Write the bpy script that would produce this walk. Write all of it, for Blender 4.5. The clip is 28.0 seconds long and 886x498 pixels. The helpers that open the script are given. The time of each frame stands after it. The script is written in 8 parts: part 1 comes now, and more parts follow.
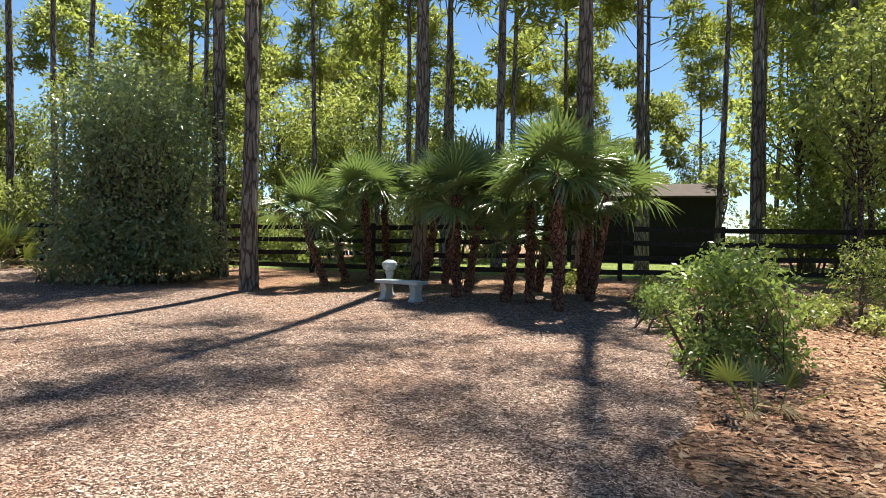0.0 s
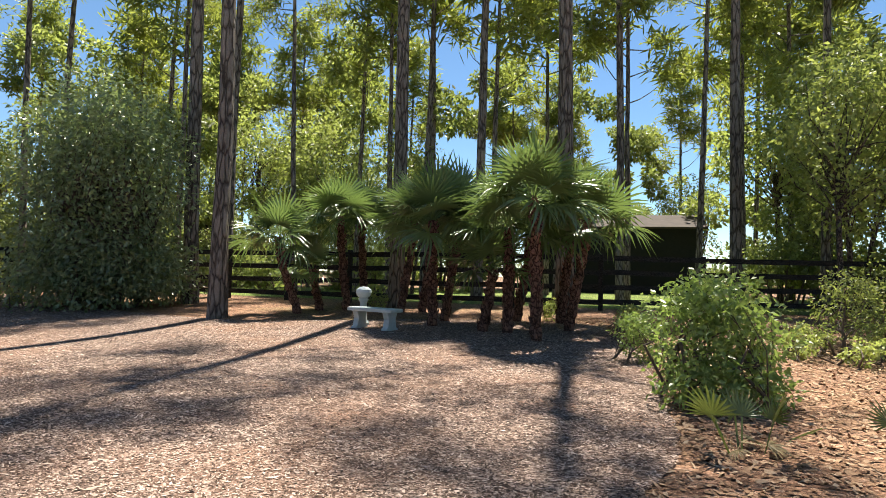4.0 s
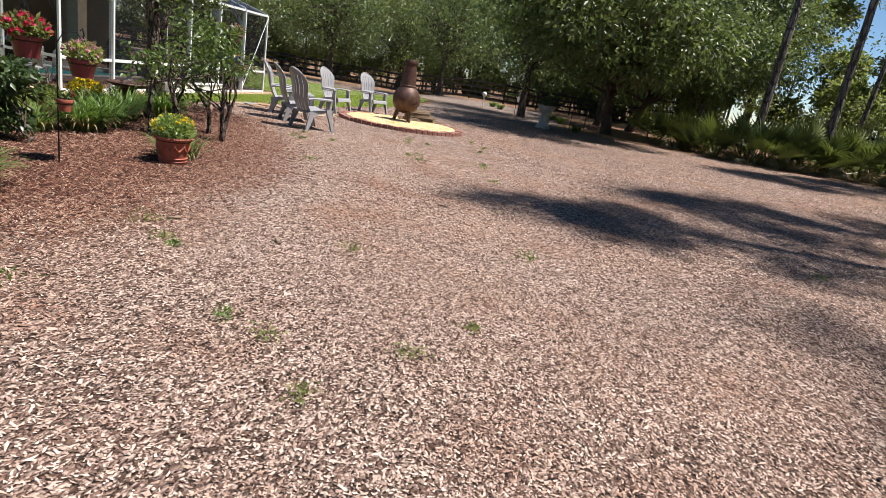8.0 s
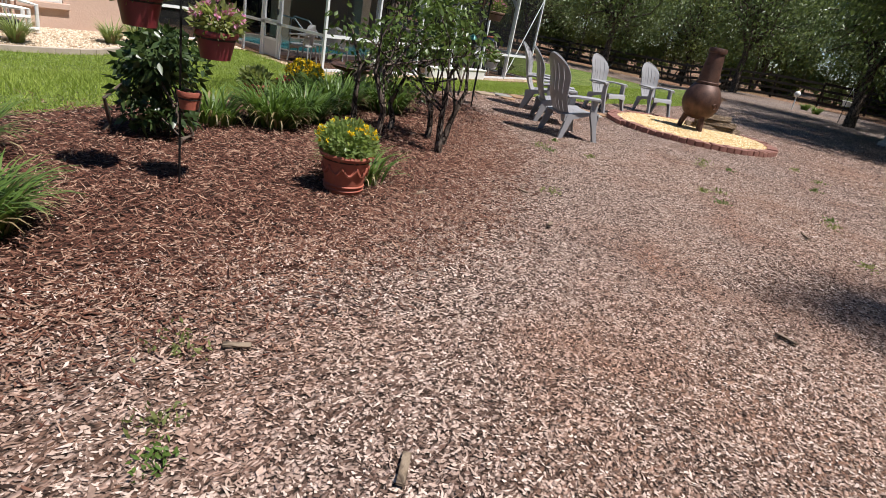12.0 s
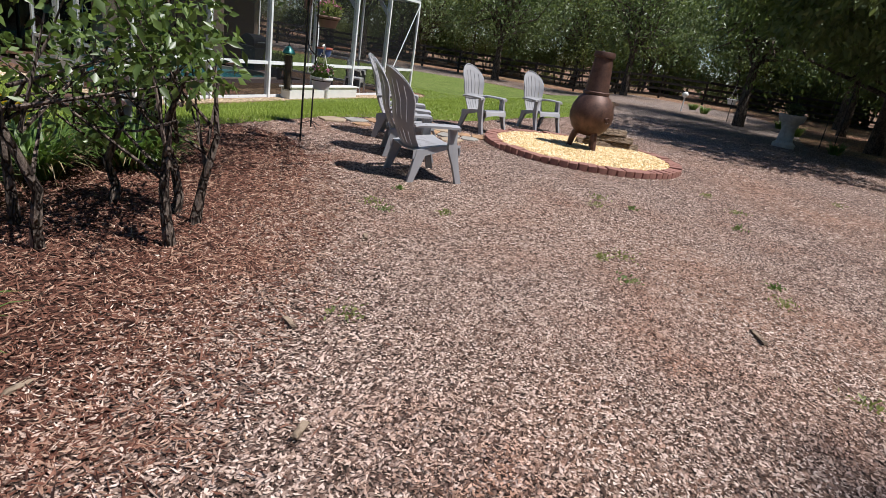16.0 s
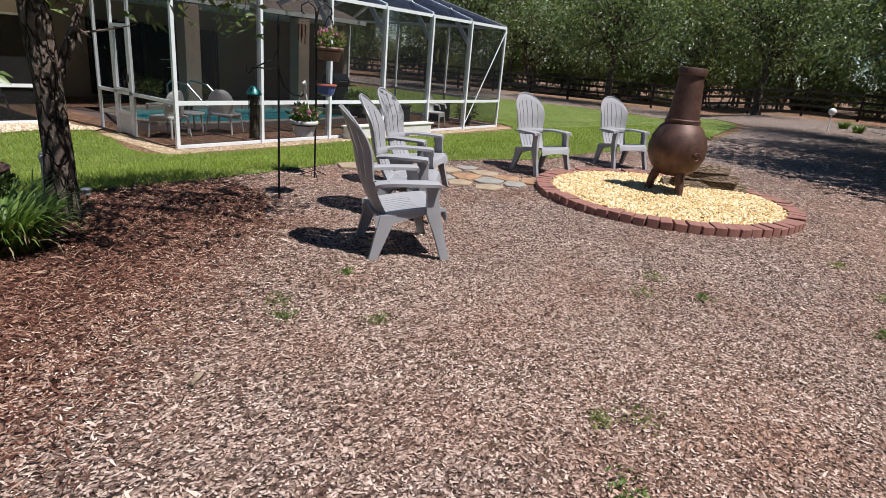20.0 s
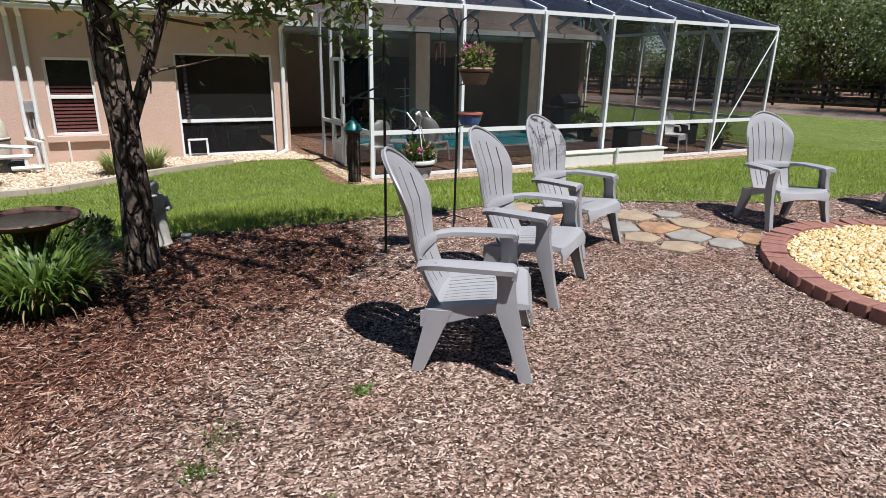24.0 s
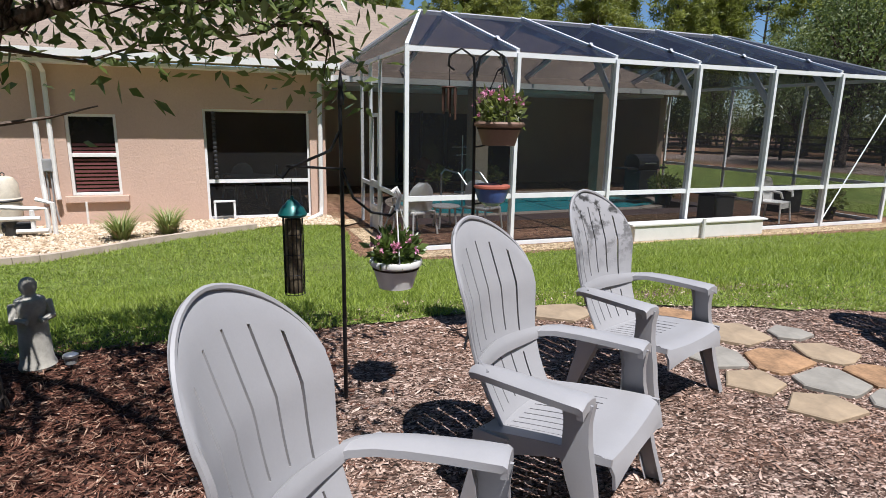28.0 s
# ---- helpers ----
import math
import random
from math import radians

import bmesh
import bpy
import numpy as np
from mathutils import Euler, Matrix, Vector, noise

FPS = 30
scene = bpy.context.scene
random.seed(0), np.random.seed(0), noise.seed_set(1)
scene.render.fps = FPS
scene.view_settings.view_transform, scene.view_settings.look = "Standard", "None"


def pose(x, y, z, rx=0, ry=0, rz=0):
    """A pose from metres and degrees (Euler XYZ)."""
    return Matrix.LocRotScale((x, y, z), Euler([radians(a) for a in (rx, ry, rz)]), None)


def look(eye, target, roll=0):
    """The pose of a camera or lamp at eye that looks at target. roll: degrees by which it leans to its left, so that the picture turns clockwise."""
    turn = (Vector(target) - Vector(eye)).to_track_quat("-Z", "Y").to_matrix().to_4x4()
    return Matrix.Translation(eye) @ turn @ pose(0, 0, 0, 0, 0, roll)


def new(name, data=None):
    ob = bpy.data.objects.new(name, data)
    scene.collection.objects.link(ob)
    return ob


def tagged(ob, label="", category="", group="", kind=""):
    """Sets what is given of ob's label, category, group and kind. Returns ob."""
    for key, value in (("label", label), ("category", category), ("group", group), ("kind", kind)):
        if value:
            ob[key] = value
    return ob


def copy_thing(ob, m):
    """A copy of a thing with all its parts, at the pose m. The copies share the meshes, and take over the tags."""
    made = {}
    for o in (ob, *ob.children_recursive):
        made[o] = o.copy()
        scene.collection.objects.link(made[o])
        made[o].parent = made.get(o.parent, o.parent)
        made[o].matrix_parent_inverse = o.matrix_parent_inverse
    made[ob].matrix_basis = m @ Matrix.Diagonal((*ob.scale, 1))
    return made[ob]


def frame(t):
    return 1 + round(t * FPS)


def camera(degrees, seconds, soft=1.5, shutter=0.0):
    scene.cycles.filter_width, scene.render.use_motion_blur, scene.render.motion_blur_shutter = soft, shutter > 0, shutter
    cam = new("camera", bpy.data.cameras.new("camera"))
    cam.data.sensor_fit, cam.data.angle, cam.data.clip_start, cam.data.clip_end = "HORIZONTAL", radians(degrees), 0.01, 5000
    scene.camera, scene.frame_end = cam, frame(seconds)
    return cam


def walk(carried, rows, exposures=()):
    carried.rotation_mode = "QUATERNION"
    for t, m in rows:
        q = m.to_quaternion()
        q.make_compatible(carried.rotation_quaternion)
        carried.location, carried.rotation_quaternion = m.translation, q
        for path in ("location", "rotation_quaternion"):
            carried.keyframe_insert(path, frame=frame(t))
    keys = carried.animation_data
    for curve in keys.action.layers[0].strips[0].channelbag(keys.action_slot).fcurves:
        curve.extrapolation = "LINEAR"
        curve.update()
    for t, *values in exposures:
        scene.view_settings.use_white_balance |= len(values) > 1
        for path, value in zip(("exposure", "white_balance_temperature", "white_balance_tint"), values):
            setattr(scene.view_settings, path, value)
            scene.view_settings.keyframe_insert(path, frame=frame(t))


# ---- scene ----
# ---- camera ----
cam = camera(74.4, 28.0, 0.8)
PATH = [
    (0, look((-5.894, -1.497, 1.258), (-5.201, -3.373, 1.243), 0.9)),
    (0.5, look((-5.976, -1.730, 1.260), (-5.252, -3.593, 1.344), 1.7)),
    (1, look((-6.014, -1.807, 1.249), (-5.273, -3.663, 1.328), 0.8)),
    (1.5, look((-6.001, -1.886, 1.220), (-5.248, -3.738, 1.293), 0.6)),
    (2, look((-5.951, -1.917, 1.158), (-5.247, -3.785, 1.276), 0.7)),
    (2.5, look((-5.944, -1.949, 1.145), (-5.256, -3.823, 1.279), 0.3)),
    (4.5, look((-5.936, -1.774, 1.227), (-5.302, -3.670, 1.263), 1.4)),
    (5, look((-6.041, -1.668, 1.254), (-5.327, -3.536, 1.211), 1.7)),
    (5.5, look((-6.038, -1.566, 1.265), (-5.265, -3.410, 1.221), 1.6)),
    (6, look((-5.965, -1.388, 1.263), (-4.979, -3.127, 1.248), 3.2)),
    (6.5, look((-5.622, -1.546, 1.231), (-4.272, -3.022, 1.205), 5.3)),
    (7, look((-5.395, -1.772, 1.252), (-3.787, -2.953, 1.109), 8.3)),
    (7.5, look((-5.084, -1.994, 1.307), (-3.236, -2.693, 0.997), 8.8)),
    (8, look((-4.766, -1.907, 1.297), (-2.861, -1.676, 0.735), 9.7)),
    (8.5, look((-4.463, -1.717, 1.225), (-2.675, -1.130, 0.548), 10.9)),
    (9, look((-4.218, -1.584, 1.223), (-2.510, -0.796, 0.544), 9.7)),
    (9.5, look((-3.884, -1.554, 1.240), (-2.251, -0.611, 0.574), 10.2)),
    (10, look((-3.587, -1.446, 1.201), (-1.958, -0.548, 0.466), 10.0)),
    (10.5, look((-3.183, -1.338, 1.214), (-1.433, -0.656, 0.526), 12.9)),
    (11, look((-2.821, -1.307, 1.223), (-1.100, -0.575, 0.515), 8.9)),
    (11.5, look((-2.507, -1.127, 1.219), (-0.916, -0.173, 0.471), 11.3)),
    (12, look((-2.198, -0.987, 1.250), (-0.611, -0.022, 0.508), 11.0)),
    (12.5, look((-1.785, -0.870, 1.200), (-0.229, 0.116, 0.421), 9.2)),
    (13, look((-1.535, -0.759, 1.168), (0.052, 0.149, 0.358), 8.8)),
    (13.5, look((-1.218, -0.632, 1.209), (0.491, 0.093, 0.466), 11.0)),
    (15.5, look((-0.156, -0.501, 1.291), (1.629, 0.076, 0.597), 9.6)),
    (16, look((0.187, -0.531, 1.308), (1.924, 0.208, 0.646), 8.9)),
    (16.5, look((0.440, -0.534, 1.291), (2.116, 0.291, 0.578), 8.1)),
    (17, look((0.735, -0.543, 1.322), (2.507, 0.103, 0.655), 10.6)),
    (17.5, look((1.032, -0.615, 1.311), (2.800, 0.059, 0.664), 7.1)),
    (18, look((1.267, -0.657, 1.341), (2.936, 0.187, 0.634), 5.9)),
    (18.5, look((1.531, -0.616, 1.323), (3.183, 0.246, 0.596), 9.7)),
    (19, look((1.792, -0.566, 1.337), (3.447, 0.333, 0.664), 9.5)),
    (19.5, look((2.057, -0.614, 1.363), (3.556, 0.567, 0.766), 5.4)),
    (20, look((2.226, -0.668, 1.390), (3.764, 0.450, 0.770), 5.0)),
    (20.5, look((2.546, -0.606, 1.369), (4.186, 0.354, 0.744), 10.9)),
    (21, look((2.781, -0.551, 1.381), (4.435, 0.387, 0.760), 11.9)),
    (21.5, look((3.073, -0.559, 1.390), (4.478, 0.698, 0.720), 7.6)),
    (23.5, look((3.839, -0.301, 1.419), (4.768, 1.317, 0.699), 5.9)),
    (24, look((3.979, -0.280, 1.424), (4.875, 1.403, 0.819), 1.2)),
    (24.5, look((4.113, -0.099, 1.389), (4.996, 1.619, 0.871), 3.5)),
    (25, look((4.253, 0.097, 1.455), (5.157, 1.846, 1.101), 5.3)),
    (25.5, look((4.375, 0.250, 1.447), (4.915, 2.148, 1.120), 2.1)),
    (26, look((4.571, 0.370, 1.467), (4.705, 2.335, 1.118), 0.2)),
    (26.5, look((4.602, 0.534, 1.439), (4.709, 2.488, 1.025), 3.1)),
    (27, look((4.705, 0.797, 1.458), (5.166, 2.694, 1.024), 4.0)),
    (27.5, look((4.978, 0.794, 1.482), (5.482, 2.682, 1.053), 2.0)),
    (28, look((5.112, 1.013, 1.402), (5.798, 2.842, 0.972), 1.1)),
]
walk(cam, PATH, [(0.0, 1.5, 7100, 4), (6.0, 1.5, 7100, 4), (7.4, 1.1, 6700, 8), (10.0, 0.46, 6450, 10), (13.5, 0.52, 6300, 10), (16.0, 0.5, 6200, 10), (22.0, 0.48, 6200, 10), (25.0, 0.5, 6100, 10), (28.0, 0.53, 6150, 10)])


# ---- light ----
SUN_AZ, SUN_EL = 172.0, 66.0          # degrees clockwise from +Y, and above the horizon
world = bpy.data.worlds.new("sky")
scene.world = world
world.use_nodes = True
_wn = world.node_tree.nodes
_wn.clear()
_sky = _wn.new("ShaderNodeTexSky")
_sky.sky_type = "NISHITA"
_sky.sun_disc = False
_sky.sun_elevation, _sky.sun_rotation = radians(SUN_EL), radians(SUN_AZ)
_sky.air_density, _sky.dust_density, _sky.ozone_density = 0.85, 0.0, 4.0
_bg = _wn.new("ShaderNodeBackground")
_bg.inputs["Strength"].default_value = 0.066
_wo = _wn.new("ShaderNodeOutputWorld")
_hs = _wn.new("ShaderNodeHueSaturation")
_hs.inputs["Saturation"].default_value = 1.08
world.node_tree.links.new(_sky.outputs[0], _hs.inputs["Color"])
world.node_tree.links.new(_hs.outputs[0], _bg.inputs[0])
world.node_tree.links.new(_bg.outputs[0], _wo.inputs[0])
sun = new("sun", bpy.data.lights.new("sun", "SUN"))
sun.data.energy, sun.data.angle, sun.data.color = 5.0, radians(0.53), (1.0, 0.95, 0.91)
_a, _e = radians(SUN_AZ), radians(SUN_EL)
sun.matrix_world = look((0, 0, 40), (-math.sin(_a) * math.cos(_e), -math.cos(_a) * math.cos(_e), 40 - math.sin(_e)))


# ---- materials ----
def _mat(name):
    m = bpy.data.materials.new(name)
    m.use_nodes = True
    t = m.node_tree
    return m, t, t.nodes["Principled BSDF"], t.nodes["Material Output"]


def _noise(t, scale, detail=4.0, rough=0.6, vec=None, dist=0.0):
    n = t.nodes.new("ShaderNodeTexNoise")
    n.inputs["Scale"].default_value = scale
    n.inputs["Detail"].default_value = detail
    n.inputs["Roughness"].default_value = rough
    n.inputs["Distortion"].default_value = dist
    if vec is not None:
        t.links.new(vec, n.inputs["Vector"])
    return n.outputs["Fac"]


def _ramp(t, fac, stops):
    r = t.nodes.new("ShaderNodeValToRGB")
    el = r.color_ramp.elements
    while len(el) < len(stops):
        el.new(0.5)
    for e, (p, c) in zip(el, stops):
        e.position, e.color = p, (*c, 1.0)
    t.links.new(fac, r.inputs[0])
    return r.outputs[0]


def _mixc(t, fac, a, b, mode="MIX"):
    n = t.nodes.new("ShaderNodeMix")
    n.data_type, n.blend_type = "RGBA", mode
    for sock, v in ((n.inputs[0], fac), (n.inputs[6], a), (n.inputs[7], b)):
        if hasattr(v, "is_output"):
            t.links.new(v, sock)
        elif isinstance(v, (int, float)):
            sock.default_value = v
        else:
            sock.default_value = (*v, 1.0)
    return n.outputs[2]


def _bump(t, bsdf, height, strength=0.3, dist=0.01):
    b = t.nodes.new("ShaderNodeBump")
    b.inputs["Strength"].default_value = strength
    b.inputs["Distance"].default_value = dist
    t.links.new(height, b.inputs["Height"])
    t.links.new(b.outputs[0], bsdf.inputs["Normal"])


def _coord(t, scale=(1, 1, 1), kind="Object", rot=(0, 0, 0)):
    c = t.nodes.new("ShaderNodeTexCoord")
    m = t.nodes.new("ShaderNodeMapping")
    m.inputs["Scale"].default_value = scale
    m.inputs["Rotation"].default_value = rot
    t.links.new(c.outputs[kind], m.inputs[0])
    return m.outputs[0]


def _world(t, scale=(1, 1, 1), rot=(0, 0, 0)):
    g = t.nodes.new("ShaderNodeNewGeometry")
    m = t.nodes.new("ShaderNodeMapping")
    m.inputs["Scale"].default_value = scale
    m.inputs["Rotation"].default_value = rot
    t.links.new(g.outputs["Position"], m.inputs[0])
    return m.outputs[0]


def _island(t):
    return t.nodes.new("ShaderNodeNewGeometry").outputs["Random Per Island"]


def _rand(t):
    return t.nodes.new("ShaderNodeObjectInfo").outputs["Random"]


def plain(name, col, rough=0.6, metal=0.0, var=0.25, scale=6.0, bump=0.15, fine=60.0):
    """Paint, plastic or metal with soft stains and a fine grain."""
    m, t, b, _ = _mat(name)
    v = _coord(t)
    lo = tuple(c * (1 - var) for c in col)
    hi = tuple(min(1, c * (1 + var * 0.6)) for c in col)
    base = _ramp(t, _noise(t, scale, 5, 0.65, v), [(0.3, lo), (0.7, hi)])
    grain = _noise(t, fine, 3, 0.6, v)
    t.links.new(_mixc(t, 0.18, base, _ramp(t, grain, [(0.35, lo), (0.65, hi)])), b.inputs["Base Color"])
    b.inputs["Roughness"].default_value = rough
    b.inputs["Metallic"].default_value = metal
    _bump(t, b, grain, bump, 0.002)
    return m


def leafy(name, dark, mid, lit, gloss=0.4, trans=0.35, rough=0.45):
    """Leaves: each leaf its own shade, light passes through."""
    m, t, b, o = _mat(name)
    col = _ramp(t, _island(t), [(0.0, dark), (0.55, mid), (1.0, lit)])
    big = _noise(t, 1.3, 2, 0.5, _world(t))
    col = _mixc(t, 0.55, col, _mixc(t, big, dark, lit), "MIX")
    t.links.new(col, b.inputs["Base Color"])
    b.inputs["Roughness"].default_value = rough
    b.inputs["Specular IOR Level"].default_value = gloss
    tr = t.nodes.new("ShaderNodeBsdfTranslucent")
    bright = _mixc(t, 1.0, col, (1.25, 1.3, 0.85), "MULTIPLY")
    t.links.new(bright, tr.inputs[0])
    mx = t.nodes.new("ShaderNodeMixShader")
    mx.inputs[0].default_value = trans
    t.links.new(b.outputs[0], mx.inputs[1])
    t.links.new(tr.outputs[0], mx.inputs[2])
    t.links.new(mx.outputs[0], o.inputs[0])
    return m


def litter(name, cols, cell=55.0, stretch=2.6, patch=None, bump=0.9, patch_scale=0.5, deep=(0.02, 0.014, 0.01)):
    """A bed of chips or needles: long cells, each with its own shade, dark gaps, and wide patches."""
    m, t, b, _ = _mat(name)
    wob = t.nodes.new("ShaderNodeTexNoise")
    wob.inputs["Scale"].default_value = 7.0
    base = _world(t)
    t.links.new(base, wob.inputs["Vector"])
    add = t.nodes.new("ShaderNodeMix")
    add.data_type = "VECTOR"
    add.inputs[0].default_value = 0.06
    t.links.new(base, add.inputs[4])
    t.links.new(wob.outputs["Color"], add.inputs[5])
    layers = []
    for k, ang in enumerate((0.4, 1.6, 2.7)):
        mp = t.nodes.new("ShaderNodeMapping")
        mp.inputs["Rotation"].default_value = (0, 0, ang)
        mp.inputs["Scale"].default_value = (cell / stretch, cell, cell)
        t.links.new(add.outputs[1], mp.inputs[0])
        v = t.nodes.new("ShaderNodeTexVoronoi")
        v.inputs["Scale"].default_value = 1.0
        t.links.new(mp.outputs[0], v.inputs["Vector"])
        layers.append(v)
    pick = _noise(t, 30.0, 2, 0.5, base)
    s1 = _ramp(t, pick, [(0.44, (0, 0, 0)), (0.47, (1, 1, 1))])
    s2 = _ramp(t, _noise(t, 37.0, 2, 0.5, base), [(0.5, (0, 0, 0)), (0.53, (1, 1, 1))])
    colr = _mixc(t, s2, _mixc(t, s1, layers[0].outputs["Color"], layers[1].outputs["Color"]), layers[2].outputs["Color"])
    dist = _mixc(t, s2, _mixc(t, s1, layers[0].outputs["Distance"], layers[1].outputs["Distance"]), layers[2].outputs["Distance"])
    bw = t.nodes.new("ShaderNodeRGBToBW")
    t.links.new(colr, bw.inputs[0])
    n = len(cols)
    col = _ramp(t, bw.outputs[0], [(0.12 + 0.76 * i / max(1, n - 1), c) for i, c in enumerate(cols)])
    if patch:
        pf = _ramp(t, _noise(t, patch_scale, 5, 0.6, base), [(0.45, (0, 0, 0)), (0.68, (1, 1, 1))])
        col = _mixc(t, _mixc(t, 0.62, (0, 0, 0), pf), col, patch)
    tone = _ramp(t, _noise(t, 1.7, 4, 0.6, base), [(0.3, (0.78, 0.78, 0.78)), (0.7, (1.12, 1.12, 1.12))])
    col = _mixc(t, 1.0, col, tone, "MULTIPLY")
    mott = _ramp(t, _noise(t, 11.0, 3, 0.75, base), [(0.36, (0.5, 0.47, 0.45)), (0.5, (1.0, 1.0, 1.0)), (0.66, (1.22, 1.22, 1.22))])
    col = _mixc(t, 1.0, col, mott, "MULTIPLY")
    gap = _ramp(t, dist, [(0.45, (0, 0, 0)), (0.85, (1, 1, 1))])
    col = _mixc(t, gap, col, deep)
    t.links.new(col, b.inputs["Base Color"])
    b.inputs["Roughness"].default_value = 0.9
    b.inputs["Specular IOR Level"].default_value = 0.15
    inv = t.nodes.new("ShaderNodeMath")
    inv.operation = "SUBTRACT"
    inv.inputs[0].default_value = 1.0
    t.links.new(dist, inv.inputs[1])
    mixh = t.nodes.new("ShaderNodeMath")
    mixh.operation = "MULTIPLY_ADD"
    mixh.inputs[1].default_value = 0.7
    t.links.new(bw.outputs[0], mixh.inputs[0])
    t.links.new(inv.outputs[0], mixh.inputs[2])
    _bump(t, b, mixh.outputs[0], bump, 0.012)
    return m


def chipmat(name, cols, rough=0.85, patch=None):
    m, t, b, _ = _mat(name)
    n = len(cols)
    col = _ramp(t, _island(t), [(i / (n - 1), c) for i, c in enumerate(cols)])
    g = _noise(t, 90.0, 3, 0.6, _world(t))
    if patch:
        where = _ramp(t, _noise(t, 0.9, 5, 0.62, _world(t)), [(0.5, (0, 0, 0)), (0.68, (0.75, 0.75, 0.75))])
        col = _mixc(t, where, col, _mixc(t, 1.0, col, patch, "MULTIPLY"))
    col = _mixc(t, 1.0, col, _ramp(t, g, [(0.3, (0.72, 0.72, 0.72)), (0.7, (1.1, 1.1, 1.1))]), "MULTIPLY")
    t.links.new(col, b.inputs["Base Color"])
    b.inputs["Roughness"].default_value = rough
    b.inputs["Specular IOR Level"].default_value = 0.2
    return m


def bark(name, dark, mid, lit, scale=9.0, squash=0.22, bump=0.9):
    m, t, b, _ = _mat(name)
    v = _coord(t, (1, 1, squash))
    vor = t.nodes.new("ShaderNodeTexVoronoi")
    vor.feature = "DISTANCE_TO_EDGE"
    vor.inputs["Scale"].default_value = scale
    wob = t.nodes.new("ShaderNodeMix")
    wob.data_type = "VECTOR"
    wob.inputs[0].default_value = 0.12
    nz = t.nodes.new("ShaderNodeTexNoise")
    nz.inputs["Scale"].default_value = scale * 0.8
    t.links.new(v, nz.inputs["Vector"])
    t.links.new(v, wob.inputs[4])
    t.links.new(nz.outputs["Color"], wob.inputs[5])
    t.links.new(wob.outputs[1], vor.inputs["Vector"])
    crack = _ramp(t, vor.outputs["Distance"], [(0.0, (0, 0, 0)), (0.16, (1, 1, 1))])
    fine = _noise(t, scale * 5, 5, 0.7, v)
    plate = _ramp(t, fine, [(0.3, mid), (0.7, lit)])
    big = _ramp(t, _noise(t, scale * 0.25, 3, 0.6, v), [(0.35, (0.7, 0.7, 0.7)), (0.7, (1.15, 1.15, 1.15))])
    t.links.new(_mixc(t, 1.0, _mixc(t, crack, dark, plate), big, "MULTIPLY"), b.inputs["Base Color"])
    b.inputs["Roughness"].default_value = 0.92
    b.inputs["Specular IOR Level"].default_value = 0.15
    hm = t.nodes.new("ShaderNodeMath")
    hm.operation = "MULTIPLY_ADD"
    hm.inputs[1].default_value = 0.35
    t.links.new(fine, hm.inputs[0])
    t.links.new(crack, hm.inputs[2])
    _bump(t, b, hm.outputs[0], bump, 0.03)
    return m


def screenmat(name, col, clear):
    """Fine woven insect screen: a share of the light goes straight through."""
    m, t, b, o = _mat(name)
    b.inputs["Base Color"].default_value = (*col, 1)
    b.inputs["Roughness"].default_value = 0.8
    b.inputs["Specular IOR Level"].default_value = 0.1
    tr = t.nodes.new("ShaderNodeBsdfTransparent")
    mx = t.nodes.new("ShaderNodeMixShader")
    f = _ramp(t, _noise(t, 0.8, 3, 0.5, _coord(t)), [(0.3, (clear - 0.05,) * 3), (0.7, (clear + 0.05,) * 3)])
    t.links.new(f, mx.inputs[0])
    t.links.new(b.outputs[0], mx.inputs[1])
    t.links.new(tr.outputs[0], mx.inputs[2])
    t.links.new(mx.outputs[0], o.inputs[0])
    return m


def shingle(name):
    m, t, b, _ = _mat(name)
    v = _coord(t)
    br = t.nodes.new("ShaderNodeTexBrick")
    br.inputs["Scale"].default_value = 1.0
    br.inputs["Brick Width"].default_value = 0.32
    br.inputs["Row Height"].default_value = 0.14
    br.inputs["Mortar Size"].default_value = 0.006
    br.inputs["Color1"].default_value = (0.30, 0.235, 0.185, 1)
    br.inputs["Color2"].default_value = (0.24, 0.185, 0.145, 1)
    br.inputs["Mortar"].default_value = (0.13, 0.10, 0.08, 1)
    t.links.new(v, br.inputs["Vector"])
    n = _noise(t, 130, 3, 0.7, v)
    st = _ramp(t, _noise(t, 0.9, 4, 0.6, v), [(0.3, (0.82, 0.82, 0.82)), (0.7, (1.1, 1.08, 1.05))])
    c = _mixc(t, 1.0, br.outputs[0], st, "MULTIPLY")
    c = _mixc(t, 0.3, c, _ramp(t, n, [(0.3, (0.16, 0.12, 0.1)), (0.7, (0.4, 0.33, 0.27))]))
    t.links.new(c, b.inputs["Base Color"])
    b.inputs["Roughness"].default_value = 0.95
    _bump(t, b, br.outputs["Fac"], -0.5, 0.01)
    return m


def stucco(name, col):
    m, t, b, _ = _mat(name)
    v = _coord(t)
    n1 = _noise(t, 28, 4, 0.6, v)
    n2 = _noise(t, 0.7, 4, 0.6, v)
    c = _ramp(t, n2, [(0.3, tuple(k * 0.9 for k in col)), (0.7, tuple(min(1, k * 1.06) for k in col))])
    c = _mixc(t, 0.15, c, _ramp(t, n1, [(0.35, tuple(k * 0.7 for k in col)), (0.65, col)]))
    t.links.new(c, b.inputs["Base Color"])
    b.inputs["Roughness"].default_value = 0.9
    _bump(t, b, n1, 0.55, 0.012)
    return m


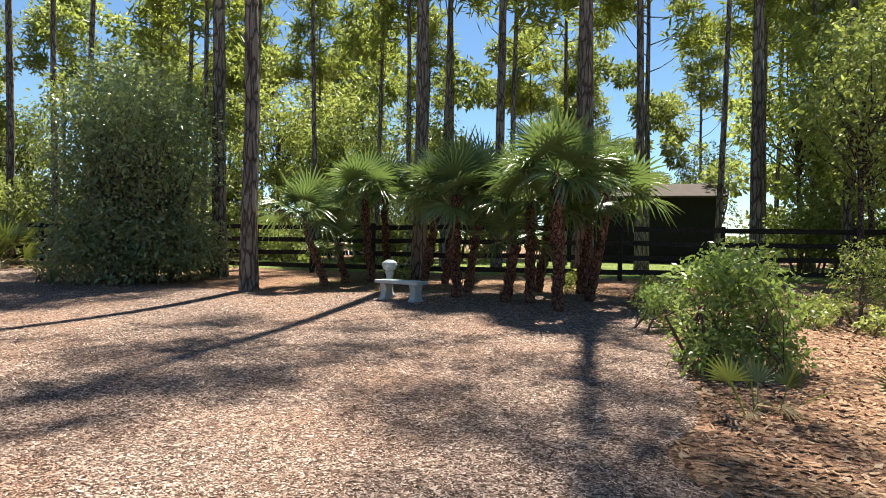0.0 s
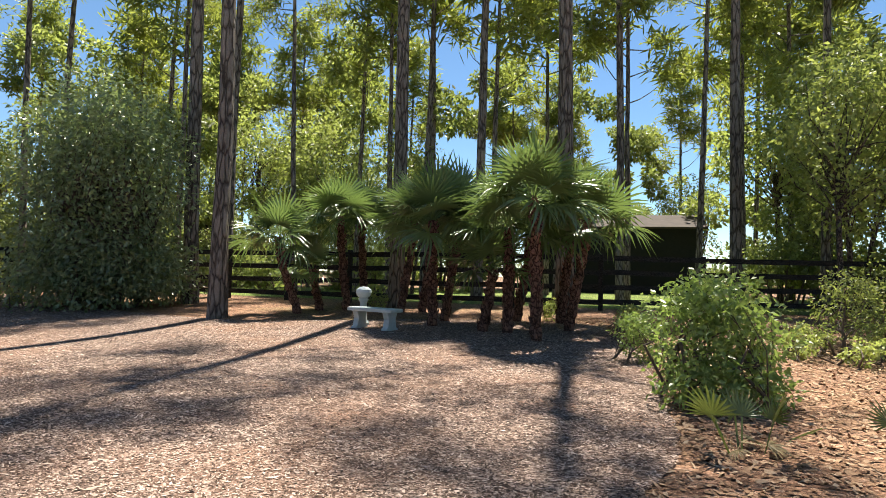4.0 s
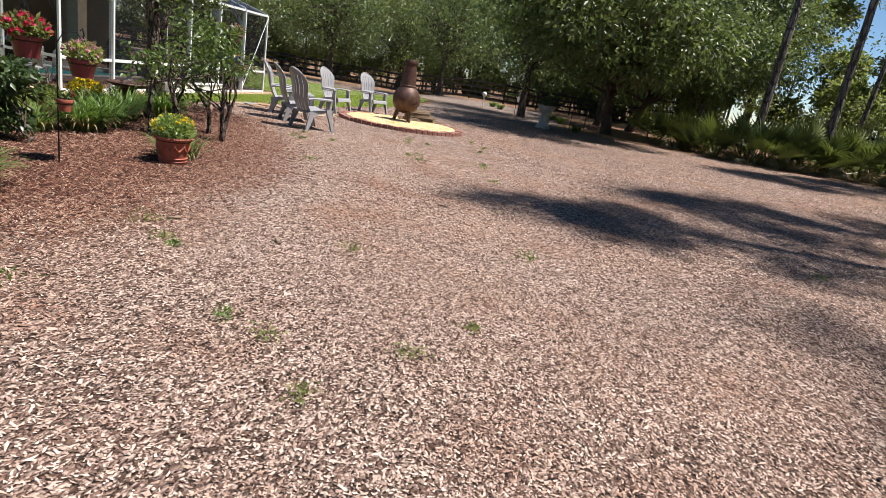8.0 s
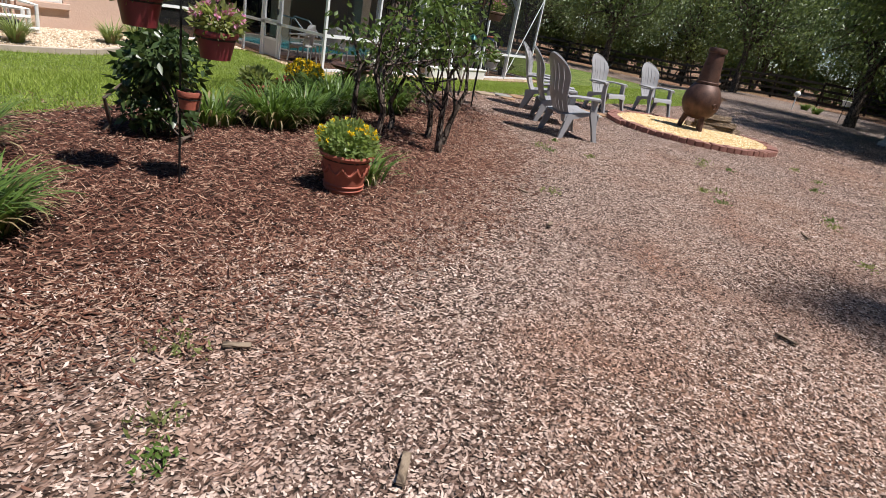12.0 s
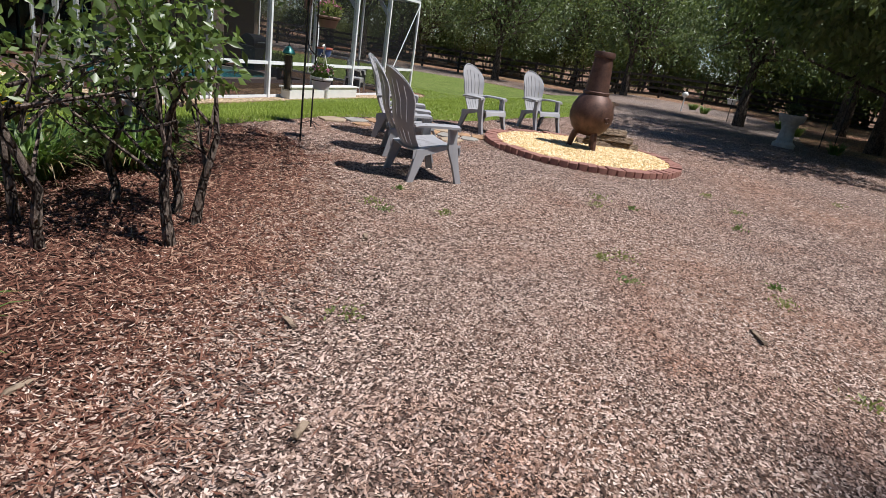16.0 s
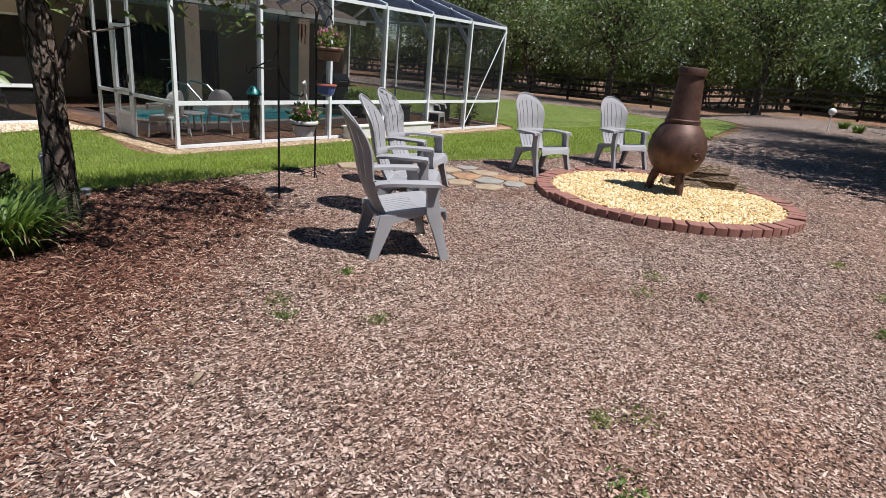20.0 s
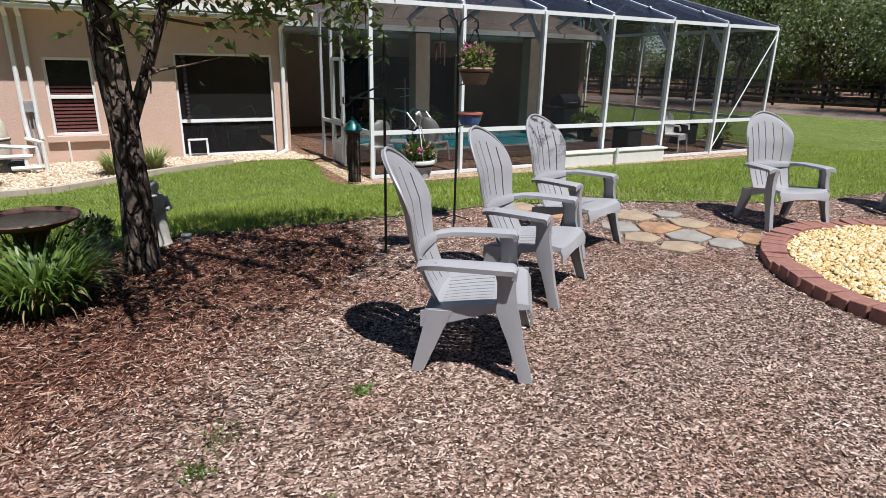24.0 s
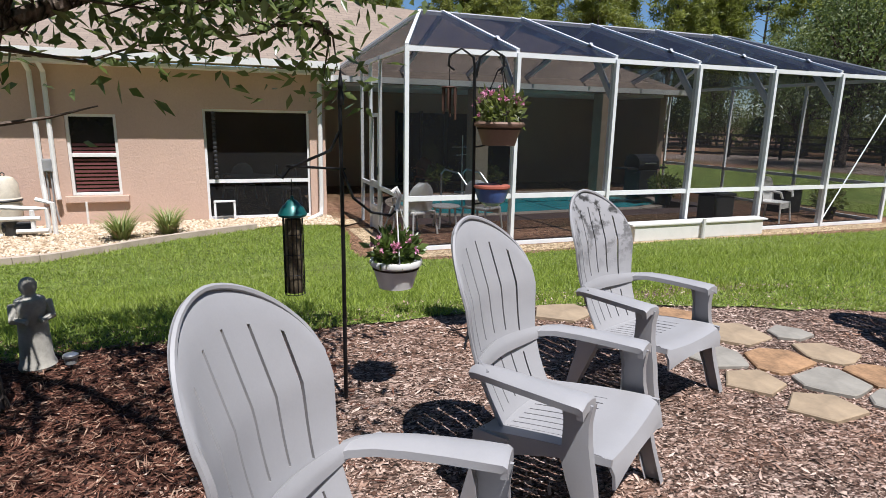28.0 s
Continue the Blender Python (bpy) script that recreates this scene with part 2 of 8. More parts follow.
M = {}
M["chips"] = litter("wood_chip_ground", [(0.028, 0.016, 0.012), (0.17, 0.105, 0.082), (0.35, 0.25, 0.205), (0.6, 0.46, 0.39)], 70, 2.2, (0.36, 0.2, 0.13), 1.0, 0.33)
M["mulch"] = litter("red_mulch", [(0.014, 0.006, 0.004), (0.06, 0.023, 0.016), (0.12, 0.05, 0.034), (0.22, 0.12, 0.085)], 44, 4.0, (0.065, 0.026, 0.017), 1.0, 0.6)
M["needles"] = litter("pine_needle_floor", [(0.10, 0.045, 0.028), (0.26, 0.135, 0.08), (0.37, 0.205, 0.13), (0.46, 0.3, 0.21)], 55, 5.0, (0.17, 0.15, 0.06), 0.8, 0.25)
M["soil_grass"] = litter("lawn_soil", [(0.06, 0.085, 0.018), (0.12, 0.18, 0.032), (0.19, 0.25, 0.055), (0.27, 0.31, 0.09)], 60, 4.0, (0.24, 0.27, 0.085), 0.7, 0.7, (0.02, 0.03, 0.008))
M["drive"] = litter("grey_drive", [(0.10, 0.075, 0.06), (0.22, 0.17, 0.145), (0.31, 0.25, 0.22), (0.42, 0.35, 0.31)], 45, 1.8, (0.3, 0.2, 0.14), 0.7, 0.2)
M["gravel_bed"] = litter("river_gravel", [(0.30, 0.21, 0.12), (0.5, 0.37, 0.23), (0.62, 0.48, 0.31), (0.75, 0.62, 0.45)], 45, 1.2, None, 0.9, 0.3, (0.12, 0.08, 0.04))
M["yellow_gravel"] = litter("yellow_gravel", [(0.42, 0.27, 0.10), (0.6, 0.42, 0.18), (0.7, 0.52, 0.27), (0.8, 0.66, 0.42)], 40, 1.3, None, 0.9, 0.3, (0.2, 0.12, 0.04))
M["chip_bits"] = chipmat("chip_bits", [(0.035, 0.02, 0.014), (0.16, 0.10, 0.075), (0.36, 0.255, 0.2), (0.5, 0.375, 0.305), (0.68, 0.54, 0.46)], 0.85, (0.66, 0.44, 0.33))
M["mulch_bits"] = chipmat("mulch_bits", [(0.016, 0.007, 0.005), (0.075, 0.028, 0.018), (0.14, 0.058, 0.037), (0.22, 0.11, 0.075), (0.42, 0.28, 0.2)])
M["pebbles"] = chipmat("pebbles", [(0.45, 0.29, 0.11), (0.62, 0.44, 0.2), (0.72, 0.54, 0.3), (0.85, 0.72, 0.5)], 0.6)
M["tan_pebbles"] = chipmat("tan_pebbles", [(0.32, 0.22, 0.14), (0.52, 0.4, 0.27), (0.65, 0.52, 0.38), (0.8, 0.7, 0.56)], 0.7)
M["grass"] = leafy("grass_blades", (0.1, 0.155, 0.02), (0.26, 0.36, 0.05), (0.46, 0.52, 0.12), 0.3, 0.4)
M["leaf_oak"] = leafy("oak_leaves", (0.035, 0.055, 0.018), (0.1, 0.14, 0.05), (0.22, 0.27, 0.105), 0.45, 0.38)
M["leaf_bright"] = leafy("bright_leaves", (0.11, 0.135, 0.04), (0.26, 0.3, 0.095), (0.45, 0.48, 0.19), 0.4, 0.5)
M["leaf_mid"] = leafy("woodland_leaves", (0.06, 0.08, 0.025), (0.165, 0.2, 0.065), (0.34, 0.37, 0.14), 0.4, 0.5)
M["leaf_holly"] = leafy("holly_leaves", (0.045, 0.07, 0.028), (0.15, 0.205, 0.085), (0.4, 0.46, 0.25), 0.7, 0.35, 0.3)
M["leaf_shrub"] = leafy("shrub_leaves", (0.025, 0.05, 0.012), (0.07, 0.12, 0.028), (0.19, 0.26, 0.065), 0.5, 0.35, 0.38)
M["palmetto_leaf"] = leafy("palmetto_fronds", (0.035, 0.055, 0.014), (0.10, 0.135, 0.035), (0.25, 0.27, 0.085), 0.6, 0.3, 0.32)
M["leaf_dark"] = leafy("dark_leaves", (0.02, 0.04, 0.013), (0.048, 0.085, 0.026), (0.105, 0.15, 0.05), 0.5, 0.28, 0.35)
M["leaf_tree"] = leafy("shade_tree_leaves", (0.03, 0.05, 0.016), (0.11, 0.155, 0.05), (0.27, 0.33, 0.12), 0.65, 0.36, 0.32)
M["needle"] = leafy("pine_needles", (0.085, 0.105, 0.022), (0.2, 0.23, 0.055), (0.38, 0.4, 0.12), 0.4, 0.5)
M["palm_leaf"] = leafy("palm_fronds", (0.03, 0.055, 0.02), (0.1, 0.155, 0.055), (0.28, 0.36, 0.15), 0.9, 0.3, 0.26)
M["blade"] = leafy("strap_leaves", (0.035, 0.08, 0.012), (0.08, 0.16, 0.025), (0.2, 0.28, 0.07), 0.45, 0.3)
M["dry_blade"] = leafy("dry_strap_leaves", (0.16, 0.11, 0.05), (0.3, 0.23, 0.12), (0.42, 0.35, 0.2), 0.3, 0.25)
M["petal_yellow"] = leafy("yellow_petals", (0.7, 0.42, 0.01), (0.85, 0.6, 0.015), (0.95, 0.75, 0.06), 0.2, 0.25)
M["petal_pink"] = leafy("pink_petals", (0.5, 0.12, 0.3), (0.65, 0.28, 0.45), (0.8, 0.5, 0.6), 0.2, 0.25)
M["petal_red"] = leafy("red_petals", (0.45, 0.01, 0.06), (0.6, 0.02, 0.1), (0.75, 0.06, 0.18), 0.2, 0.25)
M["pine_bark"] = bark("pine_bark", (0.06, 0.046, 0.038), (0.19, 0.152, 0.125), (0.34, 0.29, 0.25))
M["oak_bark"] = bark("tree_bark", (0.03, 0.022, 0.018), (0.11, 0.08, 0.062), (0.25, 0.2, 0.165), 16, 0.4)
M["palm_bark"] = bark("palm_trunk", (0.05, 0.022, 0.015), (0.19, 0.085, 0.058), (0.34, 0.19, 0.14), 14, 0.7, 1.0)
M["twig"] = plain("twig_bark", (0.11, 0.08, 0.06), 0.9, 0, 0.4, 20)
M["resin"] = plain("grey_resin", (0.31, 0.306, 0.315), 0.42, 0, 0.08, 3, 0.08, 140)
m, t, b, o = _mat("mildewed_resin")
_v = _coord(t)
_sep = t.nodes.new("ShaderNodeSeparateXYZ")
t.links.new(_v, _sep.inputs[0])
_up = _ramp(t, _sep.outputs[2], [(0.6, (0, 0, 0)), (1.02, (1, 1, 1))])
_sp = _mixc(t, 1.0, _ramp(t, _noise(t, 13.0, 4, 0.65, _v), [(0.5, (0, 0, 0)), (0.6, (1, 1, 1))]), _up, "MULTIPLY")
t.links.new(_mixc(t, _sp, (0.31, 0.306, 0.315), (0.035, 0.033, 0.03)), b.inputs["Base Color"])
b.inputs["Roughness"].default_value = 0.5
M["resin_spotted"] = m
M["white_metal"] = plain("white_aluminium", (0.78, 0.79, 0.8), 0.4, 0, 0.08, 4, 0.05)
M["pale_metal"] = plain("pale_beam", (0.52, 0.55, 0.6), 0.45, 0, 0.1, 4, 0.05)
M["black_metal"] = plain("black_iron", (0.02, 0.02, 0.022), 0.45, 0.6, 0.4, 25)
M["rust_iron"] = plain("rusted_iron", (0.10, 0.05, 0.035), 0.55, 0.35, 0.6, 9, 0.35, 70)
M["stucco"] = stucco("tan_stucco", (0.58, 0.41, 0.325))
# the tan stucco again, with the porch's shade put into a darker colour
M["stucco_shade"] = stucco("shaded_stucco", (0.40, 0.29, 0.21))
M["shingle"] = shingle("roof_shingle")
M["white_paint"] = plain("white_paint", (0.76, 0.75, 0.72), 0.5, 0, 0.08, 3, 0.1)
M["fence_wood"] = bark("black_fence_boards", (0.012, 0.010, 0.009), (0.03, 0.026, 0.023), (0.07, 0.062, 0.055), 12, 6.0, 0.4)
M["brick"] = plain("ring_brick", (0.27, 0.125, 0.095), 0.85, 0, 0.35, 14, 0.5, 90)
M["flag_orange"] = plain("orange_flagstone", (0.34, 0.2, 0.105), 0.75, 0, 0.6, 5, 0.4, 40)
M["flag"] = plain("flagstone", (0.33, 0.25, 0.165), 0.75, 0, 0.35, 4, 0.4, 40)
M["terracotta"] = plain("terracotta", (0.36, 0.10, 0.06), 0.7, 0, 0.25, 9, 0.25)
M["red_plastic"] = plain("dark_red_pot", (0.2, 0.03, 0.035), 0.45, 0, 0.2, 9)
M["concrete"] = plain("pale_concrete", (0.46, 0.52, 0.53), 0.8, 0, 0.2, 8, 0.35)
M["statue"] = plain("statue_stone", (0.42, 0.4, 0.35), 0.85, 0, 0.35, 10, 0.4)
M["deck"] = plain("pool_deck", (0.13, 0.085, 0.075), 0.8, 0, 0.25, 3, 0.2)
M["curb"] = plain("concrete_curb", (0.45, 0.37, 0.3), 0.85, 0, 0.25, 6, 0.3)
M["screen"] = screenmat("wall_screen", (0.02, 0.021, 0.023), 0.8)
# navy tint puts the reflected sky into the roof screen's colour
M["roof_screen"] = screenmat("roof_screen", (0.015, 0.02, 0.04), 0.55)
M["dark_screen"] = screenmat("window_screen", (0.02, 0.02, 0.02), 0.5)
M["kick"] = plain("kick_plate", (0.6, 0.6, 0.6), 0.5, 0, 0.1)
M["dark_glass"] = plain("dark_glass", (0.014, 0.013, 0.014), 0.12, 0, 0.3, 2, 0.0)
M["blind"] = plain("window_blind", (0.16, 0.05, 0.05), 0.6, 0, 0.2)
M["grey_plastic"] = plain("grey_plastic", (0.3, 0.3, 0.3), 0.5)
M["dark_plastic"] = plain("dark_plastic", (0.03, 0.03, 0.032), 0.45)
M["beige_plastic"] = plain("beige_plastic", (0.58, 0.52, 0.42), 0.5)
M["teal_metal"] = plain("teal_cap", (0.01, 0.10, 0.095), 0.35, 0.3)
M["wicker"] = plain("wicker", (0.22, 0.10, 0.05), 0.7, 0, 0.4, 40)
M["wood"] = bark("split_wood", (0.1, 0.07, 0.05), (0.22, 0.16, 0.11), (0.36, 0.28, 0.2), 10, 5.0, 0.5)
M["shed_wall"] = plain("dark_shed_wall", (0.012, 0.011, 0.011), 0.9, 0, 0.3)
M["shed_roof"] = plain("brown_shed_roof", (0.06, 0.043, 0.036), 0.9, 0, 0.35, 3, 0.4)
M["blue_glaze"] = plain("blue_glaze", (0.10, 0.17, 0.42), 0.2, 0, 0.25, 8)
M["steel"] = plain("brushed_steel", (0.55, 0.56, 0.57), 0.3, 0.9, 0.1)
M["seed"] = plain("bird_seed", (0.11, 0.085, 0.05), 0.9, 0, 0.5, 60)
M["sandstone"] = plain("tan_pillar", (0.42, 0.31, 0.22), 0.9)
m, t, b, o = _mat("pool_water")
b.inputs["Base Color"].default_value = (0.08, 0.5, 0.56, 1)
b.inputs["Roughness"].default_value = 0.05
_bump(t, b, _noise(t, 5.0, 3, 0.5, _world(t)), 0.25, 0.03)
M["water"] = m
M["flag_grey"] = plain("grey_flagstone", (0.27, 0.25, 0.215), 0.75, 0, 0.3, 4, 0.4, 40)
M["white_plastic"] = plain("white_plastic", (0.72, 0.71, 0.68), 0.4, 0, 0.08)
M["green_glaze"] = plain("galvanised_tin", (0.33, 0.35, 0.35), 0.4, 0.5, 0.2)
M["soil"] = plain("potting_soil", (0.04, 0.028, 0.02), 0.95, 0, 0.4, 30, 0.6)
M["terracotta_dull"] = plain("brown_resin_bowl", (0.24, 0.15, 0.11), 0.6, 0, 0.2)
M["blade_pale"] = leafy("pale_grass_leaves", (0.12, 0.18, 0.05), (0.22, 0.28, 0.09), (0.36, 0.38, 0.16), 0.35, 0.3)
M["leaf_red"] = leafy("bronze_leaves", (0.06, 0.065, 0.02), (0.15, 0.145, 0.045), (0.3, 0.27, 0.09), 0.4, 0.3)
M["leaf_bright2"] = leafy("bush_leaves", (0.07, 0.12, 0.03), (0.19, 0.27, 0.075), (0.4, 0.48, 0.18), 0.5, 0.45, 0.38)
M["dead_leaf"] = chipmat("dead_leaves", [(0.12, 0.06, 0.035), (0.25, 0.14, 0.08), (0.36, 0.22, 0.13), (0.46, 0.33, 0.22)])


# ---- mesh tools ----
rng = np.random.default_rng(7)


def mesh_np(name, verts, faces, mat, smooth=False):
    """A mesh from arrays: verts (n, 3) and faces (m, 3 or 4)."""
    verts, faces = np.asarray(verts, np.float32), np.asarray(faces, np.int32)
    me = bpy.data.meshes.new(name)
    k = faces.shape[1]
    me.vertices.add(len(verts))
    me.vertices.foreach_set("co", verts.ravel())
    me.loops.add(faces.size)
    me.loops.foreach_set("vertex_index", faces.ravel())
    me.polygons.add(len(faces))
    me.polygons.foreach_set("loop_start", np.arange(0, faces.size, k, dtype=np.int32))
    if smooth:
        me.polygons.foreach_set("use_smooth", np.ones(len(faces), bool))
    me.materials.append(mat)
    me.update(calc_edges=True)
    return me


def bm_mesh(name, bm, mat, smooth=False):
    me = bpy.data.meshes.new(name)
    bm.normal_update()
    bm.to_mesh(me)
    bm.free()
    me.materials.append(mat)
    if smooth:
        me.polygons.foreach_set("use_smooth", np.ones(len(me.polygons), bool))
        me.set_sharp_from_angle(angle=radians(38))
    return me


def part(name, bm, material, parent, label="", smooth=False, m=None):
    """One mesh object under a thing or a part, from a bmesh or a mesh."""
    me = bm if isinstance(bm, bpy.types.Mesh) else bm_mesh(name, bm, material, smooth)
    ob = new(name, me)
    ob.parent = parent
    if m is not None:
        ob.matrix_local = m
    if label:
        ob["label"] = label
    return ob


def thing(name, m, label="", category="", group="", kind=""):
    ob = new(name)
    ob.empty_display_size = 0.1
    ob.matrix_world = m
    return tagged(ob, label, category, group, kind)


def solo(name, bm, material, m, label="", category="", group="", kind="", smooth=False):
    me = bm if isinstance(bm, bpy.types.Mesh) else bm_mesh(name, bm, material, smooth)
    ob = new(name, me)
    ob.matrix_world = m
    return tagged(ob, label, category, group, kind)


def box(bm, x0, x1, y0, y1, z0, z1, bevel=0.0):
    r = bmesh.ops.create_cube(bm, size=1.0)
    vs = r["verts"]
    for v in vs:
        v.co = Vector(((x0 + x1) / 2 + v.co.x * (x1 - x0), (y0 + y1) / 2 + v.co.y * (y1 - y0), (z0 + z1) / 2 + v.co.z * (z1 - z0)))
    if bevel:
        es = list({e for v in vs for e in v.link_edges})
        bmesh.ops.bevel(bm, geom=es, offset=bevel, segments=2, affect="EDGES", profile=0.6)
    return bm


def nbox(*a, bevel=0.0):
    return box(bmesh.new(), *a, bevel=bevel)


def beam(bm, a, b, w, h=None, bevel=0.0):
    """A bar of section w x h from a to b."""
    a, b = Vector(a), Vector(b)
    h = h or w
    d = b - a
    q = d.to_track_quat("Z", "Y").to_matrix().to_4x4()
    r = bmesh.ops.create_cube(bm, size=1.0)
    m = Matrix.Translation((a + b) / 2) @ q @ Matrix.Diagonal((w, h, d.length, 1))
    bmesh.ops.transform(bm, matrix=m, verts=r["verts"])
    if bevel:
        bmesh.ops.bevel(bm, geom=list({e for v in r["verts"] for e in v.link_edges}), offset=bevel, segments=1, affect="EDGES")
    return bm


def lathe(bm, prof, n=24, c=(0, 0), cap=True):
    """Turn a profile of (radius, z) about the upright axis at c."""
    rings = []
    for r, z in prof:
        rings.append([bm.verts.new((c[0] + r * math.cos(2 * math.pi * i / n), c[1] + r * math.sin(2 * math.pi * i / n), z)) for i in range(n)])
    for p, q in zip(rings, rings[1:]):
        for i in range(n):
            bm.faces.new((p[i], p[(i + 1) % n], q[(i + 1) % n], q[i]))
    if cap:
        bm.faces.new(rings[0][::-1])
        bm.faces.new(rings[-1])
    return bm


def nlathe(prof, n=24, c=(0, 0), cap=True):
    return lathe(bmesh.new(), prof, n, c, cap)


def tube(bm, pts, rads, n=8, cap=True):
    """A round bar along points, with a radius at each."""
    pts = [Vector(p) for p in pts]
    if isinstance(rads, (int, float)):
        rads = [rads] * len(pts)
    up, rings = Vector((0.13, 0.99, 0.07)), []
    for i, p in enumerate(pts):
        d = (pts[min(i + 1, len(pts) - 1)] - pts[max(i - 1, 0)]).normalized()
        s = d.cross(up)
        if s.length < 1e-3:
            s = d.cross(Vector((1, 0, 0)))
        s.normalize()
        u = s.cross(d)
        rings.append([bm.verts.new(p + rads[i] * (math.cos(2 * math.pi * k / n) * s + math.sin(2 * math.pi * k / n) * u)) for k in range(n)])
    for a, b in zip(rings, rings[1:]):
        for k in range(n):
            bm.faces.new((a[k], a[(k + 1) % n], b[(k + 1) % n], b[k]))
    if cap:
        bm.faces.new(rings[0][::-1])
        bm.faces.new(rings[-1])
    return bm


def ntube(pts, rads, n=8):
    return tube(bmesh.new(), pts, rads, n)


def poly(bm, pts, z0, z1):
    """A flat plate over an outline."""
    lo = [bm.verts.new((x, y, z0)) for x, y in pts]
    hi = [bm.verts.new((x, y, z1)) for x, y in pts]
    bm.faces.new(hi)
    bm.faces.new(lo[::-1])
    n = len(pts)
    for i in range(n):
        bm.faces.new((lo[i], lo[(i + 1) % n], hi[(i + 1) % n], hi[i]))
    return bm


def _unit(v):
    return v / np.maximum(np.linalg.norm(v, axis=-1, keepdims=True), 1e-9)


def leaf_arrays(pos, axis, length, width, fold=0.25, droop=0.0):
    """Leaves as folded diamonds: pos (n,3) stalk ends, axis (n,3) the way each points."""
    n = len(pos)
    axis = _unit(axis)
    side = _unit(np.cross(axis, _unit(rng.normal(size=(n, 3)))))
    nor = np.cross(side, axis)
    L = (np.asarray(length) * np.ones(n))[:, None]
    W = (np.asarray(width) * np.ones(n))[:, None]
    tip = pos + axis * L - np.array([0, 0, 1.0]) * droop * L
    mid = pos + axis * L * 0.45
    a = mid + side * W * 0.5 + nor * W * fold
    b = mid - side * W * 0.5 + nor * W * fold
    v = np.stack([pos, a, tip, b], 1).reshape(-1, 3)
    i = np.arange(n)[:, None] * 4
    f = np.concatenate([i + [0, 1, 2], i + [0, 2, 3]], 1).reshape(-1, 3)
    return v, f


def join_np(name, sets, mat):
    vs, fs, k = [], [], 0
    for v, f in sets:
        vs.append(v)
        fs.append(f + k)
        k += len(v)
    return mesh_np(name, np.concatenate(vs), np.concatenate(fs), mat)


def blob_points(n, centres, radii, shell=0.55):
    """n points in a set of ellipsoid clumps, thicker to the outside. centres (k,3), radii (k,3)."""
    centres, radii = np.asarray(centres, float), np.asarray(radii, float)
    w = radii.prod(1) ** 0.67
    c = rng.choice(len(centres), n, p=w / w.sum())
    d = _unit(rng.normal(size=(n, 3)))
    r = (shell + (1 - shell) * rng.random(n) ** 0.6) * (0.85 + 0.3 * rng.random(n))
    return centres[c] + d * radii[c] * r[:, None], d


def strap_arrays(base, ang, length, width, bend, seg=5, lift=1.25):
    """Arching strap leaves from base (n,3), each heading ang, rising and bending over."""
    n = len(base)
    out = np.stack([np.cos(ang), np.sin(ang), 0 * ang], 1)
    side = np.stack([-np.sin(ang), np.cos(ang), 0 * ang], 1)
    rows, p, pitch = [], base.copy(), lift * np.ones(n) * (0.85 + 0.3 * rng.random(n))
    st = length / seg
    for k in range(seg + 1):
        w = width * (1 - (k / seg) ** 1.6) * (0.7 + 0.6 * min(1, k / 1.5)) + 0.0012
        rows.append(np.stack([p - side * w[:, None] / 2, p + side * w[:, None] / 2], 1))
        p = p + (out * np.cos(pitch)[:, None] + np.array([0, 0, 1.0]) * np.sin(pitch)[:, None]) * st[:, None]
        pitch = pitch - bend / seg * (0.5 + k / seg)
    v = np.stack(rows, 1).reshape(n, -1, 3)
    m = v.shape[1]
    f = []
    for k in range(seg):
        f.append(np.arange(n)[:, None] * m + np.array([2 * k, 2 * k + 1, 2 * k + 3, 2 * k + 2]))
    return v.reshape(-1, 3), np.concatenate(f)


def splinters(xy, z, length, width, thick, tilt=0.2):
    """Very small loose chips: each an irregular folded flake with its ridge up."""
    n = len(xy)
    a = rng.random(n) * 2 * math.pi
    u = np.stack([np.cos(a), np.sin(a), rng.normal(0, tilt, n)], 1) * (length / 2)[:, None]
    w = np.stack([-np.sin(a), np.cos(a), rng.normal(0, tilt, n)], 1) * (width / 2)[:, None]
    c = np.column_stack([xy, z])
    up = np.array([0, 0, 1.0]) * thick[:, None]
    k = lambda: rng.uniform(-0.7, 0.7, (n, 1))
    v = np.stack([c + u + up * 0.6, c + u * k() + w + up * 0.1, c - u + up, c + u * k() - w - up * 0.2], 1).reshape(-1, 3)
    i = np.arange(n)[:, None] * 4
    return v, np.concatenate([i + [0, 1, 2], i + [0, 2, 3]], 1).reshape(-1, 3)


def slabs(xy, z, length, width, thick, tilt=0.35):
    """Small loose chips lying on the ground, each a tilted slab."""
    n = len(xy)
    a = rng.random(n) * 2 * math.pi
    u = np.stack([np.cos(a), np.sin(a), rng.normal(0, tilt, n)], 1)
    w = np.stack([-np.sin(a), np.cos(a), rng.normal(0, tilt, n)], 1)
    u, w = _unit(u), _unit(w)
    nor = _unit(np.cross(u, w))
    c = np.column_stack([xy, z + thick * 0.3])
    u, w, nor = u * (length / 2)[:, None], w * (width / 2)[:, None], nor * (thick)[:, None]
    j = lambda: 0.75 + 0.5 * rng.random((n, 1))
    top = [c + u * j() + w * j() + nor, c - u * j() + w * j() + nor, c - u * j() - w * j() + nor, c + u * j() - w * j() + nor]
    low = [p - nor * 1.6 for p in top]
    v = np.stack(top + low, 1).reshape(-1, 3)
    i = np.arange(n)[:, None] * 8
    quads = [[0, 1, 2, 3], [0, 4, 5, 1], [1, 5, 6, 2], [2, 6, 7, 3], [3, 7, 4, 0]]
    f = np.concatenate([i + q for q in quads], 1).reshape(-1, 4)
    return v, f


def sstep(a, b, x):
    t = np.clip((np.asarray(x, float) - a) / (b - a), 0, 1)
    return t * t * (3 - 2 * t)


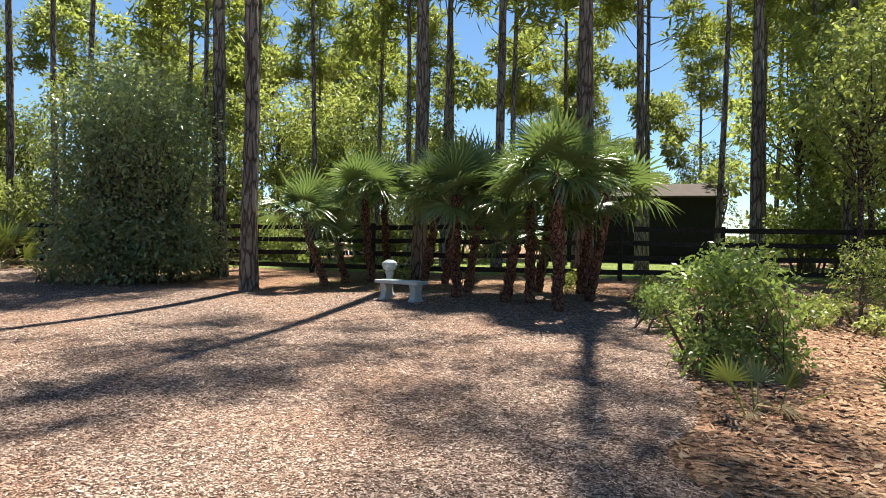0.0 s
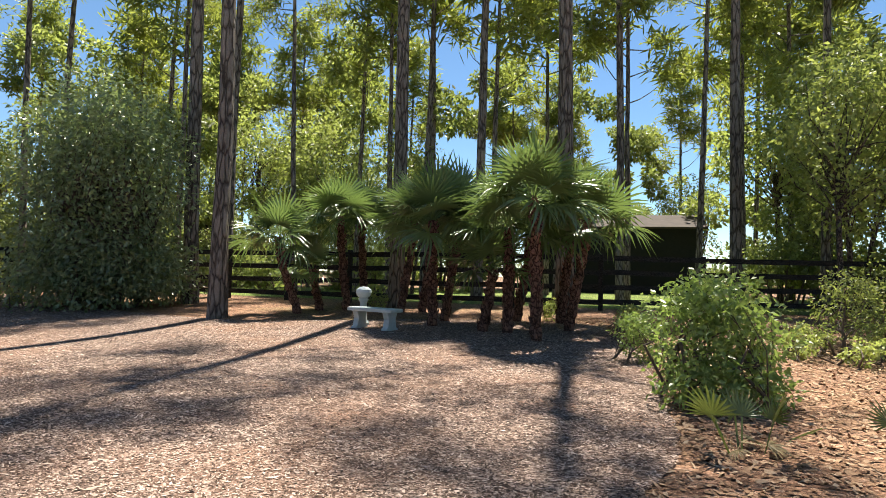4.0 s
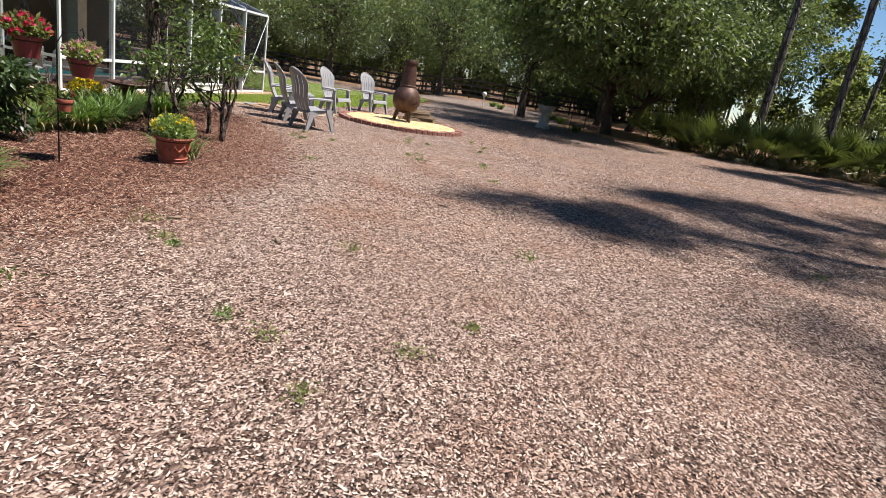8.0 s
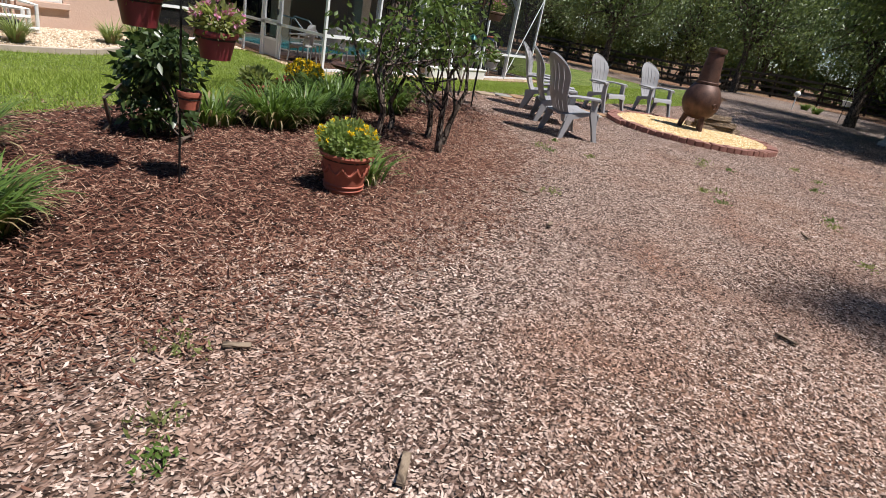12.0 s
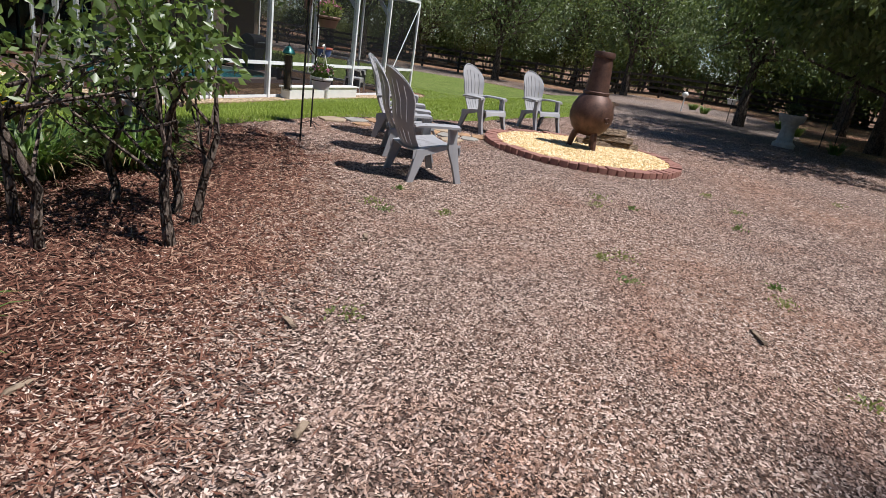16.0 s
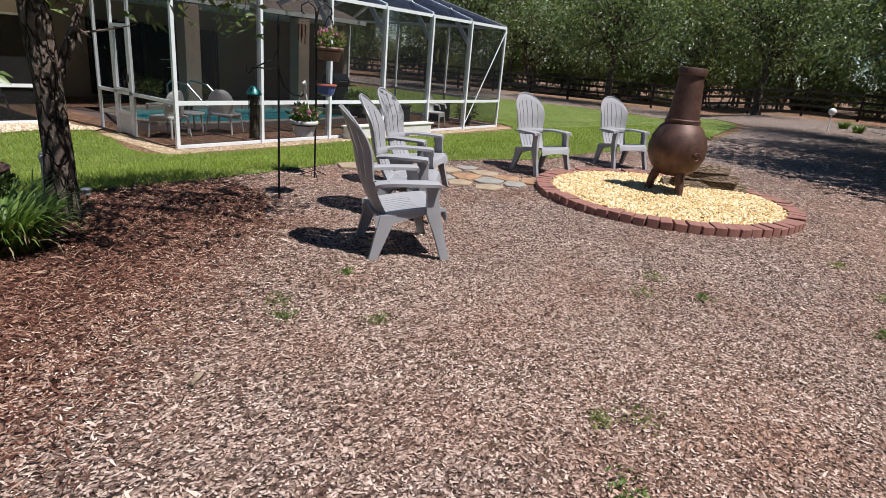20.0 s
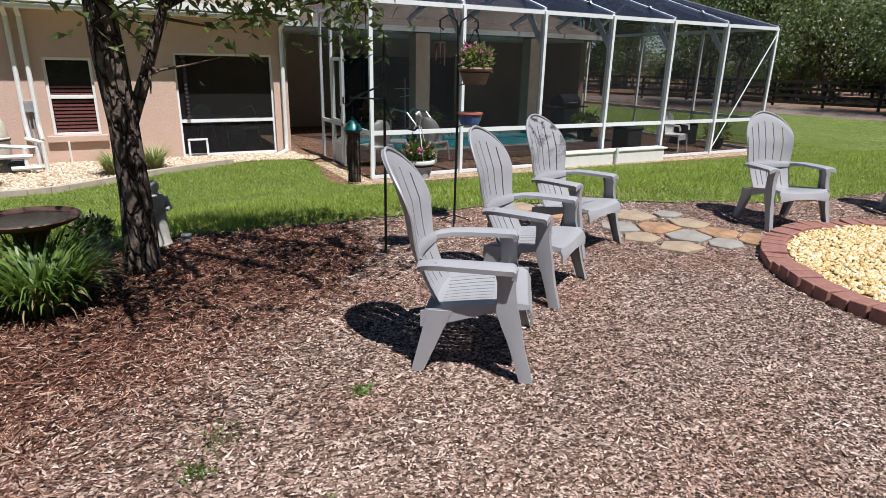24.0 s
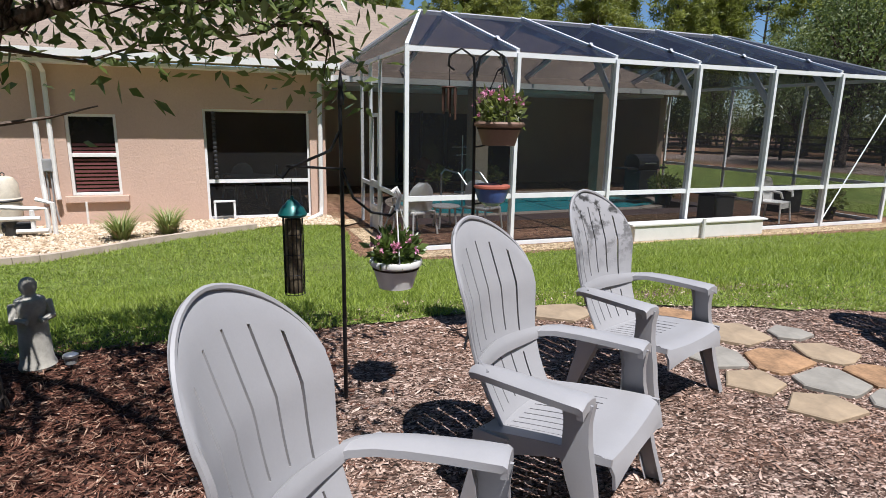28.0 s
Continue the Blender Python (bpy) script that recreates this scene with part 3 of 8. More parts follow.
def gz(x, y):
    """The height of the ground: the lawn falls towards the house, the wood's edge rises a little."""
    y = np.asarray(y, float)
    return -0.45 * sstep(4.5, 8.4, y) + 0.06 * sstep(8.6, 10.8, y) * (np.asarray(x) < 6.9) + 0.35 * sstep(8, 19, -y)


def inside(xy, pts):
    """Which of xy lie inside the outline pts."""
    pts = np.asarray(pts)
    x, y = xy[:, 0], xy[:, 1]
    r = np.zeros(len(xy), bool)
    for (x0, y0), (x1, y1) in zip(pts, np.roll(pts, -1, 0)):
        c = ((y0 > y) != (y1 > y)) & (x < (x1 - x0) * (y - y0) / (y1 - y0 + 1e-12) + x0)
        r ^= c
    return r


def smooth_loop(pts, n=6):
    """A closed curve through points (Catmull-Rom)."""
    p = np.asarray(pts, float)
    out = []
    for i in range(len(p)):
        a, b, c, d = p[i - 1], p[i], p[(i + 1) % len(p)], p[(i + 2) % len(p)]
        for k in range(n):
            t = k / n
            out.append(0.5 * (2 * b + (c - a) * t + (2 * a - 5 * b + 4 * c - d) * t * t + (3 * b - a - 3 * c + d) * t ** 3))
    return np.array(out)


def sheet(name, outline, lift, mat, step=0.5, wob=0.025):
    """A patch of ground over an outline that follows the ground's height, a little above it."""
    lo, hi = outline.min(0) - step, outline.max(0) + step
    nx, ny = (np.ceil((hi - lo) / step).astype(int) + 1)
    gx, gy = np.meshgrid(lo[0] + np.arange(nx) * step, lo[1] + np.arange(ny) * step, indexing="ij")
    bm = bmesh.new()
    pts = outline + rng.normal(0, wob, outline.shape)
    vs = [bm.verts.new((x, y, 0)) for x, y in pts]
    bm.faces.new(vs)
    for ax in range(2):
        for k in range(1, (nx, ny)[ax]):
            co = [0, 0, 0]
            co[ax] = lo[ax] + k * step
            no = [0, 0, 0]
            no[ax] = 1
            bmesh.ops.bisect_plane(bm, geom=bm.verts[:] + bm.edges[:] + bm.faces[:], plane_co=co, plane_no=no)
    for v in bm.verts:
        v.co.z = float(gz(v.co.x, v.co.y)) + lift
    bmesh.ops.triangulate(bm, faces=bm.faces[:])
    me = bm_mesh(name, bm, mat)
    if me.polygons and me.polygons[0].normal.z < 0:
        me.flip_normals()
    return me


# ---- ground ----
def build_ground():
    # one sheet to the horizon, finer near the walk
    def axis():
        a = list(np.arange(-24, 30.1, 1.0))
        b = [34, 40, 50, 65, 90, 140, 260, 600, 1500]
        return np.array([-x for x in b[::-1]] + a + b)
    xs, ys = axis(), axis()
    X, Y = np.meshgrid(xs, ys, indexing="ij")
    Z = gz(X, Y) - 0.012
    v = np.column_stack([X.ravel(), Y.ravel(), Z.ravel()])
    ny = len(ys)
    i, j = np.meshgrid(np.arange(len(xs) - 1), np.arange(ny - 1), indexing="ij")
    k = (i * ny + j).ravel()
    # the pool is sunk into the ground: leave that patch open
    cx, cy = (xs[i] + 0.5).ravel(), (ys[j] + 0.5).ravel()
    hole = (cx > 8) & (cx < 16) & (cy > 11) & (cy < 15)
    f = np.column_stack([k, k + ny, k + ny + 1, k + 1])[~hole]
    g = new("ground", mesh_np("ground", v, f, M["needles"]))
    tagged(g, "forest floor of rust-brown pine needles and leaves", "ground", kind="structure")


CHIP_EDGE = smooth_loop([(-16, 0.5), (-7, 1.8), (-3, 4.0), (0.5, 4.4), (4, 5.3), (8.6, 5.2), (12.4, 3.6), (16.5, 2.9), (22, 2.0), (21.5, -1.6), (19.6, -4.4), (18.4, -7.2), (16.8, -11.4), (14.2, -15.2),
                         (10.2, -13.2), (6.4, -12.8), (2.9, -12.4), (0.9, -12.9), (-1.5, -14.2), (-4.6, -14.6), (-5.6, -13.2), (-6.1, -9.7), (-6.2, -7.3), (-6.2, -6.2), (-6.05, -5.0), (-7.4, -3.4), (-12, -2.5), (-17, -2)], 6)
MULCH_EDGE = smooth_loop([(-5.6, 2.0), (-4.2, 1.55), (-2.8, 1.33), (-1.85, 1.08), (-0.95, 0.94), (-0.2, 0.9), (0.5, 0.87), (1.1, 0.98), (1.85, 1.22), (2.75, 1.62), (3.35, 1.98), (4.1, 2.5), (5.0, 3.2), (5.55, 3.85),
                          (5.6, 4.5), (5.3, 4.85), (4.25, 4.9), (3.2, 4.7), (2.2, 4.45), (0.7, 4.25), (-0.5, 4.0), (-2.4, 4.05), (-4.4, 4.1), (-6.2, 3.4)], 14)
LAWN_EDGE = smooth_loop([(-14, 5.0), (-7, 4.6), (-4.2, 4.05), (-2.4, 4.0), (-0.5, 3.96), (0.7, 4.2), (2.2, 4.4), (3.2, 4.65), (4.25, 4.86), (5.3, 4.82), (6.45, 4.85), (7.5, 4.8), (8.6, 4.45), (9.4, 4.1), (10.6, 3.6), (12.4, 3.45),
                         (16.0, 2.95), (22, 3.4), (26.5, 4.4), (31, 10), (29.5, 17.5), (24, 24), (17.8, 22), (17.9, 14), (18.1, 8.6), (12, 8.45), (7.1, 8.35), (6.95, 10.6), (5.9, 10.95),
                         (4.35, 10.25), (3.45, 9.7), (2.6, 9.35), (0.9, 9.4), (-0.7, 9.5), (-5, 9.2), (-14, 9.6)], 5)
DRIVE_EDGE = smooth_loop([(13.5, -0.5), (13.8, 2.4), (16.2, 2.75), (22, 3.1), (26.6, 4.2), (31.5, 10), (30, 17.6), (29, 30), (37, 30), (37.5, 17), (38, 6), (36, -1), (30, -2.9), (23, -2.9), (17, -2.5)], 5)
BED_EDGE = smooth_loop([(-9, 10.0), (-5, 9.25), (-0.7, 9.55), (0.9, 9.45), (2.6, 9.4), (3.45, 9.75), (4.35, 10.3), (5.9, 11.0), (6.85, 10.9), (6.85, 11.86), (0, 11.87), (-2.0, 11.87), (-2.5, 16), (-9, 16)], 4)

build_ground()
for name, edge, lift, mat, lab, cat in (
    ("wood_chip_yard", CHIP_EDGE, 0.0, "chips", "weathered grey-tan wood chip ground", "ground"),
    ("driveway", DRIVE_EDGE, 0.004, "drive", "pale grey gravel drive beyond the lawn", "road"),
    ("lawn", LAWN_EDGE, 0.008, "soil_grass", "mown green lawn between the yard and the house", "ground"),
    ("mulch_bed", MULCH_EDGE, 0.0055, "mulch", "planting bed of dark red-brown bark mulch", "ground"),
    ("gravel_bed", BED_EDGE, 0.017, "gravel_bed", "bed of tan river gravel along the house wall", "ground"),
):
    tagged(new(name, sheet(name, edge, lift, M[mat], 0.8, 0.05 if name == "mulch_bed" else 0.025)), lab, cat, kind="structure")


# ---- house ----
HY, HX0, HX1, HZ = 11.876, -1.97, 6.86, -0.41       # front wall of the wing, its ends, and the ground there


def wall_run(name, x0, x1, z0, z1, holes, y0, y1, parent, mat):
    """Wall pieces round rectangular openings (x0, x1, z0, z1), along x."""
    xs = sorted({x0, x1, *[h[0] for h in holes], *[h[1] for h in holes]})
    bm = bmesh.new()
    for a, b in zip(xs, xs[1:]):
        cut = sorted([(h[2], h[3]) for h in holes if h[0] <= a + 1e-6 and h[1] >= b - 1e-6])
        z = z0
        for c, d in cut + [(z1, z1)]:
            if c - z > 1e-4:
                box(bm, a, b, y0, y1, z, c)
            z = d
    bmesh.ops.remove_doubles(bm, verts=bm.verts[:], dist=1e-4)
    return part(name, bm, mat, parent)


def window(parent, x0, x1, z0, z1, y, rows=2, unit=False):
    w = part("window", nbox(x0, x1, y + 0.09, y + 0.1, z0, z1), M["dark_glass"], parent, "white-framed sash window with dark red blinds")
    fr = 0.045
    for a in ((x0, x0 + fr, z0, z1), (x1 - fr, x1, z0, z1), (x0 + fr, x1 - fr, z1 - fr, z1), (x0 + fr, x1 - fr, z0, z0 + fr), (x0 + fr, x1 - fr, (z0 + z1) / 2 - 0.03, (z0 + z1) / 2 + 0.03)):
        part("frame", nbox(a[0], a[1], y + 0.03, y + 0.085, a[2], a[3], bevel=0.006), M["white_paint"], w)
    part("sill", nbox(x0 - 0.1, x1 + 0.1, y - 0.07, y + 0.03, z0 - 0.11, z0, bevel=0.012), M["stucco"], w)
    # blinds lie behind the glass line as separate slats
    n = 13
    for k in range(n):
        z = z0 + 0.06 + (z1 - z0 - 0.5) * k / n
        part("blind_slat", nbox(x0 + fr + 0.01, x1 - fr - 0.01, y + 0.074, y + 0.088, z, z + 0.035), M["blind"], w)
    if rows > 2:
        part("frame", nbox(x0 + fr, x1 - fr, y + 0.03, y + 0.085, z0 + (z1 - z0) * 0.75, z0 + (z1 - z0) * 0.75 + 0.035), M["white_paint"], w)
    return w


def build_house():
    house = thing("house", pose(0, 0, 0), "single-storey tan stucco house with brown shingle roof", "house")
    W1, W2, OP = (-0.55, 0.21, 0.13, 1.47), (2.79, 3.51, 0.1, 1.4), (4.81, 6.58, -0.38, 1.52)
    top = 2.17
    wall_run("wall", -1.2, HX1, HZ - 0.15, top, [W1, W2, OP], HY, HY + 0.2, house, M["stucco"])
    wb = bmesh.new()
    prof = [(HX0, HZ - 0.15), (-1.2, HZ - 0.15), (-1.2, top), (HX0, 1.8)]
    fa = [wb.verts.new((x, HY, z)) for x, z in prof]
    fb = [wb.verts.new((x, HY + 0.2, z)) for x, z in prof]
    wb.faces.new(fa)
    wb.faces.new(fb[::-1])
    for i in range(4):
        wb.faces.new((fa[i], fb[i], fb[(i + 1) % 4], fa[(i + 1) % 4]))
    bmesh.ops.recalc_face_normals(wb, faces=wb.faces[:])
    part("wall", wb, M["stucco"], house)
    part("wall", nbox(HX0, HX0 + 0.2, HY + 0.2, HY + 12, HZ - 0.15, 1.8), M["stucco"], house)
    part("wall", nbox(HX0 + 0.2, 4.5, HY + 4.5, HY + 4.7, HZ - 0.15, top), M["stucco"], house)
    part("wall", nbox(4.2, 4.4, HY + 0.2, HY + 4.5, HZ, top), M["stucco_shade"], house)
    # covered porch behind the screened opening, and the recessed wall behind the pool; their shade is in the stucco
    # colour
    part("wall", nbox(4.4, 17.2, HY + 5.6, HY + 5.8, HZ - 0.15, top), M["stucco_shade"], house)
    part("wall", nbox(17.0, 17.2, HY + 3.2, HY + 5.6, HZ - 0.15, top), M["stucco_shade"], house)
    part("porch_ceiling", nbox(4.4, HX1, HY + 0.2, HY + 5.6, top - 0.02, top + 0.06), M["white_paint"], house)
    part("porch_ceiling", nbox(HX1, 17.0, HY + 3.1, HY + 5.6, top - 0.02, top + 0.06), M["white_paint"], house)
    for x in (10.9, 14.6):
        part("pillar", nbox(x, x + 0.42, HY + 2.6, HY + 3.02, HZ, top, bevel=0.01), M["sandstone"], house)
    for x0, x1 in ((9.8, 11.2), (11.3, 13.6)):
        d = part("sliding_door", nbox(x0, x1, HY + 5.5, HY + 5.58, HZ + 0.03, 1.6), M["dark_glass"], house)
        for a, b in ((x0 - 0.05, x0), ((x0 + x1) / 2 - 0.03, (x0 + x1) / 2 + 0.03), (x1, x1 + 0.05)):
            part("frame", nbox(a, b, HY + 5.46, HY + 5.59, HZ + 0.03, 1.65), M["dark_plastic"], d)
    for w, rows in ((W1, 3), (W2, 2)):
        window(house, w[0], w[1], w[2], w[3], HY, rows)
    # screened opening of the porch: frame, rail and screen
    sc = part("porch_screen", nbox(OP[0] + 0.03, OP[1] - 0.03, HY + 0.1, HY + 0.104, OP[2] + 0.03, OP[3] - 0.03), M["dark_screen"], house, "screened porch opening with a white rail")
    for a in ((OP[0], OP[0] + 0.04, OP[2], OP[3]), (OP[1] - 0.04, OP[1], OP[2], OP[3]), (OP[0] + 0.04, OP[1] - 0.04, OP[2], OP[2] + 0.05), (OP[0] + 0.04, OP[1] - 0.04, OP[3] - 0.04, OP[3]), (OP[0] + 0.04, OP[1] - 0.04, 0.26, 0.32)):
        part("rail", nbox(a[0], a[1], HY + 0.07, HY + 0.13, a[2], a[3]), M["white_metal"], sc)
    # roof: hipped, shingled; gutters at the eaves
    ex0, ex1, ey, ez = -0.98, HX1 + 0.1, HY - 0.42, 2.32

    def plane(pts):
        bm = bmesh.new()
        a = [bm.verts.new(p) for p in pts]
        b = [bm.verts.new((p[0], p[1], p[2] - 0.12)) for p in pts]
        bm.faces.new(a)
        bm.faces.new(b[::-1])
        for i in range(len(a)):
            bm.faces.new((a[i], b[i], b[(i + 1) % len(a)], a[(i + 1) % len(a)]))
        bmesh.ops.recalc_face_normals(bm, faces=bm.faces[:])
        me = bm_mesh("roof", bm, M["shingle"])
        # shingle courses run level: build in a frame that lies in the slope
        n = me.polygons[0].normal.copy()
        if n.z < 0:
            n = -n
        u = Vector((0, 0, 1)).cross(n).normalized()
        v = n.cross(u)
        o = Vector(pts[0])
        m = Matrix((u, v, n)).transposed().to_4x4()
        m.translation = o
        me.transform(m.inverted())
        return part("roof", me, M["shingle"], house, m=m)

    rz, ry = 4.75, HY + 6.2
    plane([(ex0, ey, ez), (ex1, ey, ez), (5.4, ry, rz), (3.6, ry, rz)])
    plane([(-2.08, ey + 14, 1.9), (-2.08, ey, 1.9), (ex0, ey, ez), (3.6, ry, rz), (3.6, ry + 4, rz)])
    plane([(ex1, ey, ez), (ex1, HY + 6.5, ez), (5.4, ry, rz)])
    plane([(ex1 - 0.4, HY + 2.75, ez), (17.5, HY + 2.75, ez), (13.0, ry, rz - 0.4), (5.4, ry, rz)])
    plane([(17.5, HY + 2.75, ez), (17.5, HY + 12, ez), (13.0, ry, rz - 0.4)])
    g = part("gutter", beam(beam(bmesh.new(), (ex0, ey - 0.05, ez - 0.04), (ex1, ey - 0.05, ez - 0.04), 0.13, 0.11), (ex1 + 0.05, ey, ez - 0.04), (ex1 + 0.05, HY + 2.7, ez - 0.04), 0.13, 0.11), M["white_paint"], house)
    part("gutter", beam(bmesh.new(), (ex1, HY + 2.7, ez - 0.04), (17.5, HY + 2.7, ez - 0.04), 0.13, 0.13), M["white_paint"], house)
    part("soffit", nbox(ex0, ex1, ey, HY, ez - 0.18, ez - 0.13), M["white_paint"], house)
    part("fascia", beam(bmesh.new(), (-2.1, ey - 0.03, 1.82), (ex0, ey - 0.03, ez - 0.08), 0.03, 0.17), M["white_paint"], house)
    part("gutter", beam(bmesh.new(), (-2.13, ey, 1.85), (-2.13, HY + 12, 1.85), 0.12, 0.12), M["white_paint"], house)
    sb = bmesh.new()
    for yy in (ey,):
        sb.faces.new([sb.verts.new(c) for c in ((-2.08, yy, 1.76), (ex0, yy, ez - 0.18), (ex0, HY, ez - 0.18), (-2.08, HY, 1.76))])
    part("soffit", sb, M["white_paint"], house)
    part("downspout", ntube([(6.84, ey, 2.22), (6.76, HY - 0.09, 2.0), (6.75, HY - 0.08, -0.2), (6.73, HY - 0.12, -0.32), (6.45, HY - 0.4, -0.38)], 0.042), M["white_paint"], house)
    for x in (2.42, 2.6):
        part("downspout", ntube([(x, ey, 2.22), (x, HY - 0.07, 2.02), (x, HY - 0.07, 0.3), (x + 0.02, HY - 0.1, 0.06)], 0.038), M["white_paint"], house)
    return house


build_house()

# ---- pool cage ----
CX0, CX1, CY0, CY1, CZ0, CZ1 = 7.51, 17.6, 8.95, 15.4, -0.47, 2.37


def build_cage():
    cage = thing("pool_cage", pose(0, 0, 0), "white aluminium pool enclosure with dark insect screens", "pool cage")
    xs = [CX0, 9.19, 10.89, 12.53, 14.2, 15.85, CX1]
    fr = lambda nm, a, b, w=0.055, h=None, mat="white_metal": part(nm, beam(bmesh.new(), a, b, w, h or w), M[mat], cage)
    for k, x in enumerate(xs):
        if k in (0, len(xs) - 1):
            fr("post", (x, CY0, CZ0), (x, CY0, CZ1), 0.06)
        else:
            fr("post", (x, CY0, CZ0), (x, CY0, CZ1), 0.055, 0.13, "white_metal")
    ys = [CY0, 10.4, 11.05, HY - 0.15]
    for y in ys[1:]:
        fr("post", (CX0 - 0.03 * 0, y, CZ0), (CX0, y, CZ1), 0.05)
    for y in (11.0, 13.1, CY1):
        fr("post", (CX1, y, CZ0), (CX1, y, CZ1), 0.055)
    for z in (0.3, CZ1 - 0.02, CZ0 + 0.03):
        fr("rail", (CX0, CY0, z), (CX1, CY0, z), 0.055, 0.07)
        fr("rail", (CX1, CY0, z), (CX1, CY1, z), 0.055, 0.07)
        if z > CZ0 + 0.1:
            fr("rail", (CX0, CY0, z), (CX0, HY - 0.15, z), 0.05, 0.06)
    # roof frame: a hipped top with a level ridge
    RY, RZ = 12.17, 3.4
    A, B = (8.74, RY, RZ), (16.37, RY, RZ)
    c00, c10, c11, c01 = (CX0, CY0, CZ1), (CX1, CY0, CZ1), (CX1, CY1, CZ1), (CX0, CY1, CZ1)
    fr("beam", A, B, 0.05, 0.08)
    for p, q in ((c00, A), (c01, A), (c10, B), (c11, B), (c01, c11)):
        fr("beam", p, q, 0.05, 0.09)
    for x in xs[1:-1]:
        t = min(1.0, (x - CX0) / (A[0] - CX0), (CX1 - x) / (CX1 - B[0]))
        fr("beam", (x, CY0, CZ1), (x, CY0 + (RY - CY0) * t, CZ1 + (RZ - CZ1) * t), 0.05, 0.13, "white_metal")
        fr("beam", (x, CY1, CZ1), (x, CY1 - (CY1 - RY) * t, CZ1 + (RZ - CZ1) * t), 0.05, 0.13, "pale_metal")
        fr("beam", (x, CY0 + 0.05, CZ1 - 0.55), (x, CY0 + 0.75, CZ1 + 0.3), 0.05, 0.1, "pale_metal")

    def skin(nm, pts, mat):
        bm = bmesh.new()
        f = bm.faces.new([bm.verts.new(p) for p in pts])
        bm.normal_update()
        r = bmesh.ops.extrude_face_region(bm, geom=[f])
        nrm = f.normal * 0.003
        bmesh.ops.translate(bm, vec=nrm, verts=[v for v in r["geom"] if isinstance(v, bmesh.types.BMVert)])
        bmesh.ops.recalc_face_normals(bm, faces=bm.faces[:])
        return part(nm, bm, M[mat], cage, m=None)
    up = 0.03
    lift = lambda p: (p[0], p[1], p[2] + up)
    skin("roof_screen", [lift(c00), lift(c10), lift(B), lift(A)], "roof_screen")
    # left hip uses the clearer grey screen to paint in its grazing brightness
    skin("roof_screen", [lift(c00), lift(A), lift(c01)], "screen")
    skin("roof_screen", [lift(c10), lift(c11), lift(B)], "roof_screen")
    skin("roof_screen", [lift(c01), lift(A), lift(B), lift(c11)], "roof_screen")
    for a, b in zip(xs, xs[1:]):
        for z0, z1 in ((CZ0 + 0.06, 0.27), (0.34, CZ1 - 0.05)):
            skin("wall_screen", [(a + 0.03, CY0, z0), (b - 0.03, CY0, z0), (b - 0.03, CY0, z1), (a + 0.03, CY0, z1)], "screen")
    for a, b in ((CY0, 10.4), (11.05, HY - 0.15)):
        for z0, z1 in ((CZ0 + 0.03, 0.27), (0.34, CZ1 - 0.05)):
            skin("wall_screen", [(CX0, a + 0.03, z0), (CX0, b - 0.03, z0), (CX0, b - 0.03, z1), (CX0, a + 0.03, z1)], "screen")
    for a, b in ((CY0, 11.0), (11.0, 13.1), (13.1, CY1)):
        skin("wall_screen", [(CX1, a + 0.03, CZ0), (CX1, b - 0.03, CZ0), (CX1, b - 0.03, CZ1 - 0.05), (CX1, a + 0.03, CZ1 - 0.05)], "screen")
    # screen door in the side wall
    dr = part("door", nbox(CX0 - 0.012, CX0 + 0.012, 10.45, 11.0, CZ0 + 0.03, -0.08), M["kick"], cage, "white framed screen door with a pale kick plate")
    for a in ((10.44, 10.5, CZ0 + 0.02, 1.5), (10.95, 11.01, CZ0 + 0.02, 1.5), (10.5, 10.95, 1.44, 1.5), (10.5, 10.95, 0.32, 0.38), (10.5, 10.95, -0.08, -0.03)):
        part("door_frame", nbox(CX0 - 0.025, CX0 + 0.025, a[0], a[1], a[2], a[3]), M["white_metal"], dr)
    part("door_screen", nbox(CX0 - 0.002, CX0 + 0.002, 10.5, 10.95, -0.03, 1.44), M["screen"], dr)
    part("door_handle", nbox(CX0 - 0.06, CX0 - 0.02, 10.46, 10.49, 0.5, 0.64), M["dark_plastic"], dr)
    # wind brace cable across the last bay
    part("cable", ntube([(15.85, CY0 - 0.04, CZ0 + 0.1), (CX1 - 0.02, CY0 - 0.04, CZ1 - 0.1)], 0.012, 6), M["white_metal"], cage)
    return cage


build_cage()
dk = bmesh.new()
for a in ((CX0 - 0.05, 8.5, CY0 - 0.06, HY + 5.6), (8.5, 15.6, CY0 - 0.06, 11.7), (8.5, 15.6, 15.2, HY + 5.6), (15.6, CX1 + 0.06, CY0 - 0.06, HY + 5.6), (4.4, CX0 - 0.05, HY + 0.2, HY + 5.6)):
    box(dk, a[0], a[1], a[2], a[3], -0.8, CZ0)
tagged(new("pool_deck", bm_mesh("pool_deck", dk, M["deck"])), "dark brown paved pool deck inside the screen enclosure", "floor", kind="structure")
pool = thing("swimming_pool", pose(0, 0, 0), "turquoise swimming pool with clear rippled water", "swimming pool")
pb = bmesh.new()
lathe_pts = smooth_loop([(8.6, 13.4), (9.3, 11.95), (11.8, 11.85), (14.4, 12.0), (15.5, 13.4), (14.4, 15.0), (11.8, 15.1), (9.3, 14.95)], 4)
poly(pb, [tuple(p) for p in lathe_pts], CZ0 - 0.13, CZ0 - 0.08)
part("water", pb, M["water"], pool)
cb = bmesh.new()
for p, q in zip(lathe_pts, np.roll(lathe_pts, -1, 0)):
    beam(cb, (p[0], p[1], CZ0 - 0.04), (q[0], q[1], CZ0 - 0.04), 0.3, 0.1)
part("coping", cb, M["curb"], pool)
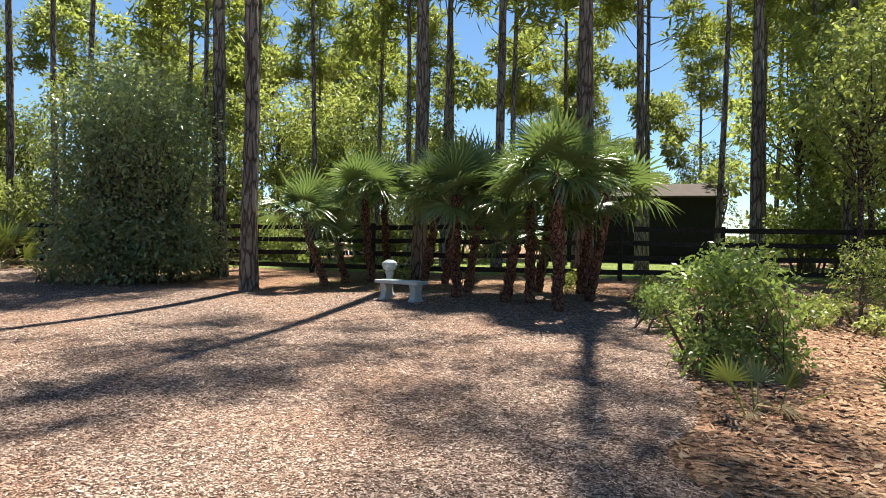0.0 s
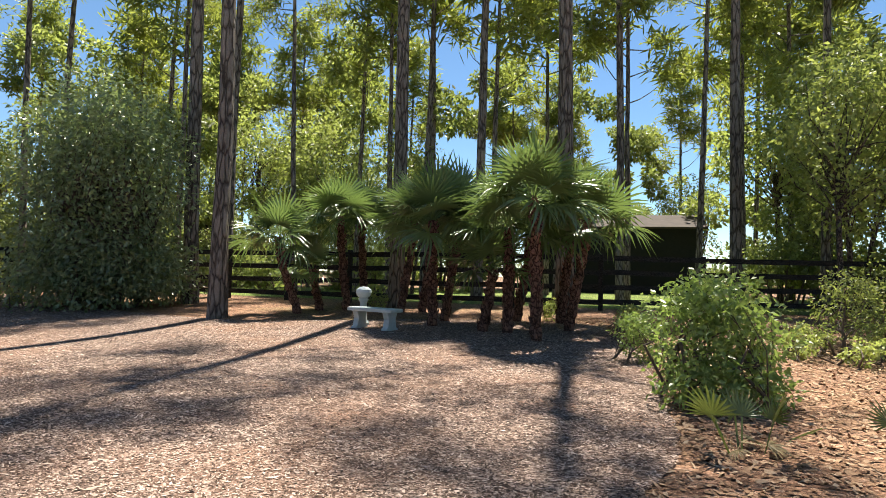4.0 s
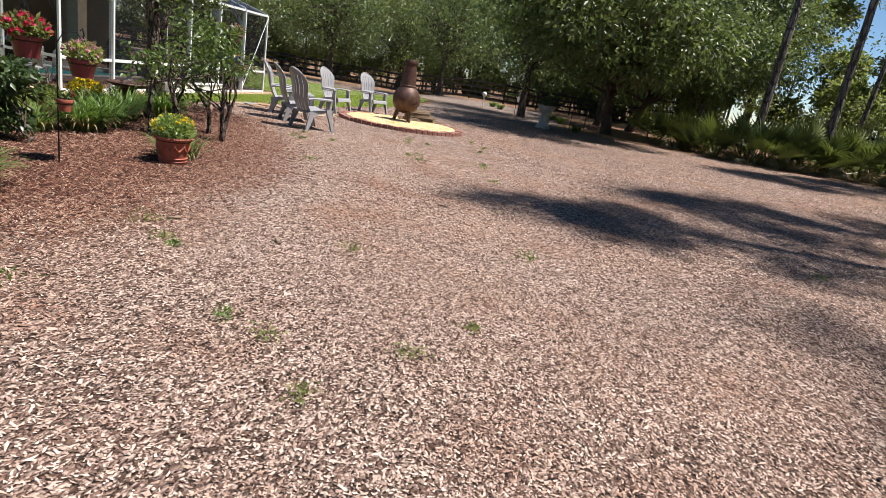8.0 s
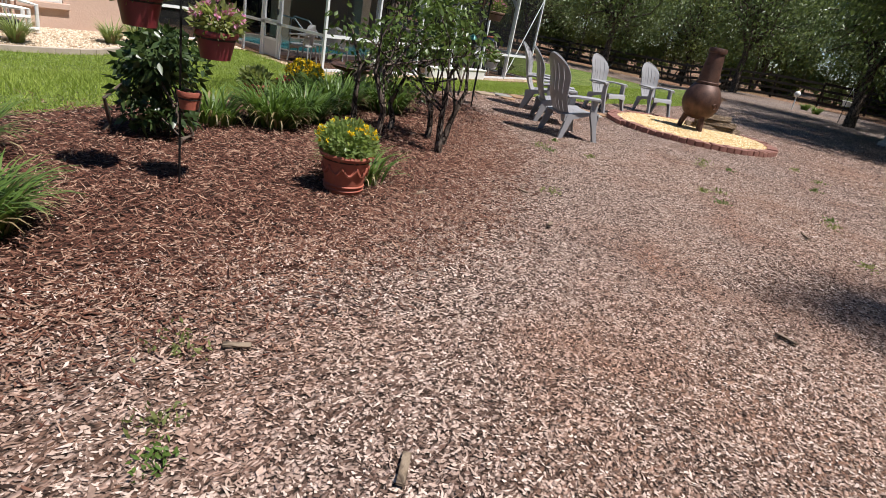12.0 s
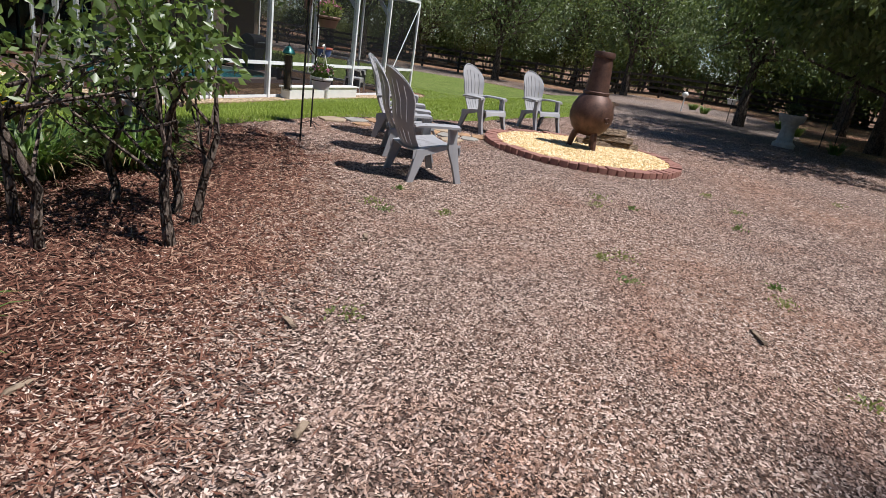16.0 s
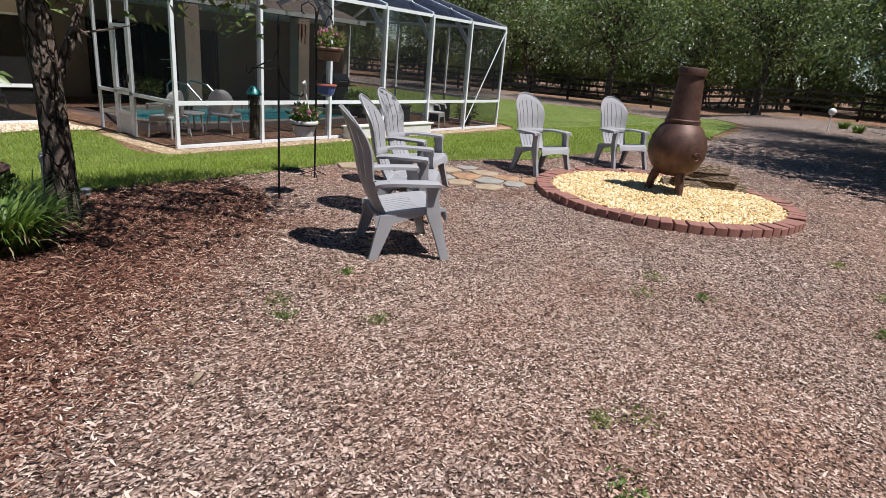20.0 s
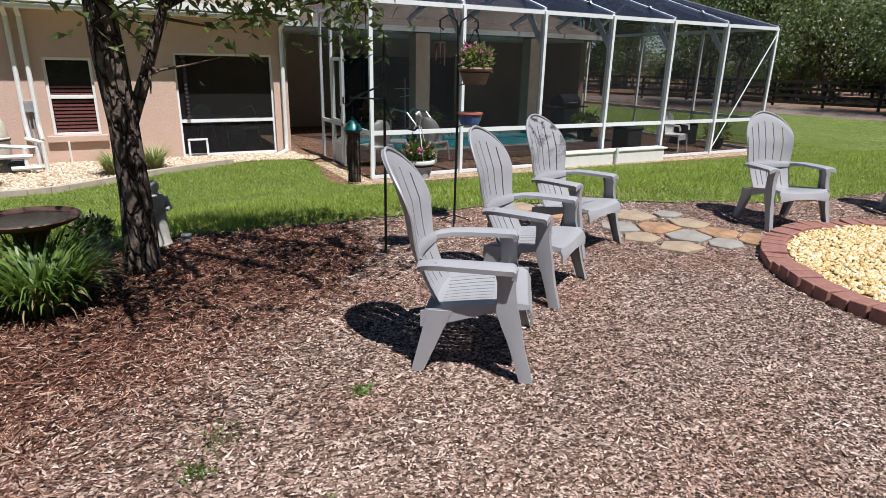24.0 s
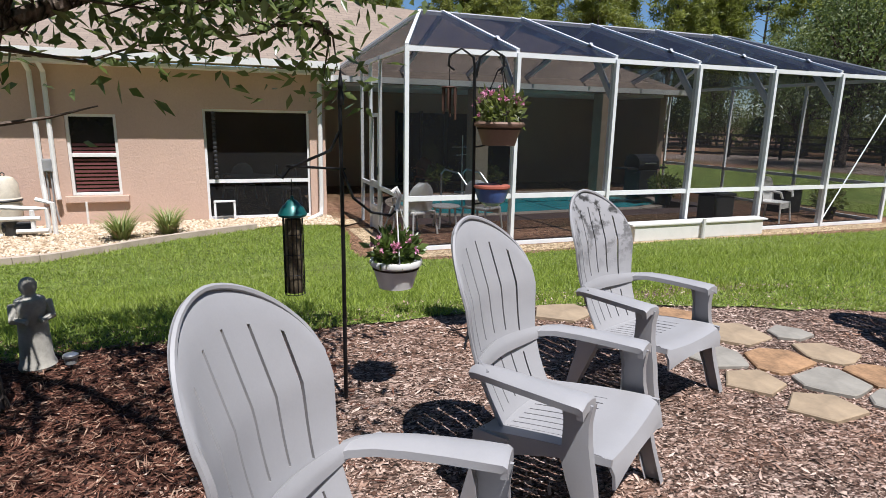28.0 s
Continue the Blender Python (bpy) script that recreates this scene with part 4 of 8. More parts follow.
# low white wall panel and the kerb round the cage
kb = bmesh.new()
box(kb, CX0 - 0.45, CX0 - 0.07, CY0 - 0.5, 10.9, -0.8, CZ0 + 0.015, 0.015)
box(kb, CX0 - 0.07, CX1 + 0.3, CY0 - 0.5, CY0 - 0.08, -0.8, CZ0 + 0.015, 0.015)
tagged(new("deck_border", bm_mesh("deck_border", kb, M["gravel_bed"])), "tan pebble border strip along the pool enclosure", "border", kind="structure")


# ---- trees and plants ----
def limb_path(a, d, length, n, wander, rise=0.0):
    """A wandering branch from a heading d."""
    p, d, out = Vector(a), Vector(d).normalized(), [Vector(a)]
    for k in range(n):
        d = (d + Vector(rng.normal(0, wander, 3)) + Vector((0, 0, rise))).normalized()
        p = p + d * (length / n)
        out.append(p.copy())
    return out


def pine_proto(h, r, lean, crown0, tufts, seed, reach=0.115, top=0.0, bias=0.0, per=95, needle=(0.24, 0.45, 0.05)):
    """A tall pine: bare tapering trunk, short limbs and needle tufts towards the top."""
    global rng
    rng = np.random.default_rng(seed)
    ob = thing("pine_tree", pose(0, 0, 0))
    n = 12
    path, x, y = [], 0.0, 0.0
    for k in range(n + 1):
        path.append(Vector((x, y, -0.1 + (h + 0.1) * k / n)))
        x += lean[0] * h / n + top * 3 * (k / n) ** 2 / n + rng.normal(0, 0.02)
        y += lean[1] * h / n + rng.normal(0, 0.02)
    rad = [r * (1.25 if k == 0 else 1.0) * (1 - 0.72 * (k / n) ** 1.2) for k in range(n + 1)]
    part("trunk", ntube(path, rad, 9), M["pine_bark"], ob, smooth=True)
    cents = []
    bm = bmesh.new()
    for k in range(tufts):
        f = crown0 + (1 - crown0) * (k / max(1, tufts - 1)) ** 0.8
        q = f * n
        i = min(n - 1, int(q))
        a = path[i].lerp(path[i + 1], q - i)
        ang = k * 2.4 + rng.normal(0, 0.4)
        ang = ang + bias * math.sin(ang)
        ln = h * reach * (1.05 - 0.75 * (f - crown0) / (1 - crown0 + 1e-6)) * rng.uniform(0.6, 1.2)
        br = limb_path(a, (math.cos(ang), math.sin(ang), 0.25), ln, 4, 0.16, 0.06)
        tube(bm, br, [r * 0.22, r * 0.18, r * 0.13, r * 0.08, r * 0.04], 5)
        cents += [br[-1], br[-2] + Vector(rng.normal(0, 0.25, 3)), br[-1] + Vector(rng.normal(0, 0.4, 3))]
    if tufts:
        tagged(part("branching", bm, M["pine_bark"], ob), kind="stuff")
        c = np.array([tuple(p) for p in cents])
        m = per
        pos = np.repeat(c, m, 0) + rng.normal(0, 0.22, (len(c) * m, 3)) * np.array([1.3, 1.3, 0.8])
        ax = rng.normal(size=pos.shape) + np.array([0, 0, 0.5])
        part("crown", join_np("crown", [leaf_arrays(pos, ax, rng.uniform(needle[0], needle[1], len(pos)), needle[2], 0.2, 0.15)], M["needle"]), None, ob)
    return ob


def broad_proto(name, h, r, crown_c, crown_r, nclump, leaves, leaf, mat, bark_mat, seed, stems=1, clear=0.3, spread=0.5, skirt=0):
    """A leafy tree: trunk or stems, limbs that reach the clumps, and single leaves."""
    global rng
    rng = np.random.default_rng(seed)
    ob = thing(name, pose(0, 0, 0))
    cc, cr = np.array(crown_c, float), np.array(crown_r, float)
    d = _unit(rng.normal(size=(nclump, 3)))
    cents = cc + d * cr * (0.35 + 0.6 * rng.random((nclump, 1)))
    if skirt:
        a = rng.random(skirt) * 2 * math.pi
        low = np.column_stack([np.cos(a) * cr[0] * 0.85, np.sin(a) * cr[1] * 0.85, rng.uniform(0.12, 0.45, skirt) * cc[2]]) * np.column_stack([rng.uniform(0.5, 1, skirt)] * 2 + [np.ones(skirt)])
        cents = np.vstack([cents, low])
        nclump = len(cents)
    rad = cr.min() * (0.26 + 0.24 * rng.random((nclump, 1))) * np.array([1.15, 1.15, 0.8])
    limbs = bmesh.new()
    for s in range(stems):
        a0 = s * 2.4
        base = Vector((0.09 * stems * math.cos(a0) * (stems > 1), 0.09 * stems * math.sin(a0) * (stems > 1), -0.05))
        top = Vector(tuple(cc)) + Vector((math.cos(a0), math.sin(a0), 0)) * (cr[0] * spread if stems > 1 else 0.0)
        mid = base.lerp(top, clear) + Vector(rng.normal(0, 0.06 * h * 0.3, 3))
        pts = [base, base.lerp(mid, 0.5) + Vector(rng.normal(0, 0.02, 3)), mid, mid.lerp(top, 0.5) + Vector(rng.normal(0, 0.12, 3)), top]
        part("trunk", ntube(pts, [r * 1.3, r, r * 0.85, r * 0.6, r * 0.25], 8), M[bark_mat], ob, smooth=True)
        for c in cents[s::stems]:
            a = pts[2].lerp(pts[4], rng.uniform(0.0, 0.8))
            c = Vector(tuple(c))
            m1 = a.lerp(c, 0.5) + Vector(rng.normal(0, 0.08 * (c - a).length, 3))
            tube(limbs, [a, m1, c], [r * 0.38, r * 0.22, r * 0.06], 5)
    tagged(part("branching", limbs, M[bark_mat], ob), kind="stuff")
    pos, dr = blob_points(leaves, cents, rad, 0.45)
    ax = dr * 0.8 + rng.normal(size=pos.shape) * 0.7 - np.array([0, 0, 0.25])
    part("crown", join_np("crown", [leaf_arrays(pos, ax, rng.uniform(0.7, 1.3, leaves) * leaf, rng.uniform(0.4, 0.6, leaves) * leaf, 0.18, 0.1)], M[mat]), None, ob)
    return ob


def frond_mesh(name, mat, petiole, radius, leaflets, spread, seed, droop=0.35, width=0.05):
    """One fan-palm frond along +x: a stalk and a fan of folded, drooping leaflets."""
    g = np.random.default_rng(seed)
    w = 0.012
    sag = lambda x: 0.06 * x * x
    vs, fs = [], []
    for k, x in enumerate(np.linspace(0, petiole * 0.97, 4)):
        vs += [(x, -w, -sag(x)), (x, w, -sag(x))]
        if k:
            fs.append([2 * k - 2, 2 * k - 1, 2 * k + 1, 2 * k])
    z0 = -sag(petiole)
    hub = len(vs)
    vs.append((petiole, 0, z0))
    fs.append([hub - 2, hub - 1, hub])
    n0 = hub + 1
    for k in range(leaflets):
        a = -spread + 2 * spread * k / (leaflets - 1)
        L = radius * (1 - 0.28 * abs(a / spread)) * g.uniform(0.9, 1.06)
        d, s = np.array([math.cos(a), math.sin(a)]), np.array([-math.sin(a), math.cos(a)])
        prev = None
        dr = droop * g.uniform(0.5, 1.7)
        for j, f in enumerate((0.4, 0.7, 1.0)):
            wd = width * (1.0, 0.75, 0.06)[j] * 0.5
            c = np.array([petiole, 0]) + d * L * f
            z = z0 - dr * L * f ** 2.6 + 0.05 * L * f
            vs += [(c[0] + s[0] * wd, c[1] + s[1] * wd, z + wd * 0.6), (c[0], c[1], z), (c[0] - s[0] * wd, c[1] - s[1] * wd, z + wd * 0.6)]
            if prev is None:
                fs += [[hub, n0 + 1, n0], [hub, n0 + 2, n0 + 1]]
            else:
                fs += [[prev, prev + 1, n0 + 1, n0], [prev + 1, prev + 2, n0 + 2, n0 + 1]]
            prev = n0
            n0 += 3
    fs = [t for f in fs for t in ([f] if len(f) == 3 else [[f[0], f[1], f[2]], [f[0], f[2], f[3]]])]
    return mesh_np(name, vs, fs, mat)


FRONDS = [frond_mesh("frond", M["palm_leaf"], 0.5, 0.72, 24, 2.1, 3 + k, (0.06, 0.18, 0.42)[k], 0.048) for k in range(3)]


def palm(x, y, h, lean, r=0.12, fronds=24, size=1.0, seed=1, bow=0.3, label=""):
    g = np.random.default_rng(seed)
    ob = thing("fan_palm", pose(x, y, float(gz(x, y))), label or "clumping fan palm with a rough red-brown trunk", "palm tree", "palms beside the bench")
    n = 14
    pts, rad = [], []
    for k in range(n + 1):
        f = k / n
        b = math.sin(f * math.pi * 0.5) ** (1.0 + bow)
        pts.append(Vector((lean[0] * b + g.normal(0, 0.012), lean[1] * b + g.normal(0, 0.012), -0.05 + h * f)))
        rad.append(r * (1.12 - 0.25 * f) * (1.12 if k % 2 else 0.94))
    part("trunk", ntube(pts, rad, 10), M["palm_bark"], ob)
    # old leaf bases, as short pointed stubs round the trunk
    bt = bmesh.new()
    for k in range(int(h * 34)):
        f = g.uniform(0.05, 0.99)
        q = f * n
        i = min(n - 1, int(q))
        p = pts[i].lerp(pts[i + 1], q - i)
        a = k * 2.39996
        d = Vector((math.cos(a), math.sin(a), 0))
        tube(bt, [p + d * r * 0.8, p + d * (r * 1.2) + Vector((0, 0, 0.05)), p + d * (r * 1.38) + Vector((0, 0, 0.11))], [0.028, 0.02, 0.006], 4)
    tagged(part("leaf_base_stubble", bt, M["palm_bark"], ob), kind="stuff")
    top = pts[-1]
    for k in range(fronds):
        a = k * 2.39996 + g.normal(0, 0.2)
        e = 80 - 100 * (k / fronds) ** 0.85 + g.normal(0, 7)
        s = size * g.uniform(0.85, 1.15)
        m = Matrix.Translation(top) @ Matrix.Rotation(a, 4, "Z") @ Matrix.Rotation(radians(-e), 4, "Y") @ Matrix.Rotation(g.normal(0, 0.35), 4, "X") @ Matrix.Diagonal((s, s, s, 1))
        part("frond", FRONDS[min(2, int(3 * k / fronds))], None, ob, m=m)
    return ob


def place(proto, spots, label, category, group=""):
    """Copies of a plant: spots of (x, y, turn, scale)."""
    first = True
    for x, y, a, s in spots:
        m = pose(x, y, float(gz(x, y)), 0, 0, a)
        if first:
            proto.matrix_world = m
            proto.scale = (s, s, s)
            ob, first = proto, False
        else:
            ob = copy_thing(proto, m)
            ob.scale = (s, s, s)
        tagged(ob, label, category, group)


def strap_clump(name, x, y, n, length, width, bend, label, category, mat="blade", dry=0, group="", seed=5, spread=0.12, z=None):
    global rng
    rng = np.random.default_rng(seed)
    ob = thing(name, pose(x, y, float(gz(x, y)) if z is None else z), label, category, group)
    for cnt, mt, ln, bd, nm in ((n, mat, length, bend, "leaves"), (dry, "dry_blade", length * 0.8, bend * 1.5, "dry_leaves")):
        if cnt:
            ang = rng.random(cnt) * 2 * math.pi
            base = np.column_stack([np.cos(ang), np.sin(ang), 0 * ang]) * (spread * rng.random(cnt) ** 0.5)[:, None]
            ang = ang + rng.normal(0, 0.5, cnt)
            v, f = strap_arrays(base, ang, ln * rng.uniform(0.6, 1.15, cnt), width * rng.uniform(0.7, 1.2, cnt), bd * rng.uniform(0.6, 1.3, cnt))
            part(nm, mesh_np(nm, v, f, M[mt]), None, ob)
    return ob


def leaf_mass(name, centres, radii, n, leaf, mat, seed, label, category, kind="", origin=(0, 0, 0)):
    """Leaves alone, massed in clumps, as one body."""
    global rng
    rng = np.random.default_rng(seed)
    pos, dr = blob_points(n, centres, radii, 0.4)
    ax = dr * 0.7 + rng.normal(size=pos.shape) * 0.8
    v, f = leaf_arrays(pos, ax, rng.uniform(0.7, 1.4, n) * leaf, rng.uniform(0.4, 0.65, n) * leaf, 0.18, 0.1)
    ob = new(name, mesh_np(name, v - np.array(origin), f, M[mat]))
    ob.location = origin
    return tagged(ob, label, category, kind=kind)


# ---- woods beyond the yard ----
SHED = (-4.2, -38.0)


def clear_of_shed(x, y):
    """Plants that would stand in or before the shed move behind it."""
    return (x, y - 21) if -9.6 < x < 2 and -42.5 < y < -19.5 else (x, y)


pA = pine_proto(22, 0.185, (0.01, 0.005), 0.64, 20, 11, 0.1, 0.0, 0.0, 75)
pB = pine_proto(22, 0.16, (-0.015, 0.008), 0.62, 20, 12, 0.1, 0.0, 0.0, 75)
pC = pine_proto(18, 0.12, (0.025, -0.015), 0.58, 22, 13)
pD = pine_proto(24.0, 0.19, (0.012, 0.0), 0.6, 22, 14, 0.07, 0.6, 0.2, 70)
pE = pine_proto(26.5, 0.2, (0.0, 0.006), 0.56, 21, 16, 0.11, 0.3, 0.2, 60)
pF = pine_proto(18, 0.14, (0.012, 0.006), 0.5, 26, 15, 0.15, 0.0, 0.0, 40, (0.45, 0.8, 0.11))
pine_spots = {0: [], 1: [], 2: []}
far_spots = [(4.4 + q * (x - 4.4), q * 50 - 0.2, 37 * k, (1.3 + q * (z - 1.3)) / 18) for k, (x, z, q) in enumerate([(17, 15, 1), (23.3, 15.6, 1), (26.6, 16.5, 1), (30.3, 15.4, 0.95), (34, 15, 0.95), (38.3, 17, 0.9), (40, 19.4, 1), (46.7, 22, 0.95), (52, 19, 0.9), (58.7, 20.7, 0.85), (64, 20.5, 0.8), (68, 23, 0.8), (75, 24, 0.72), (83, 27.5, 0.7), (92, 27, 0.65)])]
for k, (x, y, s) in enumerate([(6.0, -15.1, 1.1), (7.2, -18.0, 1.0), (6.0, -20.3, 0.9), (-0.4, -21.9, 1.0), (-5.25, -23.6, 1.0), (-7.8, -24.9, 1.0), (-8.85, -22.6, 1.05), (-11.4, -23.0, 0.95),
                               (13.8, -15.9, 1.0), (19.6, -18.2, 0.95), (16.3, -19.0, 0.9), (10.6, -19.5, 0.95), (21.2, -10.6, 0.95), (20.4, -13.0, 1.0), (26, -16.5, 1.0), (2.6, -25.5, 0.9), (-16, -23, 1.0), (24, -20, 0.9), (-2.6, -26.5, 0.9), (4.0, -24.0, 0.8), (-13.5, -19.5, 0.9)]):
    pine_spots[k % 3].append((x, y, 47 * k, s))
g_woods = np.random.default_rng(5)
for k in range(34):
    far_spots.append((g_woods.uniform(-30, 45), g_woods.uniform(-48, -24), 31 * k, g_woods.uniform(0.75, 1.15)))
for k in range(44):
    far_spots.append((g_woods.uniform(48, 75), g_woods.uniform(-22, 60), 31 * k, g_woods.uniform(0.65, 0.95)))
for k in range(34):
    far_spots.append((g_woods.uniform(6, 50), g_woods.uniform(42, 62), 31 * k, g_woods.uniform(0.6, 0.85)))
for k in range(16):
    far_spots.append((g_woods.uniform(-40, -12), g_woods.uniform(16, 45), 31 * k, g_woods.uniform(0.7, 1.0)))
place(pE, [(-4.08, -17.05, 0, 1.05), (0.37, -16.5, 70, 1.0)], "tall slash pine with grey-brown plated bark", "pine tree", "pines round the yard")
place(pD, [(3.02, -12.65, 0, 1.0)], "tall slash pine with grey-brown plated bark", "pine tree", "pines round the yard")
place(pF, far_spots, "distant pine with rounded yellow-green crown", "pine tree", "pines round the yard")
for p, k in ((pA, 0), (pB, 1), (pC, 2)):
    place(p, pine_spots[k], "tall slash pine with grey-brown plated bark", "pine tree", "pines round the yard")

t1 = broad_proto("hardwood_tree", 9, 0.09, (0, 0, 6.0), (2.2, 2.2, 3.4), 34, 3400, 0.2, "leaf_bright", "oak_bark", 21, 1, 0.5)
t2 = broad_proto("hardwood_tree", 8, 0.08, (0, 0, 5.0), (2.4, 2.2, 3.0), 34, 3400, 0.19, "leaf_mid", "oak_bark", 22, 2, 0.4)
t3 = broad_proto("understorey_shrub", 4, 0.04, (0, 0, 1.9), (1.9, 1.9, 1.7), 26, 2600, 0.15, "leaf_mid", "twig", 23, 4, 0.3)
sp = {0: [], 1: [], 2: []}
for k in range(34):
    sp[k % 2].append((g_woods.uniform(-26, 36), g_woods.uniform(-37, -23.5), 57 * k, g_woods.uniform(0.7, 1.25)))
for k in range(26):
    sp[2].append((-28 + 2.5 * k + g_woods.normal(0, 0.6), g_woods.uniform(-28.5, -23.2), 57 * k, g_woods.uniform(0.6, 1.1)))
for k in range(30):
    sp[k % 2].append((g_woods.uniform(43, 62), g_woods.uniform(-20, 55), 57 * k, g_woods.uniform(0.9, 1.4)))
for k in range(22):
    sp[2].append((g_woods.uniform(45.5, 49), -14 + 2.9 * k, 57 * k, g_woods.uniform(0.9, 1.5)))
for k in range(18):
    sp[k % 2].append((g_woods.uniform(4, 44), g_woods.uniform(38, 50), 57 * k, g_woods.uniform(0.45, 0.7)))
for k in range(10):
    sp[k % 2].append((g_woods.uniform(-30, -9), g_woods.uniform(14, 34), 57 * k, g_woods.uniform(0.7, 1.0)))
sp[0] += [(-10.6, -18.6, 20, 0.8), (-13.4, -20.2, 140, 0.95)]
sp[1] += [(-11.8, -21.6, 60, 1.05), (-9.2, -25.0, 200, 1.1), (11.5, -16.4, 30, 0.9), (-15.5, -18.4, 90, 0.9)]
sp = {k: [clear_of_shed(x, y) + (a, q) for x, y, a, q in v] for k, v in sp.items()}
place(t1, sp[0], "slender hardwood with fresh yellow-green leaves", "tree", "woodland trees")
place(t2, sp[1], "leafy woodland tree with mid-green crown", "tree", "woodland trees")
place(t3, sp[2], "low woodland shrub along the fence line", "shrub", "woodland shrubs")

# the big round evergreen and the dark oaks
big = broad_proto("evergreen_shrub", 4.6, 0.06, (0, 0, 2.5), (1.5, 1.5, 2.55), 170, 34000, 0.1, "leaf_holly", "twig", 31, 6, 0.3, 0.6, 90)
place(big, [(7.25, -13.5, 20, 1.3)], "tall dense evergreen shrub with small glossy leaves", "shrub")
oak = broad_proto("live_oak", 8, 0.17, (0, 0, 4.6), (3.6, 3.6, 3.1), 60, 11000, 0.16, "leaf_oak", "oak_bark", 32, 1, 0.42)
place(oak, [(24.5, -1.0, 40, 1.0), (36, -12, 10, 1.7), (40, -16, 80, 1.5), (31, -5.2, 160, 1.0), (35.5, 5, 30, 1.1), (36, 13, 70, 1.2), (33, 21, 200, 1.2), (44, -9, 20, 1.6), (38, -6, 120, 1.3)], "dark spreading live oak at the edge of the yard", "tree", "oaks by the drive")

oak3 = broad_proto("live_oak", 8, 0.2, (-4.2, 1.3, 4.4), (5.8, 4.1, 2.5), 90, 38000, 0.2, "leaf_oak", "oak_bark", 34, 1, 0.35)
place(oak3, [(22.5, -4.9, 0, 1.0), (30.5, -7.0, 25, 1.0)], "dark spreading live oak leaning over the drive", "tree", "oaks by the drive")

# far woods that close the view: one mass of leaves along each side
def wood_band(name, pts, n, seed, mat, leaf, h):
    g = np.random.default_rng(seed)
    cs, rs = [], []
    for (x0, y0), (x1, y1) in zip(pts, pts[1:]):
        L = math.hypot(x1 - x0, y1 - y0)
        for k in range(int(L / 0.9)):
            t = g.random()
            z = h * g.random() ** 1.3
            r = g.uniform(0.6, 1.5)
            cs.append(clear_of_shed(x0 + (x1 - x0) * t + g.normal(0, 2.0), y0 + (y1 - y0) * t + g.normal(0, 2.0)) + (0.4 + z,))
            rs.append((r, r, r * 0.8))
    leaf_mass(name, cs, rs, n, leaf, mat, seed, "dense far woodland foliage beyond the fences", "woodland", "stuff")


wood_band("far_woods", [(-34, -27), (-6, -31), (14, -29), (38, -22)], 42000, 401, "leaf_mid", 0.3, 8.5)
wood_band("far_woods", [(-34, -24), (-8, -27), (14, -24.5), (38, -18)], 16000, 402, "leaf_mid", 0.22, 3.6)
wood_band("far_woods", [(40, -20), (53, -6), (52, 14), (48, 30), (38, 44)], 40000, 403, "leaf_oak", 0.28, 6.5)
wood_band("far_woods", [(46, -16), (56, 14), (50, 34), (34, 48), (10, 46), (-8, 40)], 34000, 404, "leaf_mid", 0.34, 6.5)
wood_band("far_woods", [(-8, 40), (-24, 24), (-30, 8), (-30, -24)], 30000, 405, "leaf_mid", 0.34, 9.0)
wood_band("far_woods", [(-40, -37), (-6, -41), (18, -39), (46, -30)], 46000, 406, "leaf_mid", 0.36, 17.0)
wood_band("far_woods", [(30, -24), (42, -17), (50, -6), (53, 8)], 30000, 407, "leaf_mid", 0.34, 13.0)
wood_band("far_woods", [(12, -31), (26, -27), (42, -21)], 16000, 408, "leaf_mid", 0.28, 5.0)
wood_band("far_woods", [(18, -21), (32, -17)], 8000, 410, "leaf_mid", 0.2, 3.5)
wood_band("far_woods", [(-10, 30), (-22, 20), (-27, 4)], 12000, 409, "leaf_oak", 0.28, 5.0)
wood_band("far_woods", [(-40, -33), (-10, -36), (10, -34), (30, -28)], 26000, 411, "leaf_bright", 0.34, 21.0)
wood_band("far_woods", [(-22, -46), (-4, -47), (10, -46)], 20000, 412, "leaf_mid", 0.36, 15.0)
oak2 = broad_proto("live_oak", 7, 0.15, (0, 0, 4.0), (3.8, 3.8, 2.9), 60, 8500, 0.19, "leaf_holly", "oak_bark", 33, 2, 0.35)
place(oak2, [(48, -9, 10, 1.2), (48, -2, 60, 1.3), (47, 4.5, 120, 1.2), (47.5, 11, 200, 1.3), (47, 17, 300, 1.2), (45, 23, 20, 1.25), (42, 30, 80, 1.2), (50, 8, 250, 1.3)], "spreading oak with grey-green crown behind the fence", "tree", "oaks behind the fence")
for nm, pts, lab in (("meadow", [(-16, -21.8), (-6, -19.6), (8, -18.4), (13, -23), (7, -36.5), (-12, -37.5), (-21, -29)], "sunlit grass paddock beyond the fence"),):
    e = smooth_loop(pts, 4)
    tagged(new(nm, sheet(nm, e, -0.004, M["soil_grass"], 1.5)), lab, "ground", kind="structure")

# shed behind the fence
sh = thing("shed", pose(SHED[0], SHED[1], 0.33, 0, 0, 6) @ Matrix.Diagonal((1.2, 1.0, 1.45, 1)), "long dark open shed with a brown shingle roof", "shed")
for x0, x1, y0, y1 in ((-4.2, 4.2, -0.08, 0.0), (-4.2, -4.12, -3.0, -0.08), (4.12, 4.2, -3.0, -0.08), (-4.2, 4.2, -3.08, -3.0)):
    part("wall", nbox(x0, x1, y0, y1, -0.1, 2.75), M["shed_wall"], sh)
for sy in (0.4, -3.45):
    bm = bmesh.new()
    beam(bm, (0, sy, 2.7), (0, -1.5, 3.3), 8.9, 0.08)
    part("roof", bm, M["shed_roof"], sh)


